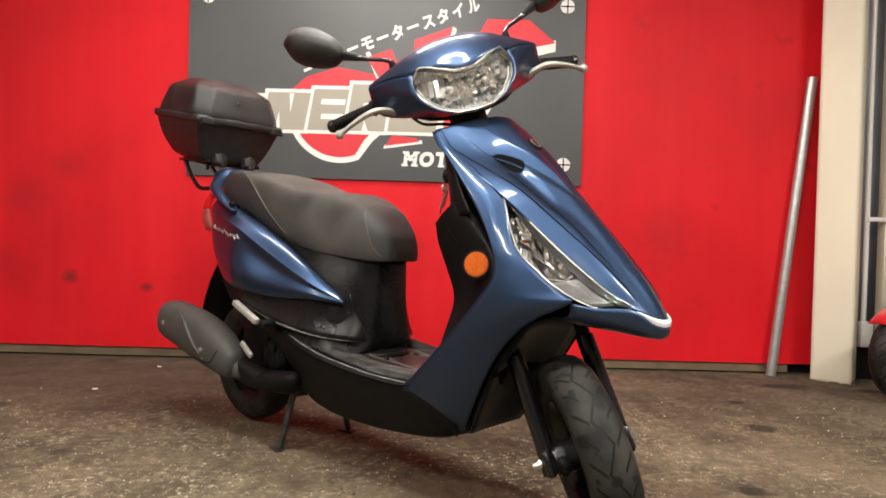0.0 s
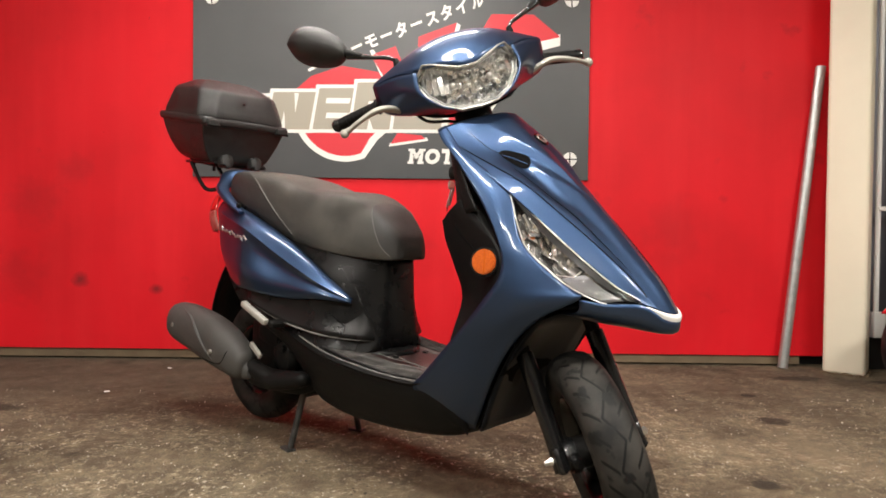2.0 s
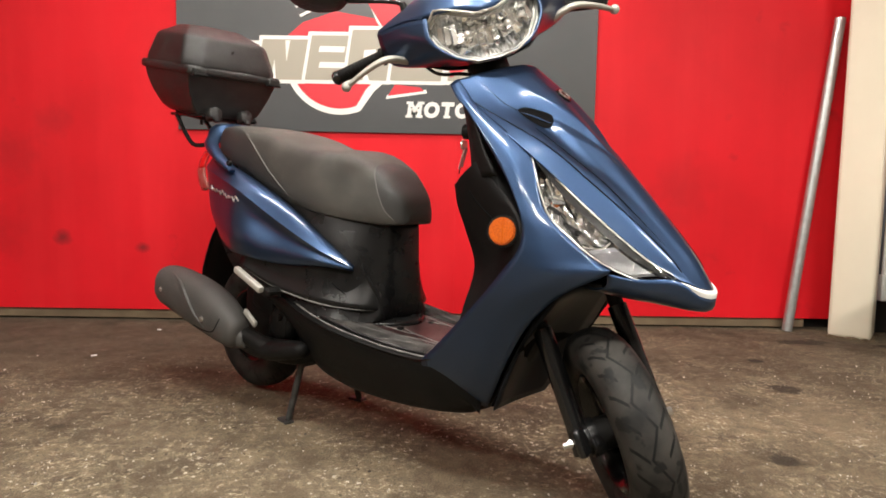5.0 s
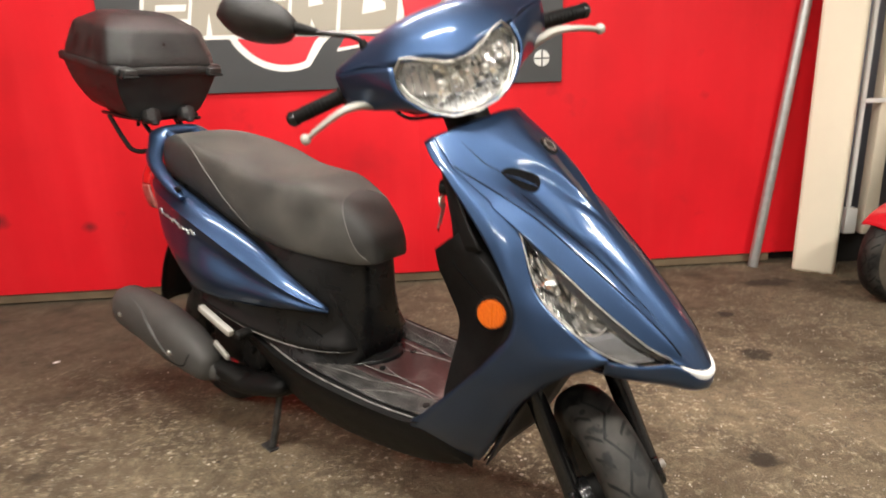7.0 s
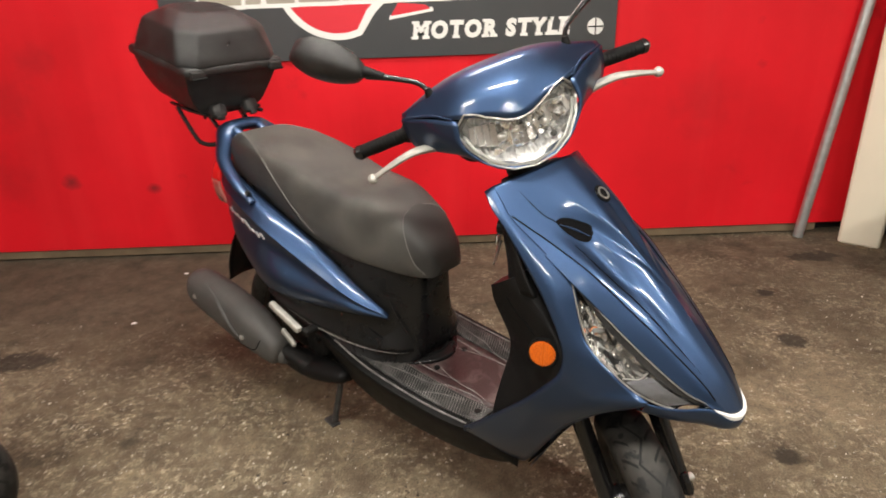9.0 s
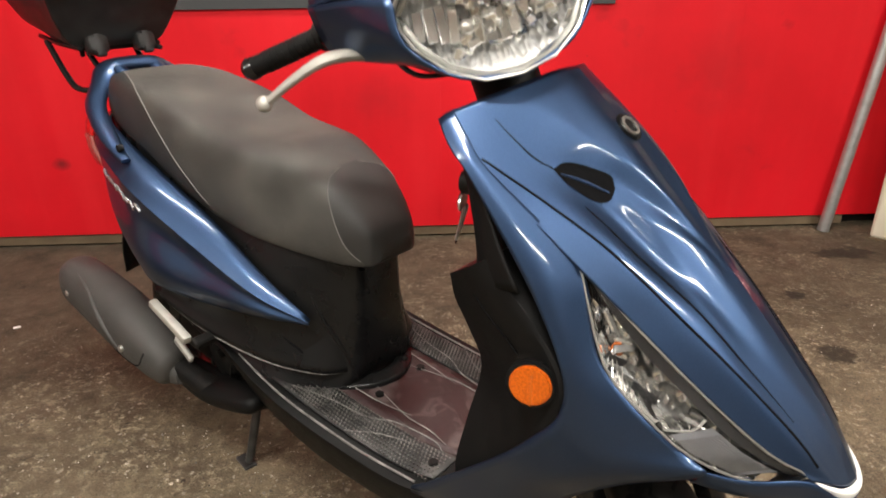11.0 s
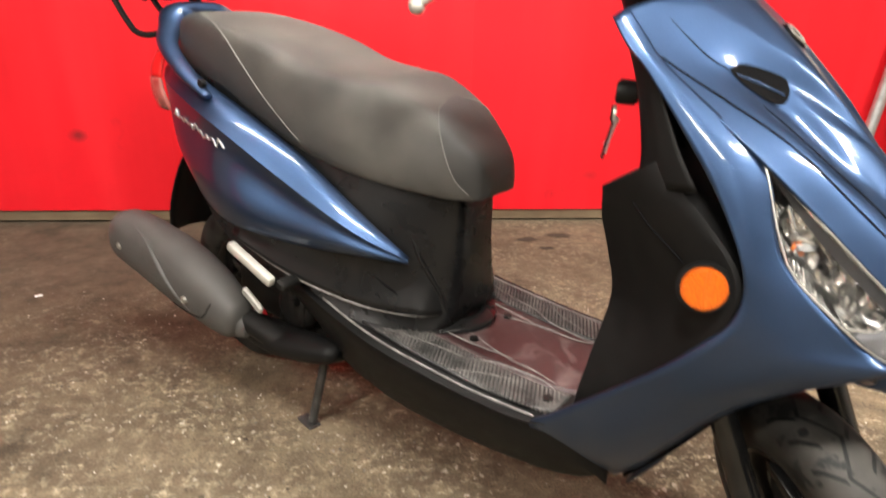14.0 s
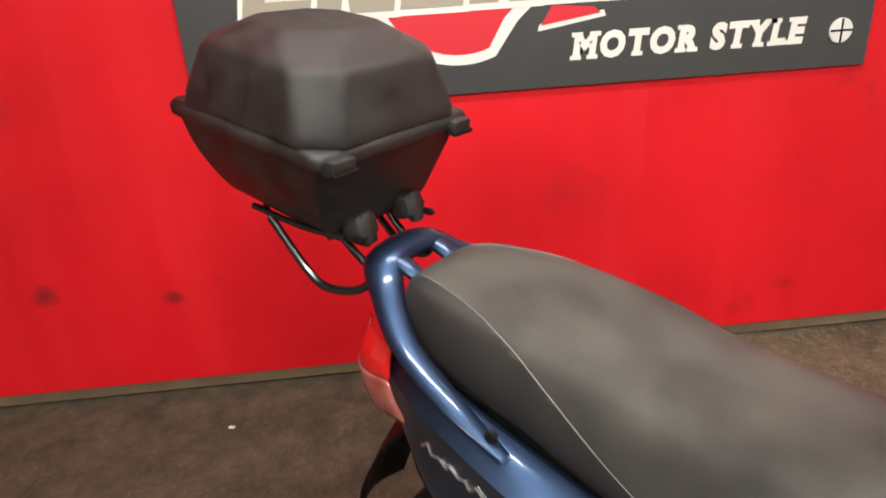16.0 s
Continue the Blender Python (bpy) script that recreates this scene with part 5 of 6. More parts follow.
FLANGE = [(-0.705, 0.126), (-0.680, 0.112), (-0.648, 0.084), (-0.618, 0.046), (-0.606, 0.0), (-0.618, -0.046), (-0.648, -0.084), (-0.680, -0.112), (-0.705, -0.126)]
flange = sp("base_flange", sheet([[(x - 0.030, y * 0.80, 0.348) for x, y in FLANGE], [(x - 0.006, y * 0.96, 0.342) for x, y in FLANGE], [(x, y, 0.338) for x, y in FLANGE], [(x + 0.001, y, 0.330) for x, y in FLANGE]], 3, 4), SATIN, "black moulded lip round the foot of the body", under, 40, 0.003)
for s in (-1, 1):
    sp("flange_screw", disc(0.006, 0.006, (-0.634, s * 0.051, 0.344), "Z", 12, 0.001), DULL, "", flange)

# blue rear side covers
TAIL_TOP = [
    [(-0.704, -0.128, 0.489), (-0.704, -0.132, 0.487), (-0.704, -0.134, 0.485)],
    [(-0.800, -0.148, 0.556), (-0.800, -0.166, 0.550), (-0.798, -0.182, 0.533)],
    [(-0.945, -0.154, 0.640), (-0.945, -0.184, 0.632), (-0.945, -0.208, 0.604)],
    [(-1.090, -0.158, 0.704), (-1.088, -0.196, 0.701), (-1.085, -0.232, 0.680)],
    [(-1.225, -0.154, 0.750), (-1.222, -0.188, 0.746), (-1.215, -0.217, 0.718)],
    [(-1.350, -0.134, 0.786), (-1.352, -0.158, 0.777), (-1.350, -0.180, 0.748)],
    [(-1.435, -0.085, 0.796), (-1.447, -0.100, 0.786), (-1.455, -0.116, 0.765)],
]
TAIL_LOW = [
    [(-0.704, -0.134, 0.485), (-0.704, -0.134, 0.483), (-0.704, -0.134, 0.480), (-0.706, -0.130, 0.476)],
    [(-0.798, -0.182, 0.533), (-0.800, -0.176, 0.519), (-0.792, -0.181, 0.500), (-0.785, -0.172, 0.484)],
    [(-0.945, -0.208, 0.604), (-0.950, -0.200, 0.570), (-0.938, -0.214, 0.520), (-0.925, -0.202, 0.480)],
    [(-1.085, -0.232, 0.680), (-1.088, -0.230, 0.634), (-1.068, -0.248, 0.556), (-1.058, -0.238, 0.498)],
    [(-1.215, -0.217, 0.718), (-1.220, -0.210, 0.662), (-1.190, -0.228, 0.574), (-1.172, -0.216, 0.507)],
    [(-1.350, -0.180, 0.748), (-1.350, -0.176, 0.698), (-1.322, -0.186, 0.618), (-1.296, -0.176, 0.547)],
    [(-1.455, -0.116, 0.765), (-1.450, -0.110, 0.725), (-1.430, -0.120, 0.680), (-1.395, -0.124, 0.615)],
]
for s in (-1, 1):
    side_of = lambda rows: [[(x, -s * y * (1 if s < 0 else (0.60, 0.84)[k] if k < 2 else 1), z) for x, y, z in r] for k, r in enumerate(rows)]
    tail = sp("rear_side_cover", sheet(side_of(TAIL_LOW), 5, 5, sheet(side_of(TAIL_TOP), 5, 4)), BLUE, "pointed blue metallic rear side cover with a sharp crest", None, 28, 0.003)
    script = [(-1.318 + 0.0126 * k + 0.003 * math.sin(k * 2.1), s * (0.205 + 0.0026 * k), 0.687 - 0.0020 * k + (0.0045 if k % 2 else -0.0045) * (1.9 if k in (1, 9, 17) else 0.8 + 0.5 * math.sin(k * 1.7))) for k in range(19)]
    sp("nameplate", tube(snap(tail, script, 0.0012), 0.0022, 3, 6), SILVER, "small raised silver script", tail)
lamp_rear = sp("tail_lamp", sheet([[(-1.452, -0.085, 0.785), (-1.478, 0, 0.790), (-1.452, 0.085, 0.785)], [(-1.480, -0.100, 0.735), (-1.510, 0, 0.740), (-1.480, 0.100, 0.735)], [(-1.455, -0.105, 0.670), (-1.480, 0, 0.660), (-1.455, 0.105, 0.670)]], 4, 4), REDLENS, "red tail lamp lens", None, 60, 0.006)
for s in (-1, 1):
    sp("tail_lens", sheet([[(-1.395, s * 0.146, 0.806), (-1.450, s * 0.132, 0.806), (-1.490, s * 0.090, 0.802)], [(-1.392, s * 0.160, 0.778), (-1.456, s * 0.148, 0.776), (-1.504, s * 0.100, 0.772)], [(-1.390, s * 0.168, 0.752), (-1.458, s * 0.154, 0.748), (-1.508, s * 0.104, 0.744)]], 4, 4), REDLENS, "", lamp_rear, 60, 0.004)
    sp("rear_indicator", sheet([[(-1.390, s * 0.170, 0.750), (-1.459, s * 0.156, 0.746), (-1.510, s * 0.105, 0.742)], [(-1.378, s * 0.171, 0.715), (-1.454, s * 0.157, 0.710), (-1.505, s * 0.106, 0.705)], [(-1.362, s * 0.166, 0.680), (-1.446, s * 0.150, 0.676), (-1.490, s * 0.104, 0.672)]], 4, 4), PINKLENS, "pale pink indicator lens", lamp_rear, 60, 0.004)

# seat: width and height along the scooter
SEAT = [(-0.596, 0.606, 0.636, 0.040), (-0.607, 0.600, 0.670, 0.062), (-0.639, 0.598, 0.706, 0.082), (-0.692, 0.600, 0.752, 0.100), (-0.780, 0.608, 0.793, 0.122), (-0.860, 0.622, 0.801, 0.142), (-0.960, 0.644, 0.814, 0.150), (-1.080, 0.684, 0.851, 0.153), (-1.220, 0.737, 0.878, 0.148), (-1.340, 0.772, 0.889, 0.131), (-1.400, 0.790, 0.884, 0.106), (-1.425, 0.806, 0.866, 0.072)]
rings = []
for x, z0, z1, w in SEAT:
    h = z1 - z0
    rings.append([(x, 0, z1), (x, w * 0.55, z1 - 0.015 * h), (x, w * 0.87, z1 - 0.13 * h), (x, w, z0 + 0.42 * h), (x, w * 0.97, z0 + 0.08 * h), (x, w * 0.8, z0), (x, 0, z0), (x, -w * 0.8, z0), (x, -w * 0.97, z0 + 0.08 * h), (x, -w, z0 + 0.42 * h), (x, -w * 0.87, z1 - 0.13 * h), (x, -w * 0.55, z1 - 0.015 * h)])
seat = sp("seat", loft(rings, 12, 8), VINYL, "long grey-black vinyl seat with grey stitching", None, 60)


def seat_point(x, f):
    """A point on the seat's right half: f runs from 0 at the ridge to 1 at the lower edge."""
    for (xa, a0, a1, aw), (xb, b0, b1, bw) in zip(SEAT, SEAT[1:]):
        if xb <= x <= xa:
            t = (xa - x) / (xa - xb)
            z0, z1, w = a0 + (b0 - a0) * t, a1 + (b1 - a1) * t, aw + (bw - aw) * t
            h = z1 - z0
            ys = [(0, 0), (0.55, 0.015), (0.87, 0.13), (1.0, 0.58), (0.97, 0.92)]
            k = min(int(f * 4), 3)
            g = f * 4 - k
            return (x, -w * (ys[k][0] + (ys[k + 1][0] - ys[k][0]) * g), z1 - h * (ys[k][1] + (ys[k + 1][1] - ys[k][1]) * g))


def seat_share(p):
    """How far a point lies round the seat: 0 at the ridge, 1 at the lower edge."""
    near = [(sum((a - b) ** 2 for a, b in zip(seat_point(p.x, k / 40), (p.x, -abs(p.y), p.z))), k / 40) for k in range(41)]
    return min(near)[1]


# darker covering on the flanks behind the rear seam and ahead of the front seam
seat.data.materials.append(VINYLSIDE)
for f in seat.data.polygons:
    c = f.center
    if not SEAT[-1][0] < c.x < SEAT[0][0] - 0.001:
        f.material_index = 1
    elif c.x < -0.965 or c.x > -0.712:
        g = seat_share(c)
        if c.x > -0.712 and c.x > -0.712 + 0.100 * g ** 1.5:
            f.material_index = 1
        if c.x < -0.965 and g > 0.30 + 0.65 * max((c.x + 1.395) / 0.43, 0) ** 1.4:
            f.material_index = 1

for s in (-1, 1):
    front = [seat_point(-0.712 + 0.100 * f ** 1.5, f) for f in (0.12, 0.3, 0.5, 0.65, 0.8, 0.95)]
    rear = [seat_point(-1.395 + 0.43 * f, 0.30 + 0.65 * f ** 1.4) for f in (0.0, 0.15, 0.3, 0.45, 0.6, 0.8, 1.0)]
    for line in (front, rear):
        sp("stitching", tube(snap(seat, spline([(x, -s * y, z) for x, y, z in line], 4), 0.0003), 0.0011, 2, 6), STITCH, "grey stitched seam", seat)

# grab rail
RAIL = [(-1.165, 0.203, 0.736), (-1.250, 0.192, 0.774), (-1.360, 0.158, 0.820), (-1.440, 0.098, 0.856), (-1.476, 0.058, 0.884), (-1.486, 0, 0.888)]
rail = sp("grab_rail", tube([(x, -y, z) for x, y, z in RAIL] + [(x, y, z) for x, y, z in RAIL[-2::-1]], [0.010, 0.020, 0.022, 0.027, 0.036, 0.038, 0.036, 0.027, 0.022, 0.020, 0.010], 5, 14, flat=0.5), BLUE, "blue metallic grab rail behind the seat", None, 60)
for s in (-1, 1):
    sp("rail_strut", tube([(-1.478, s * 0.050, 0.890), (-1.440, s * 0.046, 0.878), (-1.395, s * 0.044, 0.850)], [0.020, 0.018, 0.014], 4, 12, flat=0.6), BLUE, "", rail, 60)
for s in (-1, 1):
    sp("rail_bolt", disc(0.008, 0.012, (-1.186, s * 0.200, 0.760), "Y", 12, 0.001), DULL, "", rail)

# carrier tubes
for s in (-1, 1):
    rk = sp("rear_carrier", tube([(-1.475, s * 0.070, 0.872), (-1.515, s * 0.085, 0.836), (-1.575, s * 0.100, 0.832), (-1.615, s * 0.105, 0.860), (-1.690, s * 0.105, 0.940)], 0.0075, 6, 10), GLOSSBLACK, "thin black tubular rear carrier")
    sp("carrier_tube", tube([(-1.475, s * 0.045, 0.868), (-1.505, s * 0.055, 0.860), (-1.560, s * 0.060, 0.905), (-1.575, s * 0.060, 0.930)], 0.007, 5, 10), GLOSSBLACK, "", rk)
    sp("carrier_tube", tube([(-1.52, s * 0.098, 0.930), (-1.62, s * 0.105, 0.938), (-1.74, s * 0.098, 0.950)], 0.006, 4, 10), GLOSSBLACK, "", rk)

# handlebar head with lamp (turned with the bar)
HL = [(-0.233, 0.0, 1.095), (-0.239, 0.026, 1.097), (-0.248, 0.052, 1.108), (-0.262, 0.084, 1.122), (-0.270, 0.103, 1.126), (-0.284, 0.127, 1.098), (-0.280, 0.124, 1.080), (-0.264, 0.114, 1.054), (-0.240, 0.084, 1.020), (-0.223, 0.045, 1.000), (-0.214, 0.0, 0.996)]
outline = [(x, -y, z) for x, y, z in HL] + [(x, y, z) for x, y, z in HL[-2:0:-1]]
TOPROW = [
    [(-0.386, -0.222, 1.124), (-0.331, -0.168, 1.125), (-0.284, -0.124, 1.120), (-0.250, -0.060, 1.114), (-0.232, 0, 1.096), (-0.250, 0.060, 1.114), (-0.284, 0.124, 1.120), (-0.331, 0.168, 1.125), (-0.386, 0.222, 1.124)],
    [(-0.390, -0.221, 1.128), (-0.350, -0.158, 1.146), (-0.306, -0.102, 1.158), (-0.284, -0.052, 1.160), (-0.270, 0, 1.156), (-0.284, 0.052, 1.160), (-0.306, 0.102, 1.158), (-0.350, 0.158, 1.146), (-0.390, 0.221, 1.128)],
    [(-0.398, -0.219, 1.130), (-0.375, -0.156, 1.156), (-0.352, -0.100, 1.176), (-0.336, -0.050, 1.186), (-0.328, 0, 1.188), (-0.336, 0.050, 1.186), (-0.352, 0.100, 1.176), (-0.375, 0.156, 1.156), (-0.398, 0.219, 1.130)],
    [(-0.412, -0.216, 1.126), (-0.412, -0.150, 1.152), (-0.410, -0.098, 1.166), (-0.408, -0.050, 1.172), (-0.406, 0, 1.174), (-0.408, 0.050, 1.172), (-0.410, 0.098, 1.166), (-0.412, 0.150, 1.152), (-0.412, 0.216, 1.126)],
]
cowl = st("handlebar_cowl", sheet(TOPROW, 5, 5), BLUE, "winged blue metallic handlebar cowl", None, 60, 0.004)
for s in (-1, 1):
    cheek = [
        [(-0.386, s * 0.223, 1.122), (-0.330, s * 0.170, 1.122), (-0.281, s * 0.119, 1.114)],
        [(-0.390, s * 0.221, 1.082), (-0.320, s * 0.165, 1.078), (-0.264, s * 0.121, 1.062)],
        [(-0.386, s * 0.204, 1.046), (-0.315, s * 0.135, 1.034), (-0.233, s * 0.072, 1.012)],
        [(-0.360, s * 0.120, 1.018), (-0.310, s * 0.070, 1.004), (-0.214, s * 0.002, 0.996)],
    ]
    st("cowl_cheek", sheet(cheek, 5, 5), BLUE, "blue lower cowl cheek", cowl, 60, 0.004)
    st("cowl_ridge", tube([(-0.386, s * 0.222, 1.122), (-0.330, s * 0.164, 1.127), (-0.286, s * 0.126, 1.118)], 0.003, 4, 6), BLUE, "", cowl)
rear = [[(-0.412, -0.214, 1.124), (-0.420, -0.10, 1.16), (-0.42, 0, 1.17), (-0.420, 0.10, 1.16), (-0.412, 0.214, 1.124)], [(-0.420, -0.20, 1.08), (-0.445, -0.10, 1.10), (-0.45, 0, 1.10), (-0.445, 0.10, 1.10), (-0.420, 0.20, 1.08)], [(-0.380, -0.15, 1.03), (-0.41, -0.08, 1.02), (-0.41, 0, 1.01), (-0.41, 0.08, 1.02), (-0.380, 0.15, 1.03)], [(-0.33, -0.10, 1.0), (-0.35, -0.05, 0.99), (-0.36, 0, 0.985), (-0.35, 0.05, 0.99), (-0.33, 0.10, 1.0)]]
st("cowl_rear", sheet(rear, 4, 4), BLACK, "black rear half of the cowl", cowl, 60, 0.004)
cen = sum((Vector(p) for p in outline), Vector()) / len(outline)
fwd = Vector((0.93, 0, 0.36))
own = bmesh.new()
loops = []
line = [Vector(a).lerp(Vector(b), k / 4) for a, b in zip(outline, outline[1:] + outline[:1]) for k in range(4)]
for f, depth in ((1.0, -0.002), (0.92, -0.030), (0.75, -0.045), (0.45, -0.052), (0.0, -0.050)):
    loops.append([own.verts.new(cen + (p - cen) * max(f, 0.02) + fwd * depth) for p in line])
for a, b in zip(loops, loops[1:]):
    for k in range(len(line)):
        own.faces.new((a[k], a[(k + 1) % len(line)], b[(k + 1) % len(line)], b[k]))
own.faces.new(loops[-1])
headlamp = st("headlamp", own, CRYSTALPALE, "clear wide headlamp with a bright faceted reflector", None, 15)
own = bmesh.new()
loops = []
for f, depth in ((1.0, 0.0), (0.85, 0.012), (0.55, 0.022), (0.02, 0.026)):
    loops.append([own.verts.new(cen + (p - cen) * f + fwd * depth) for p in line])
for a, b in zip(loops, loops[1:]):
    for k in range(len(line)):
        own.faces.new((a[k], a[(k + 1) % len(line)], b[(k + 1) % len(line)], b[k]))
own.faces.new(loops[-1])
lens = st("lens", own, LENS, "clear glossy lens", headlamp, 60)
lens.visible_shadow = False
st("lens_wall", tube([cen + (Vector(p) - cen) * 0.93 - fwd * 0.010 for p in outline], 0.0046, 3, 8, True, smooth=False), LENSWALL, "pale inner wall of the lens", headlamp)
st("rim", tube(outline, 0.0020, 3, 6, True, smooth=False), SILVER, "bright lens edge", headlamp)
rnd = random.Random(5)
for k in range(15):
    u = (k - 7) / 7.4
    own = box((0.006, 0.0135, 0.058 - 0.024 * u * u), bevel=0.0015, segs=1)
    bmesh.ops.transform(own, matrix=Matrix.Translation((-0.272 - 0.016 * u * u, 0.104 * u, 1.054 + 0.018 * abs(u))) @ Euler((0.10 * u, -0.35 + rnd.uniform(-0.2, 0.2), 0.5 * u + rnd.uniform(-0.4, 0.4))).to_matrix().to_4x4(), verts=own.verts)
    st("reflector_flute", own, REFLECT if k not in (4, 10) else SMOKE, "", headlamp, 15)
for k in range(44):
    u, v = rnd.uniform(-1, 1), rnd.uniform(-1, 1)
    c = Vector((-0.266, 0.088 * u, 1.058 + 0.034 * v))
    own = box((0.006, rnd.uniform(0.008, 0.018), rnd.uniform(0.006, 0.020)), bevel=0.0015, segs=1)
    bmesh.ops.transform(own, matrix=Matrix.Translation(c) @ Euler((rnd.uniform(-0.6, 0.6), rnd.uniform(-1.0, 0.3), rnd.uniform(-0.8, 0.8))).to_matrix().to_4x4(), verts=own.verts)
    st("reflector_facet", own, REFLECT if k % 7 else SMOKE, "", headlamp, 15)
for s in (-1, 1):
    own = bmesh.new()
    bmesh.ops.create_uvsphere(own, u_segments=14, v_segments=10, radius=0.009, matrix=Matrix.Translation((-0.262, s * 0.045, 1.058)))
    st("bulb", own, SILVER, "", headlamp, 60)

# bar, grips, levers, mirrors
for s in (-1, 1):
    bar = st("handlebar", tube([(-0.395, s * 0.12, 1.075), (-0.405, s * 0.20, 1.080), (-0.430, s * 0.235, 1.075)], 0.012, 3, 12), DULL, "black handlebar end")
    grip = [(-0.428, s * 0.225, 1.073), (-0.445, s * 0.280, 1.066), (-0.461, s * 0.335, 1.058)]
    g = st("grip", tube(grip, 0.0155, 5, 16), BLACK, "ribbed black rubber grip")
    for k in range(9):
        t = 0.08 + 0.09 * k
        c = Vector(grip[0]).lerp(Vector(grip[2]), t)
        d = (Vector(grip[2]) - Vector(grip[0])).normalized() * 0.003
        st("grip_rib", tube([c - d, c + d], 0.0164, 1, 16, smooth=False), BLACK, "", g)
    c = Vector(grip[2])
    d = (Vector(grip[2]) - Vector(grip[0])).normalized()
    st("bar_end", tube([c - d * 0.002, c + d * 0.010, c + d * 0.018], [0.0165, 0.0175, 0.012], 2, 16, smooth=False), GLOSSBLACK, "", g)
    c = Vector(grip[0])
    st("grip_flange", tube([c - d * 0.003, c + d * 0.003], 0.021, 1, 18, smooth=False), BLACK, "", g)
    lev = [(-0.368, s * 0.165, 1.040), (-0.350, s * 0.205, 1.056), (-0.343, s * 0.236, 1.059), (-0.350, s * 0.282, 1.046), (-0.362, s * 0.322, 1.029)]
    lv = st("brake_lever", tube(lev, [0.013, 0.0135, 0.0120, 0.0100, 0.0085], 5, 10, flat=0.65), PALE, "bare alloy brake lever with ball end")
    own = bmesh.new()
    bmesh.ops.create_uvsphere(own, u_segments=14, v_segments=10, radius=0.0115, matrix=Matrix.Translation((-0.363, s * 0.328, 1.028)))
    st("lever_ball", own, PALE, "", lv, 60)
    st("lever_perch", box((0.05, 0.045, 0.03), (-0.385, s * 0.165, 1.052), (0, 0, s * 20), 0.008, 2), DULL, "", lv)
    mst = st("mirror", tube([(-0.372, s * 0.150, 1.146), (-0.376, s * 0.152, 1.166), (-0.400, s * 0.168, 1.182), (-0.428, s * 0.212, 1.200), (-0.451, s * 0.262, 1.221)], [0.010, 0.0055, 0.0055, 0.006, 0.010], 6, 12), GLOSSBLACK, "black rear-view mirror on a bent stalk")
    st("stalk_base", tube([(-0.371, s * 0.150, 1.138), (-0.372, s * 0.150, 1.158), (-0.374, s * 0.151, 1.170)], [0.012, 0.010, 0.007], 3, 12, smooth=False), BLACK, "", mst)
    sh = [(0.000, 0.014, 0.018), (0.024, 0.034, 0.042), (0.070, 0.046, 0.060), (0.118, 0.046, 0.058), (0.150, 0.034, 0.040), (0.163, 0.012, 0.014)]
    o, along, upv = Vector((-0.453, s * 0.264, 1.228)), Vector((-0.40, s * 0.84, 0.37)).normalized(), Vector((0.25, -s * 0.25, 0.93)).normalized()
    nrm = along.cross(upv).normalized()
    if nrm.x < 0:
        nrm = -nrm
    rings = []
    for a, lo, hi in sh:
        c = o + along * a + upv * 0.012 * (a / 0.16)
        dpt = 0.026 * (1 - ((a - 0.08) / 0.105) ** 2) + 0.006
        rings.append([c + upv * hi * 0.85, c + upv * hi * 0.5 + nrm * dpt, c - upv * lo * 0.3 + nrm * dpt, c - upv * lo, c - upv * lo * 0.8 - nrm * 0.006, c + upv * hi * 0.7 - nrm * 0.006])
    st("mirror_shell", loft(rings, 4, 3), BOXPLAST, "matt black mirror shell", mst, 60)
    own = loft([[p + (sum(r, Vector()) / 6 - p) * 0.12 - nrm * 0.0075 for p in (r[0], r[5], r[4], r[3])] for r in rings[1:5]], 3, 2)
    st("mirror_glass", own, CHROME, "silver mirror glass", mst, 60)
    st("boot", tube([o - along * 0.045 - upv * 0.004, o - along * 0.01, o + along * 0.012], [0.008, 0.011, 0.015], 3, 12, smooth=False), BLACK, "", mst)
st("steering_neck", tube([(-0.300, 0, 0.86), (-0.335, 0, 0.93), (-0.365, 0, 1.0)], 0.048, 4, 16), BLACK, "black steering neck")
st("brake_hose", tube([(-0.39, -0.15, 1.045), (-0.35, -0.12, 1.0), (-0.34, -0.07, 0.985), (-0.345, -0.03, 0.97)], 0.004, 6, 8), GLOSSBLACK, "black cable under the cowl")

# front wheel and fork
HUB = STEER @ Matrix.Translation((0, 0.006, 0.207))


def wheel(hub, tyre_r, name):
    prof = [(tyre_r - 0.093, -0.036), (tyre_r - 0.075, -0.047), (tyre_r - 0.050, -0.052), (tyre_r - 0.026, -0.049), (tyre_r - 0.009, -0.036), (tyre_r - 0.002, -0.018), (tyre_r, 0.0)]
    prof += [(r, -y) for r, y in prof[-2::-1]]
    w = part(name, lathe(prof, 72), TYRE, scooter, "scooter wheel with worn grooved tyre and black rim", 60)
    w.matrix_local = hub
    rr = tyre_r - 0.090
    part("rim", lathe([(rr + 0.004, -0.038), (rr - 0.004, -0.040), (rr - 0.016, -0.030), (rr - 0.020, 0.0), (rr - 0.016, 0.030), (rr - 0.004, 0.040), (rr + 0.004, 0.038), (rr, 0.0)], 48), GLOSSBLACK, w, "glossy black rim", 50)
    for k in range(5):
        a = 2 * math.pi * k / 5 + 0.3
        own = box((rr - 0.03, 0.030, 0.026), ((rr - 0.03) / 2 + 0.022, 0, 0), bevel=0.008)
        bmesh.ops.transform(own, matrix=Matrix.Rotation(-a, 4, "Y"), verts=own.verts)
        part("spoke", own, GLOSSBLACK, w, "", 40)
    part("hub", disc(0.035, 0.12, (0, 0, 0), "Y", 24, 0.006), DULL, w, "dark hub", 40)
    return w


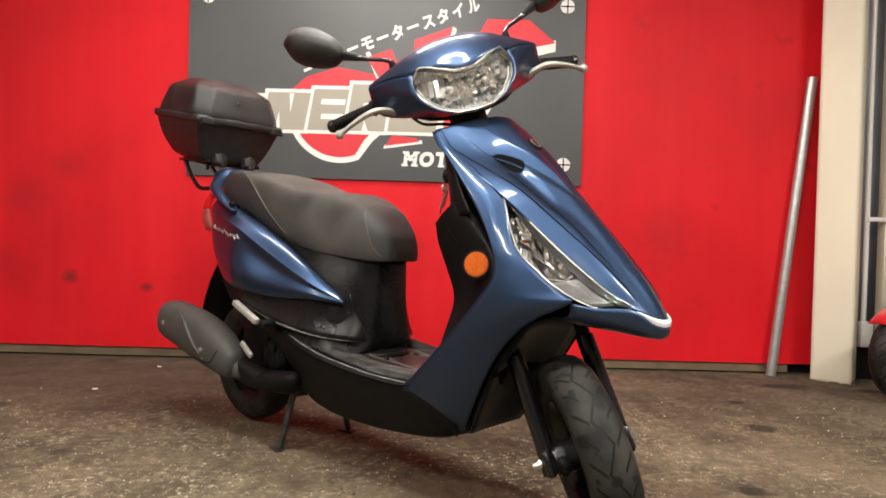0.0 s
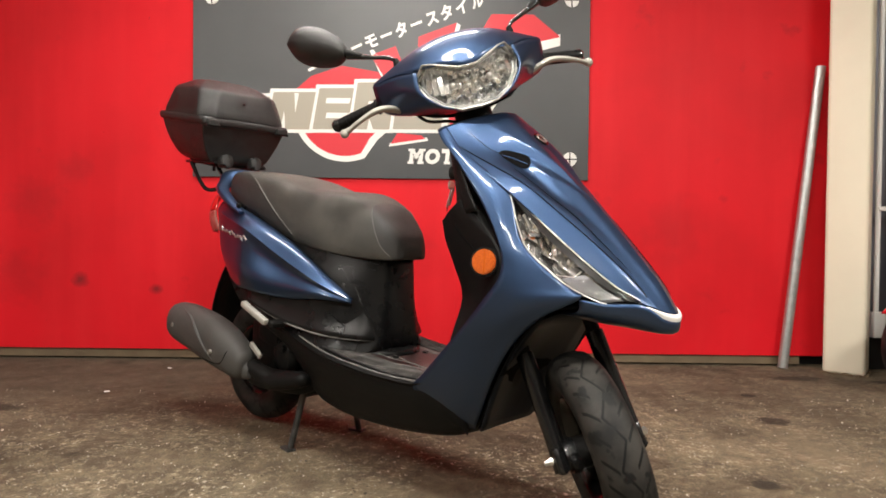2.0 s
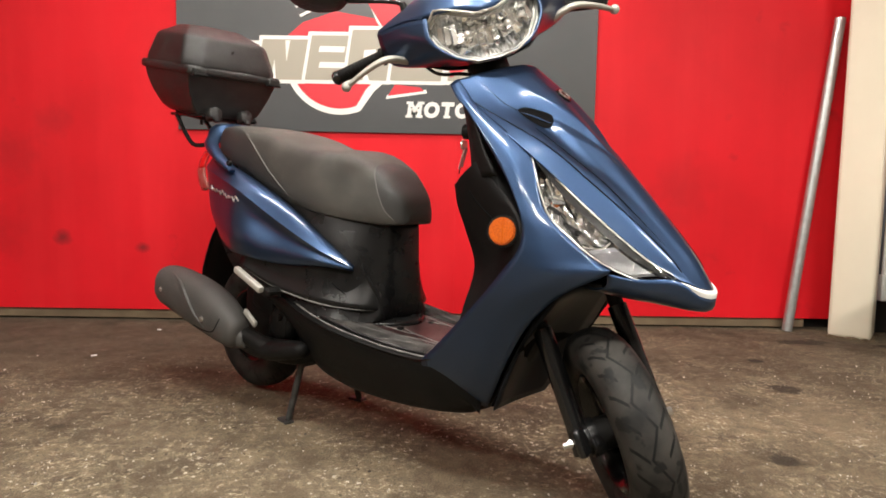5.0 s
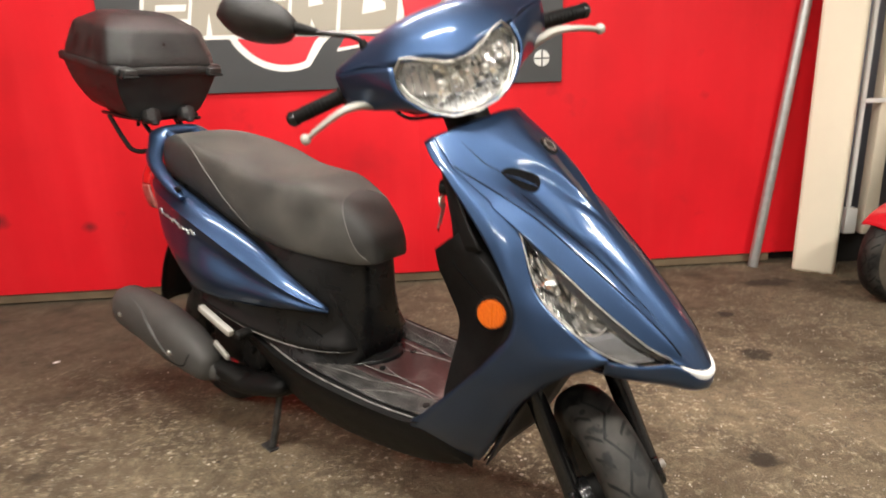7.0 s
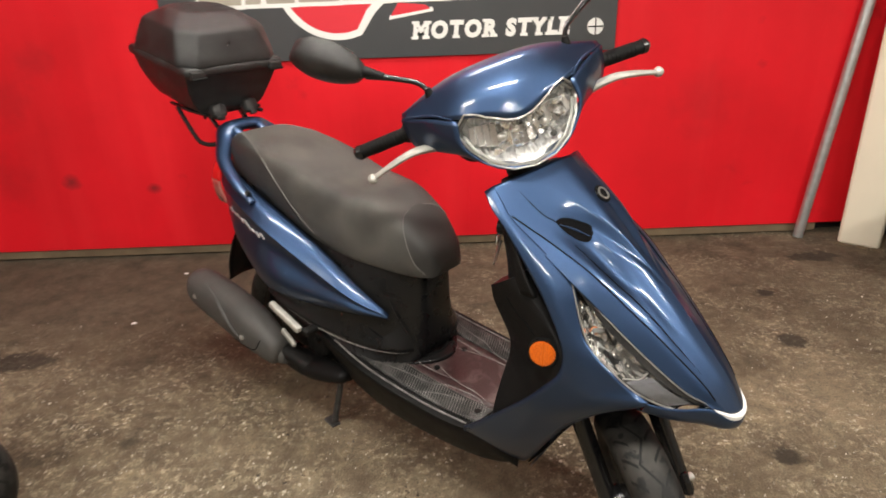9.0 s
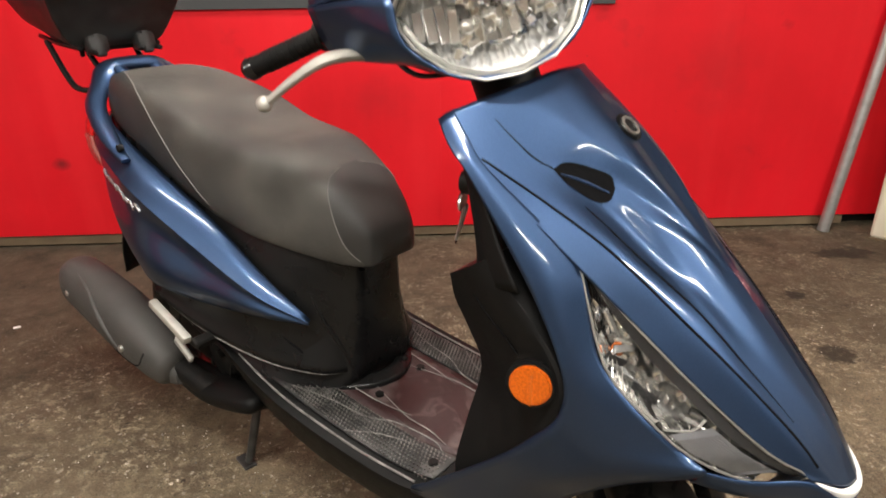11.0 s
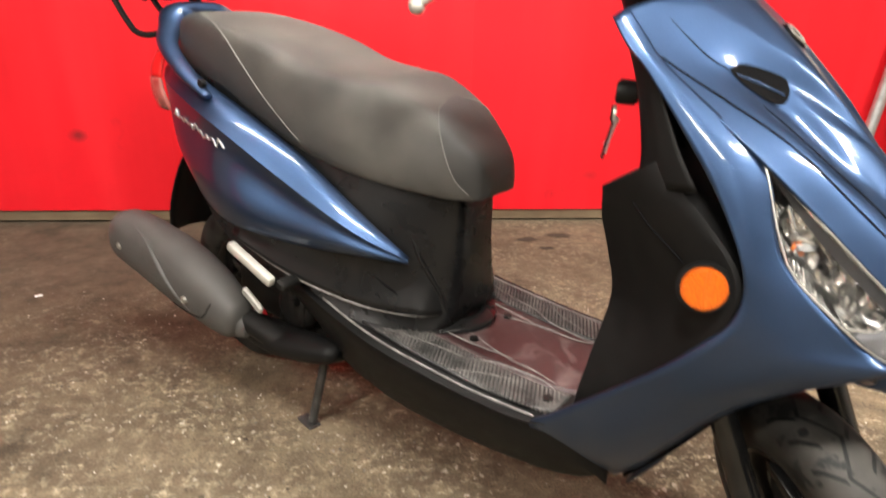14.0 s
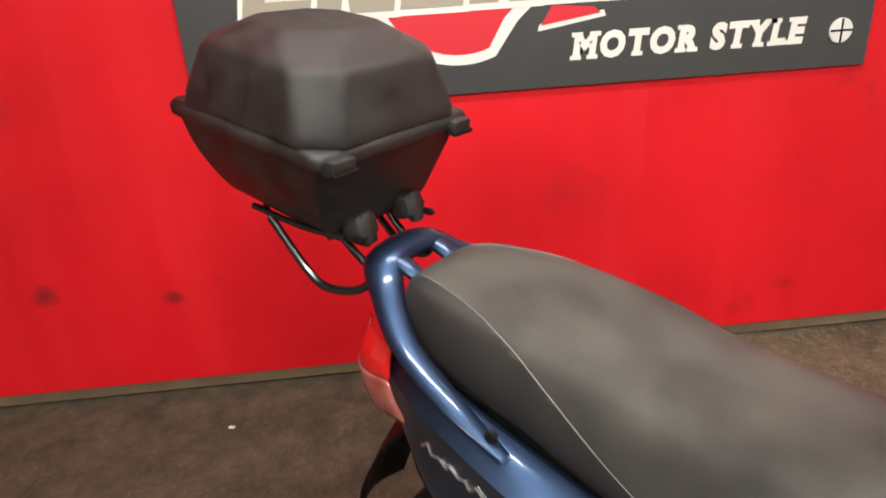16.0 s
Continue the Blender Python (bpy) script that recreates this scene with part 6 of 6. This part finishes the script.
fw = wheel(HUB, 0.2155, "front_wheel")
part("brake_disc", lathe([(0.088, 0.047), (0.088, 0.051), (0.055, 0.051), (0.055, 0.047)], 40), SILVER, fw, "steel brake disc", 40)
part("axle_bolt", disc(0.0095, 0.014, (0, -0.107, 0), "Y", 6, 0.002, disc(0.006, 0.028, (0, -0.111, 0), "Y", 14, 0.001)), SILVER, fw, "bright axle bolt")
part("axle_nut", disc(0.010, 0.014, (0, 0.109, 0), "Y", 6, 0.002), SILVER, fw, "bright axle nut")
part("speed_drive", disc(0.040, 0.030, (0, -0.062, 0), "Y", 24, 0.006, disc(0.012, 0.05, (0.045, -0.062, 0.01), "X", 14, 0.003)), GLOSSBLACK, fw, "black speedometer drive")
axis = Vector((-math.sin(RAKE), 0, math.cos(RAKE)))
for s in (-1, 1):
    b0 = Vector((0.008, 0.006 + s * 0.086, 0.180))
    leg = st("fork_leg", tube([b0, b0 + axis * 0.06, b0 + axis * 0.27], [0.024, 0.021, 0.021], 2, 18, smooth=False), GLOSSBLACK, "glossy black fork leg")
    st("fork_tube", tube([b0 + axis * 0.26, b0 + axis * 0.42], 0.016, 2, 16, smooth=False), DULL, "", leg)
    st("axle_lug", box((0.046, 0.022, 0.06), (0.002, 0.006 + s * 0.092, 0.203), (0, -25, 0), 0.008, 2), GLOSSBLACK, "", leg)
st("fork_bridge", box((0.05, 0.21, 0.035), Vector((0.006, 0.006, 0.18)) + axis * 0.40, (0, -25, 0), 0.01, 2), DULL, "black fork bridge")
st("brake_caliper", box((0.06, 0.04, 0.075), (-0.055, 0.062, 0.255), (0, -25, 0), 0.012, 2), DULL, "dark brake caliper")

# rear wheel, engine, exhaust, stand
wheel(pose(-1.335, 0.0, 0.222), 0.212, "rear_wheel")
eng = sp("engine", loft([[(x, py + cy, pz + cz) for py, pz in rounded(w, h, 0.4)] for x, w, h, cy, cz in ((-0.80, 0.07, 0.05, 0, 0.29), (-0.88, 0.10, 0.075, 0.01, 0.29), (-1.02, 0.115, 0.085, 0.03, 0.30), (-1.15, 0.10, 0.08, 0.06, 0.28), (-1.30, 0.05, 0.09, 0.115, 0.24), (-1.40, 0.035, 0.07, 0.115, 0.23))], 4, 3), DULL, "sooty black engine and drive case", None, 40)
sp("engine_cover", box((0.19, 0.19, 0.13), (-1.075, -0.045, 0.365), (0, 14, 0), 0.02, 2), DULL, "", eng)
for k in range(5):
    sp("cooling_fin", box((0.006, 0.09, 0.10), (-0.98 - 0.018 * k, -0.105, 0.305), (0, 10, 0), 0.002, 1), DULL, "", eng)
sp("crankcase_side", box((0.25, 0.05, 0.15), (-1.115, -0.098, 0.300), (0, 6, 0), 0.018, 2), DULL, "", eng)
sp("fan_cover", lathe([(0.0, -0.030), (0.030, -0.030), (0.048, -0.022), (0.056, -0.006), (0.056, 0.0)], 28, (0, 0, 0), None, False), DULL, "round black fan cover", eng, 40).matrix_local = pose(-1.020, -0.122, 0.292)
for k in range(3):
    sp("case_bolt", disc(0.006, 0.010, (-1.020 + 0.062 * math.cos(0.6 + 2.1 * k), -0.126, 0.292 + 0.062 * math.sin(0.6 + 2.1 * k)), "Y", 8, 0.001), SILVER, "", eng)
sp("swing_bolt", disc(0.011, 0.03, (-1.00, -0.150, 0.315), "Y", 6, 0.002), DULL, "", eng)
MUFP = [(-1.128, 0.026, 0.028, 0.252), (-1.146, 0.040, 0.050, 0.258), (-1.215, 0.054, 0.068, 0.286), (-1.320, 0.060, 0.078, 0.316), (-1.450, 0.058, 0.076, 0.342), (-1.545, 0.055, 0.071, 0.356), (-1.580, 0.049, 0.063, 0.361), (-1.594, 0.042, 0.054, 0.362)]
rings = []
for x, w, h, z in MUFP:
    rings.append([(x * 0.98 - 0.009 + 0.25 * pz, -0.213 + py, z + pz) for py, pz in rounded(w * 0.92, h * 0.90, 0.52)])
muf = sp("silencer", loft(rings, 5, 3), MUFF, "matt grey-black silencer with ribbed heat cover", None, 50)
sp("heat_cover_rib", tube(snap(muf, spline([(-1.470, -0.240, 0.408), (-1.390, -0.262, 0.392), (-1.330, -0.272, 0.350), (-1.278, -0.272, 0.300), (-1.232, -0.268, 0.262)], 3), -0.001), [0.001, 0.006, 0.008, 0.006, 0.002], 2, 8), MUFF, "", muf, 60)
sp("heat_cover_gap", tube(snap(muf, spline([(-1.300, -0.268, 0.258), (-1.240, -0.268, 0.252), (-1.185, -0.262, 0.262), (-1.158, -0.250, 0.300)], 3), 0.0), 0.0018, 2, 6), SEAM, "", muf)
for x, z in ((-1.237, 0.291), (-1.500, 0.352)):
    sp("cover_bolt", disc(0.0085, 0.010, (x, -0.270 if x > -1.3 else -0.266, z), "Y", 12, 0.002), SILVER, "small bright bolt", muf)
sp("exhaust_pipe", tube([(-1.12, -0.195, 0.252), (-1.02, -0.175, 0.222), (-0.93, -0.135, 0.212), (-0.86, -0.085, 0.235)], [0.024, 0.030, 0.028, 0.018], 5, 14), DULL, "black exhaust pipe", muf)
sp("silencer_neck", loft([[(x, -0.200 + py, z + pz) for py, pz in rounded(w, h, 0.5)] for x, w, h, z in ((-1.175, 0.026, 0.034, 0.256), (-1.150, 0.030, 0.038, 0.250), (-1.118, 0.026, 0.030, 0.242), (-1.100, 0.018, 0.018, 0.236))], 3, 3), MUFF, "bare grey neck of the silencer", muf, 50)
sp("silencer_stay", box((0.070, 0.012, 0.020), (-1.098, -0.190, 0.304), (0, 32, 0), 0.004, 1), PALE, "bare alloy stay", muf)
sp("exhaust_chamber", loft([[(x, -0.165 + py, z + pz) for py, pz in rounded(w, h, 0.55)] for x, w, h, z in ((-1.190, 0.014, 0.012, 0.224), (-1.165, 0.028, 0.022, 0.221), (-1.100, 0.038, 0.028, 0.217), (-1.020, 0.041, 0.029, 0.218), (-0.950, 0.037, 0.027, 0.228), (-0.880, 0.026, 0.021, 0.240), (-0.862, 0.012, 0.010, 0.243))], 4, 3), BLACK, "matt black exhaust chamber", muf, 60)
peg = sp("passenger_footrest", box((0.134, 0.019, 0.019), (-1.010, -0.250, 0.434), (0, 21, 0), 0.005, 2), PALE, "folded bare alloy passenger footrest")
sp("footrest_pivot", box((0.024, 0.050, 0.020), (-0.932, -0.222, 0.406), (0, 22, 0), 0.004, 1), DULL, "", peg)
sp("rear_mudguard", sheet([[(-1.40, -0.085, 0.62), (-1.44, 0, 0.64), (-1.40, 0.085, 0.62)], [(-1.50, -0.085, 0.52), (-1.53, 0, 0.53), (-1.50, 0.085, 0.52)], [(-1.575, -0.080, 0.40), (-1.60, 0, 0.40), (-1.575, 0.080, 0.40)], [(-1.61, -0.07, 0.31), (-1.63, 0, 0.31), (-1.61, 0.07, 0.31)]], 4, 4), BLACK, "black rear mudguard", None, 50, 0.005)
sp("inner_mudguard", sheet([[(-1.10, -0.09, 0.44), (-1.10, 0, 0.46), (-1.10, 0.09, 0.44)], [(-1.25, -0.095, 0.49), (-1.25, 0, 0.51), (-1.25, 0.095, 0.49)], [(-1.42, -0.09, 0.58), (-1.42, 0, 0.60), (-1.42, 0.09, 0.58)]], 4, 4), SEAM, "black liner over the rear wheel", None, 50, 0.004)
sp("rear_shock", tube([(-1.32, 0.105, 0.27), (-1.26, 0.10, 0.56)], 0.022, 2, 14, smooth=False), DULL, "black rear shock absorber")
stand = sp("centre_stand", tube([(-0.975, -0.085, 0.215), (-0.980, -0.110, 0.11), (-0.985, -0.138, 0.008)], 0.0105, 4, 12), STANDGREY, "black tubular centre stand resting on the floor")
sp("stand_leg", tube([(-0.975, 0.085, 0.215), (-0.980, 0.110, 0.11), (-0.985, 0.138, 0.008)], 0.0105, 4, 12), STANDGREY, "", stand)
sp("stand_bridge", tube([(-0.978, -0.094, 0.168), (-0.978, 0.094, 0.168)], 0.010, 1, 12, smooth=False), STANDGREY, "", stand)
for s in (-1, 1):
    sp("stand_foot", box((0.055, 0.030, 0.008), (-0.995, s * 0.140, 0.0042), (0, 0, s * 10), 0.002, 1), STANDGREY, "", stand)
sp("stand_pivot", box((0.08, 0.22, 0.05), (-0.960, 0, 0.225), (0, 0, 0), 0.01, 1), DULL, "", stand)
sp("stand_spring", tube([(-0.960, -0.060, 0.215), (-0.900, -0.066, 0.190), (-0.850, -0.070, 0.196)], 0.006, 3, 8), DULL, "", stand)

# ---- top box on the carrier: a thing of its own, tipped a little ----
BOXM = SCOOTER @ pose(-1.672, 0.004, 0.952, 0, 10.5, 0)
topbox = thing("top_box", "black grained plastic top box on the scooter's carrier", "top box", BOXM)


def box_ring(z, hx, hy, cx=0.0, r=0.30, dip=0.0):
    return [(px, py, z + dip * px) for px, py in rounded(hx, hy, r, (cx, 0))]


part("tub", loft([box_ring(0.0, 0.105, 0.098, 0.02, 0.2), box_ring(0.020, 0.122, 0.122, 0.012, 0.2), box_ring(0.08, 0.144, 0.152, 0, 0.2), box_ring(0.138, 0.160, 0.168, 0, 0.2), box_ring(0.146, 0.160, 0.168, 0, 0.2)], 3, 3), BOXPLAST, topbox, "dark tub of the box", 40)
part("seam_flange", loft([box_ring(0.138, 0.169, 0.172, 0, 0.22), box_ring(0.142, 0.175, 0.177, 0, 0.22), box_ring(0.158, 0.176, 0.178, 0, 0.22), box_ring(0.166, 0.170, 0.172, 0, 0.22)], 2, 3), BOXPLAST, topbox, "ledge between tub and lid", 40)
def facets(rings, bevel):
    """A hard-edged body through rings of points, its edges softly rounded."""
    own = bmesh.new()
    vs = [[own.verts.new(p) for p in r] for r in rings]
    for a, b in zip(vs, vs[1:]):
        for k in range(len(a)):
            own.faces.new((a[k], a[(k + 1) % len(a)], b[(k + 1) % len(a)], b[k]))
    own.faces.new(vs[0])
    own.faces.new(vs[-1])
    bmesh.ops.bevel(own, geom=own.edges[:], offset=bevel, segments=3, affect="EDGES", profile=0.5)
    return own


part("lid", facets([box_ring(0.158, 0.176, 0.178, 0, 0.26), box_ring(0.184, 0.174, 0.176, 0, 0.26), box_ring(0.264, 0.149, 0.157, -0.006, 0.34), box_ring(0.302, 0.080, 0.096, -0.016, 0.5)], 0.011), BOXPLAST, topbox, "angular grained lid", 40)
for s in (-1, 1):
    hinge = part("front_catch", box((0.030, 0.046, 0.026), (0.177, s * 0.142, 0.146), (0, 0, 0), 0.005, 2), BOXPLAST, topbox, "moulded hinge block", 40)
    part("catch_pin", box((0.012, 0.050, 0.008), (0.190, s * 0.142, 0.138), (0, 0, 0), 0.002, 1), DULL, hinge)
    lug = part("base_catch", box((0.044, 0.050, 0.044), (0.146, s * 0.060, 0.010), (0, -25, 0), 0.012, 2), BOXPLAST, topbox, "moulded catch on the base plate", 40)
    part("catch_rib", box((0.020, 0.024, 0.054), (0.160, s * 0.060, 0.012), (0, -25, 0), 0.006, 2), BOXPLAST, lug)
    part("catch_arm", box((0.036, 0.012, 0.012), (0.172, s * 0.082, 0.000), (0, -10, 0), 0.004, 1), DULL, lug)
    part("lid_dent", tube([(0.162, s * 0.045, 0.180), (0.150, s * 0.040, 0.220), (0.118, s * 0.030, 0.262)], [0.002, 0.006, 0.002], 5, 8, flat=0.5), BOXPLAST, topbox, "", 60)
part("base_plate", loft([box_ring(-0.014, 0.088, 0.082, 0.02), box_ring(-0.010, 0.096, 0.090, 0.02), box_ring(-0.004, 0.100, 0.094, 0.02), box_ring(0.002, 0.096, 0.090, 0.02)], 2, 3), BLACK, topbox, "black mounting plate", 40)
for x in (0.09, -0.07):
    for s in (-1, 1):
        part("plate_bolt", disc(0.006, 0.022, (x, s * 0.072, -0.020), "Z", 10, 0.001), DULL, topbox)

# ---- neighbours and litter ----
def neighbour(name, label, m, r=0.215, guard=38):
    """The front end of a parked red scooter: wheel, mudguard, fork and apron."""
    ob = thing(name, label, "scooter", m, "parked red scooters")
    prof = [(r - 0.093, -0.036), (r - 0.075, -0.047), (r - 0.050, -0.052), (r - 0.026, -0.049), (r - 0.009, -0.036), (r, 0.0)]
    prof += [(a, -b) for a, b in prof[-2::-1]]
    w = part("front_wheel", lathe(prof, 56), TYRE, ob, "black tyre on a dark rim", 60)
    w.location = (0, 0, r)
    for s in (-1, 1):
        part("tyre_wall", lathe([(r - 0.086, s * 0.0420), (r - 0.074, s * 0.0490), (r - 0.050, s * 0.0534), (r - 0.030, s * 0.0512), (r - 0.030, s * 0.0480), (r - 0.086, s * 0.0390)], 48), DUSTYWALL, w, "dusty brown tyre wall", 60)
    part("rim", lathe([(r - 0.088, -0.036), (r - 0.108, -0.028), (r - 0.108, 0.028), (r - 0.088, 0.036)], 40), DULL, w, "", 50)
    part("hub", disc(r - 0.10, 0.05, (0, 0, 0), "Y", 28, 0.01, disc(0.035, 0.11, (0, 0, 0), "Y", 20, 0.006)), DULL, w)
    rows = []
    for k in range(7):
        a = radians(guard + 19 * k)
        rows.append([((r + 0.018) * math.cos(a), y, r + (r + 0.018) * math.sin(a) - 0.10 * abs(y)) for y in (-0.062, -0.04, 0, 0.04, 0.062)])
    part("front_mudguard", sheet(rows, 3, 3), REDPAINT2, ob, "glossy red front mudguard", 60, 0.003)
    for s in (-1, 1):
        part("fork_leg", tube([(0, s * 0.078, r), (-0.15, s * 0.078, r + 0.34)], 0.018, 2, 12, smooth=False), DULL, ob)
    apron = [[(-0.02, y, 0.52), (-0.10, y * 1.5, 0.66), (-0.20, y * 1.7, 0.82), (-0.28, y * 1.2, 0.95)] for y in (-0.12, -0.06, 0, 0.06, 0.12)]
    apron = [[(x - 1.2 * abs(y), y, z) for x, y, z in rr] for rr in apron]
    part("apron", sheet(apron, 3, 4), REDPAINT2, ob, "glossy red front apron", 60, 0.006)
    part("body", loft([[(x, py, z + pz) for py, pz in rounded(w2, h2, 0.4)] for x, w2, h2, z in ((-0.20, 0.10, 0.10, 0.42), (-0.5, 0.13, 0.06, 0.30), (-0.8, 0.14, 0.12, 0.42), (-1.1, 0.13, 0.16, 0.55), (-1.35, 0.08, 0.10, 0.62))], 4, 3), GLOSSBLACK, ob, "dark body", 50)
    bw = part("rear_wheel", lathe(prof, 48), TYRE, ob, "", 60)
    bw.location = (-1.2, 0, r)
    return ob


neighbour("parked_scooter", "red scooter parked beside the cream pillar, only its front seen", pose(2.645, 1.965, 0, 0, 0, 192))
neighbour("parked_scooter", "red scooter parked further along the floor, only its front wheel seen", pose(-0.850, 0.690, 0, 0, 0, 8), 0.215, 57)

crumb = part("paper_scrap", box((0.022, 0.012, 0.004), (-0.858, 1.873, 0.002), (0, 0, 30), 0.001, 1), WHITE, None, "", 30)
tagged(crumb, "tiny white paper scrap on the concrete floor", "scrap")
crumb = part("paper_scrap", box((0.020, 0.010, 0.004), (-0.80, 2.36, 0.002), (0, 0, -20), 0.001, 1), WHITE, None, "", 30)
tagged(crumb, "tiny white paper scrap near the red wall", "scrap")
grit = bmesh.new()
rnd = random.Random(11)
for k in range(5200):
    x, y = rnd.uniform(-1.7, 2.4), rnd.uniform(-0.2, 1.9)
    if rnd.random() > 0.35 + 0.65 * (noise.noise(Vector((x * 1.4, y * 1.4, 2.0))) > -0.05):
        continue
    r = rnd.uniform(0.0012, 0.0042) * (1.6 if rnd.random() < 0.06 else 1.0)
    m4 = Matrix.Translation((x, y, r * 0.35)) @ Euler((rnd.uniform(0, 6), rnd.uniform(0, 6), rnd.uniform(0, 6))).to_matrix().to_4x4() @ Matrix.Diagonal((r, r * rnd.uniform(0.5, 1), r * rnd.uniform(0.4, 0.8), 1))
    vs = [grit.verts.new(m4 @ Vector(p)) for p in ((1, 0, 0), (-0.5, 0.87, 0), (-0.5, -0.87, 0), (0, 0, 1.0), (0, 0, -1.0))]
    for a, b, c in ((0, 1, 3), (1, 2, 3), (2, 0, 3), (1, 0, 4), (2, 1, 4), (0, 2, 4)):
        grit.faces.new((vs[a], vs[b], vs[c]))
tagged(part("grit", grit, GRIT, None, "", 0), "loose pale and dark grit on the concrete", "grit", "", "stuff")
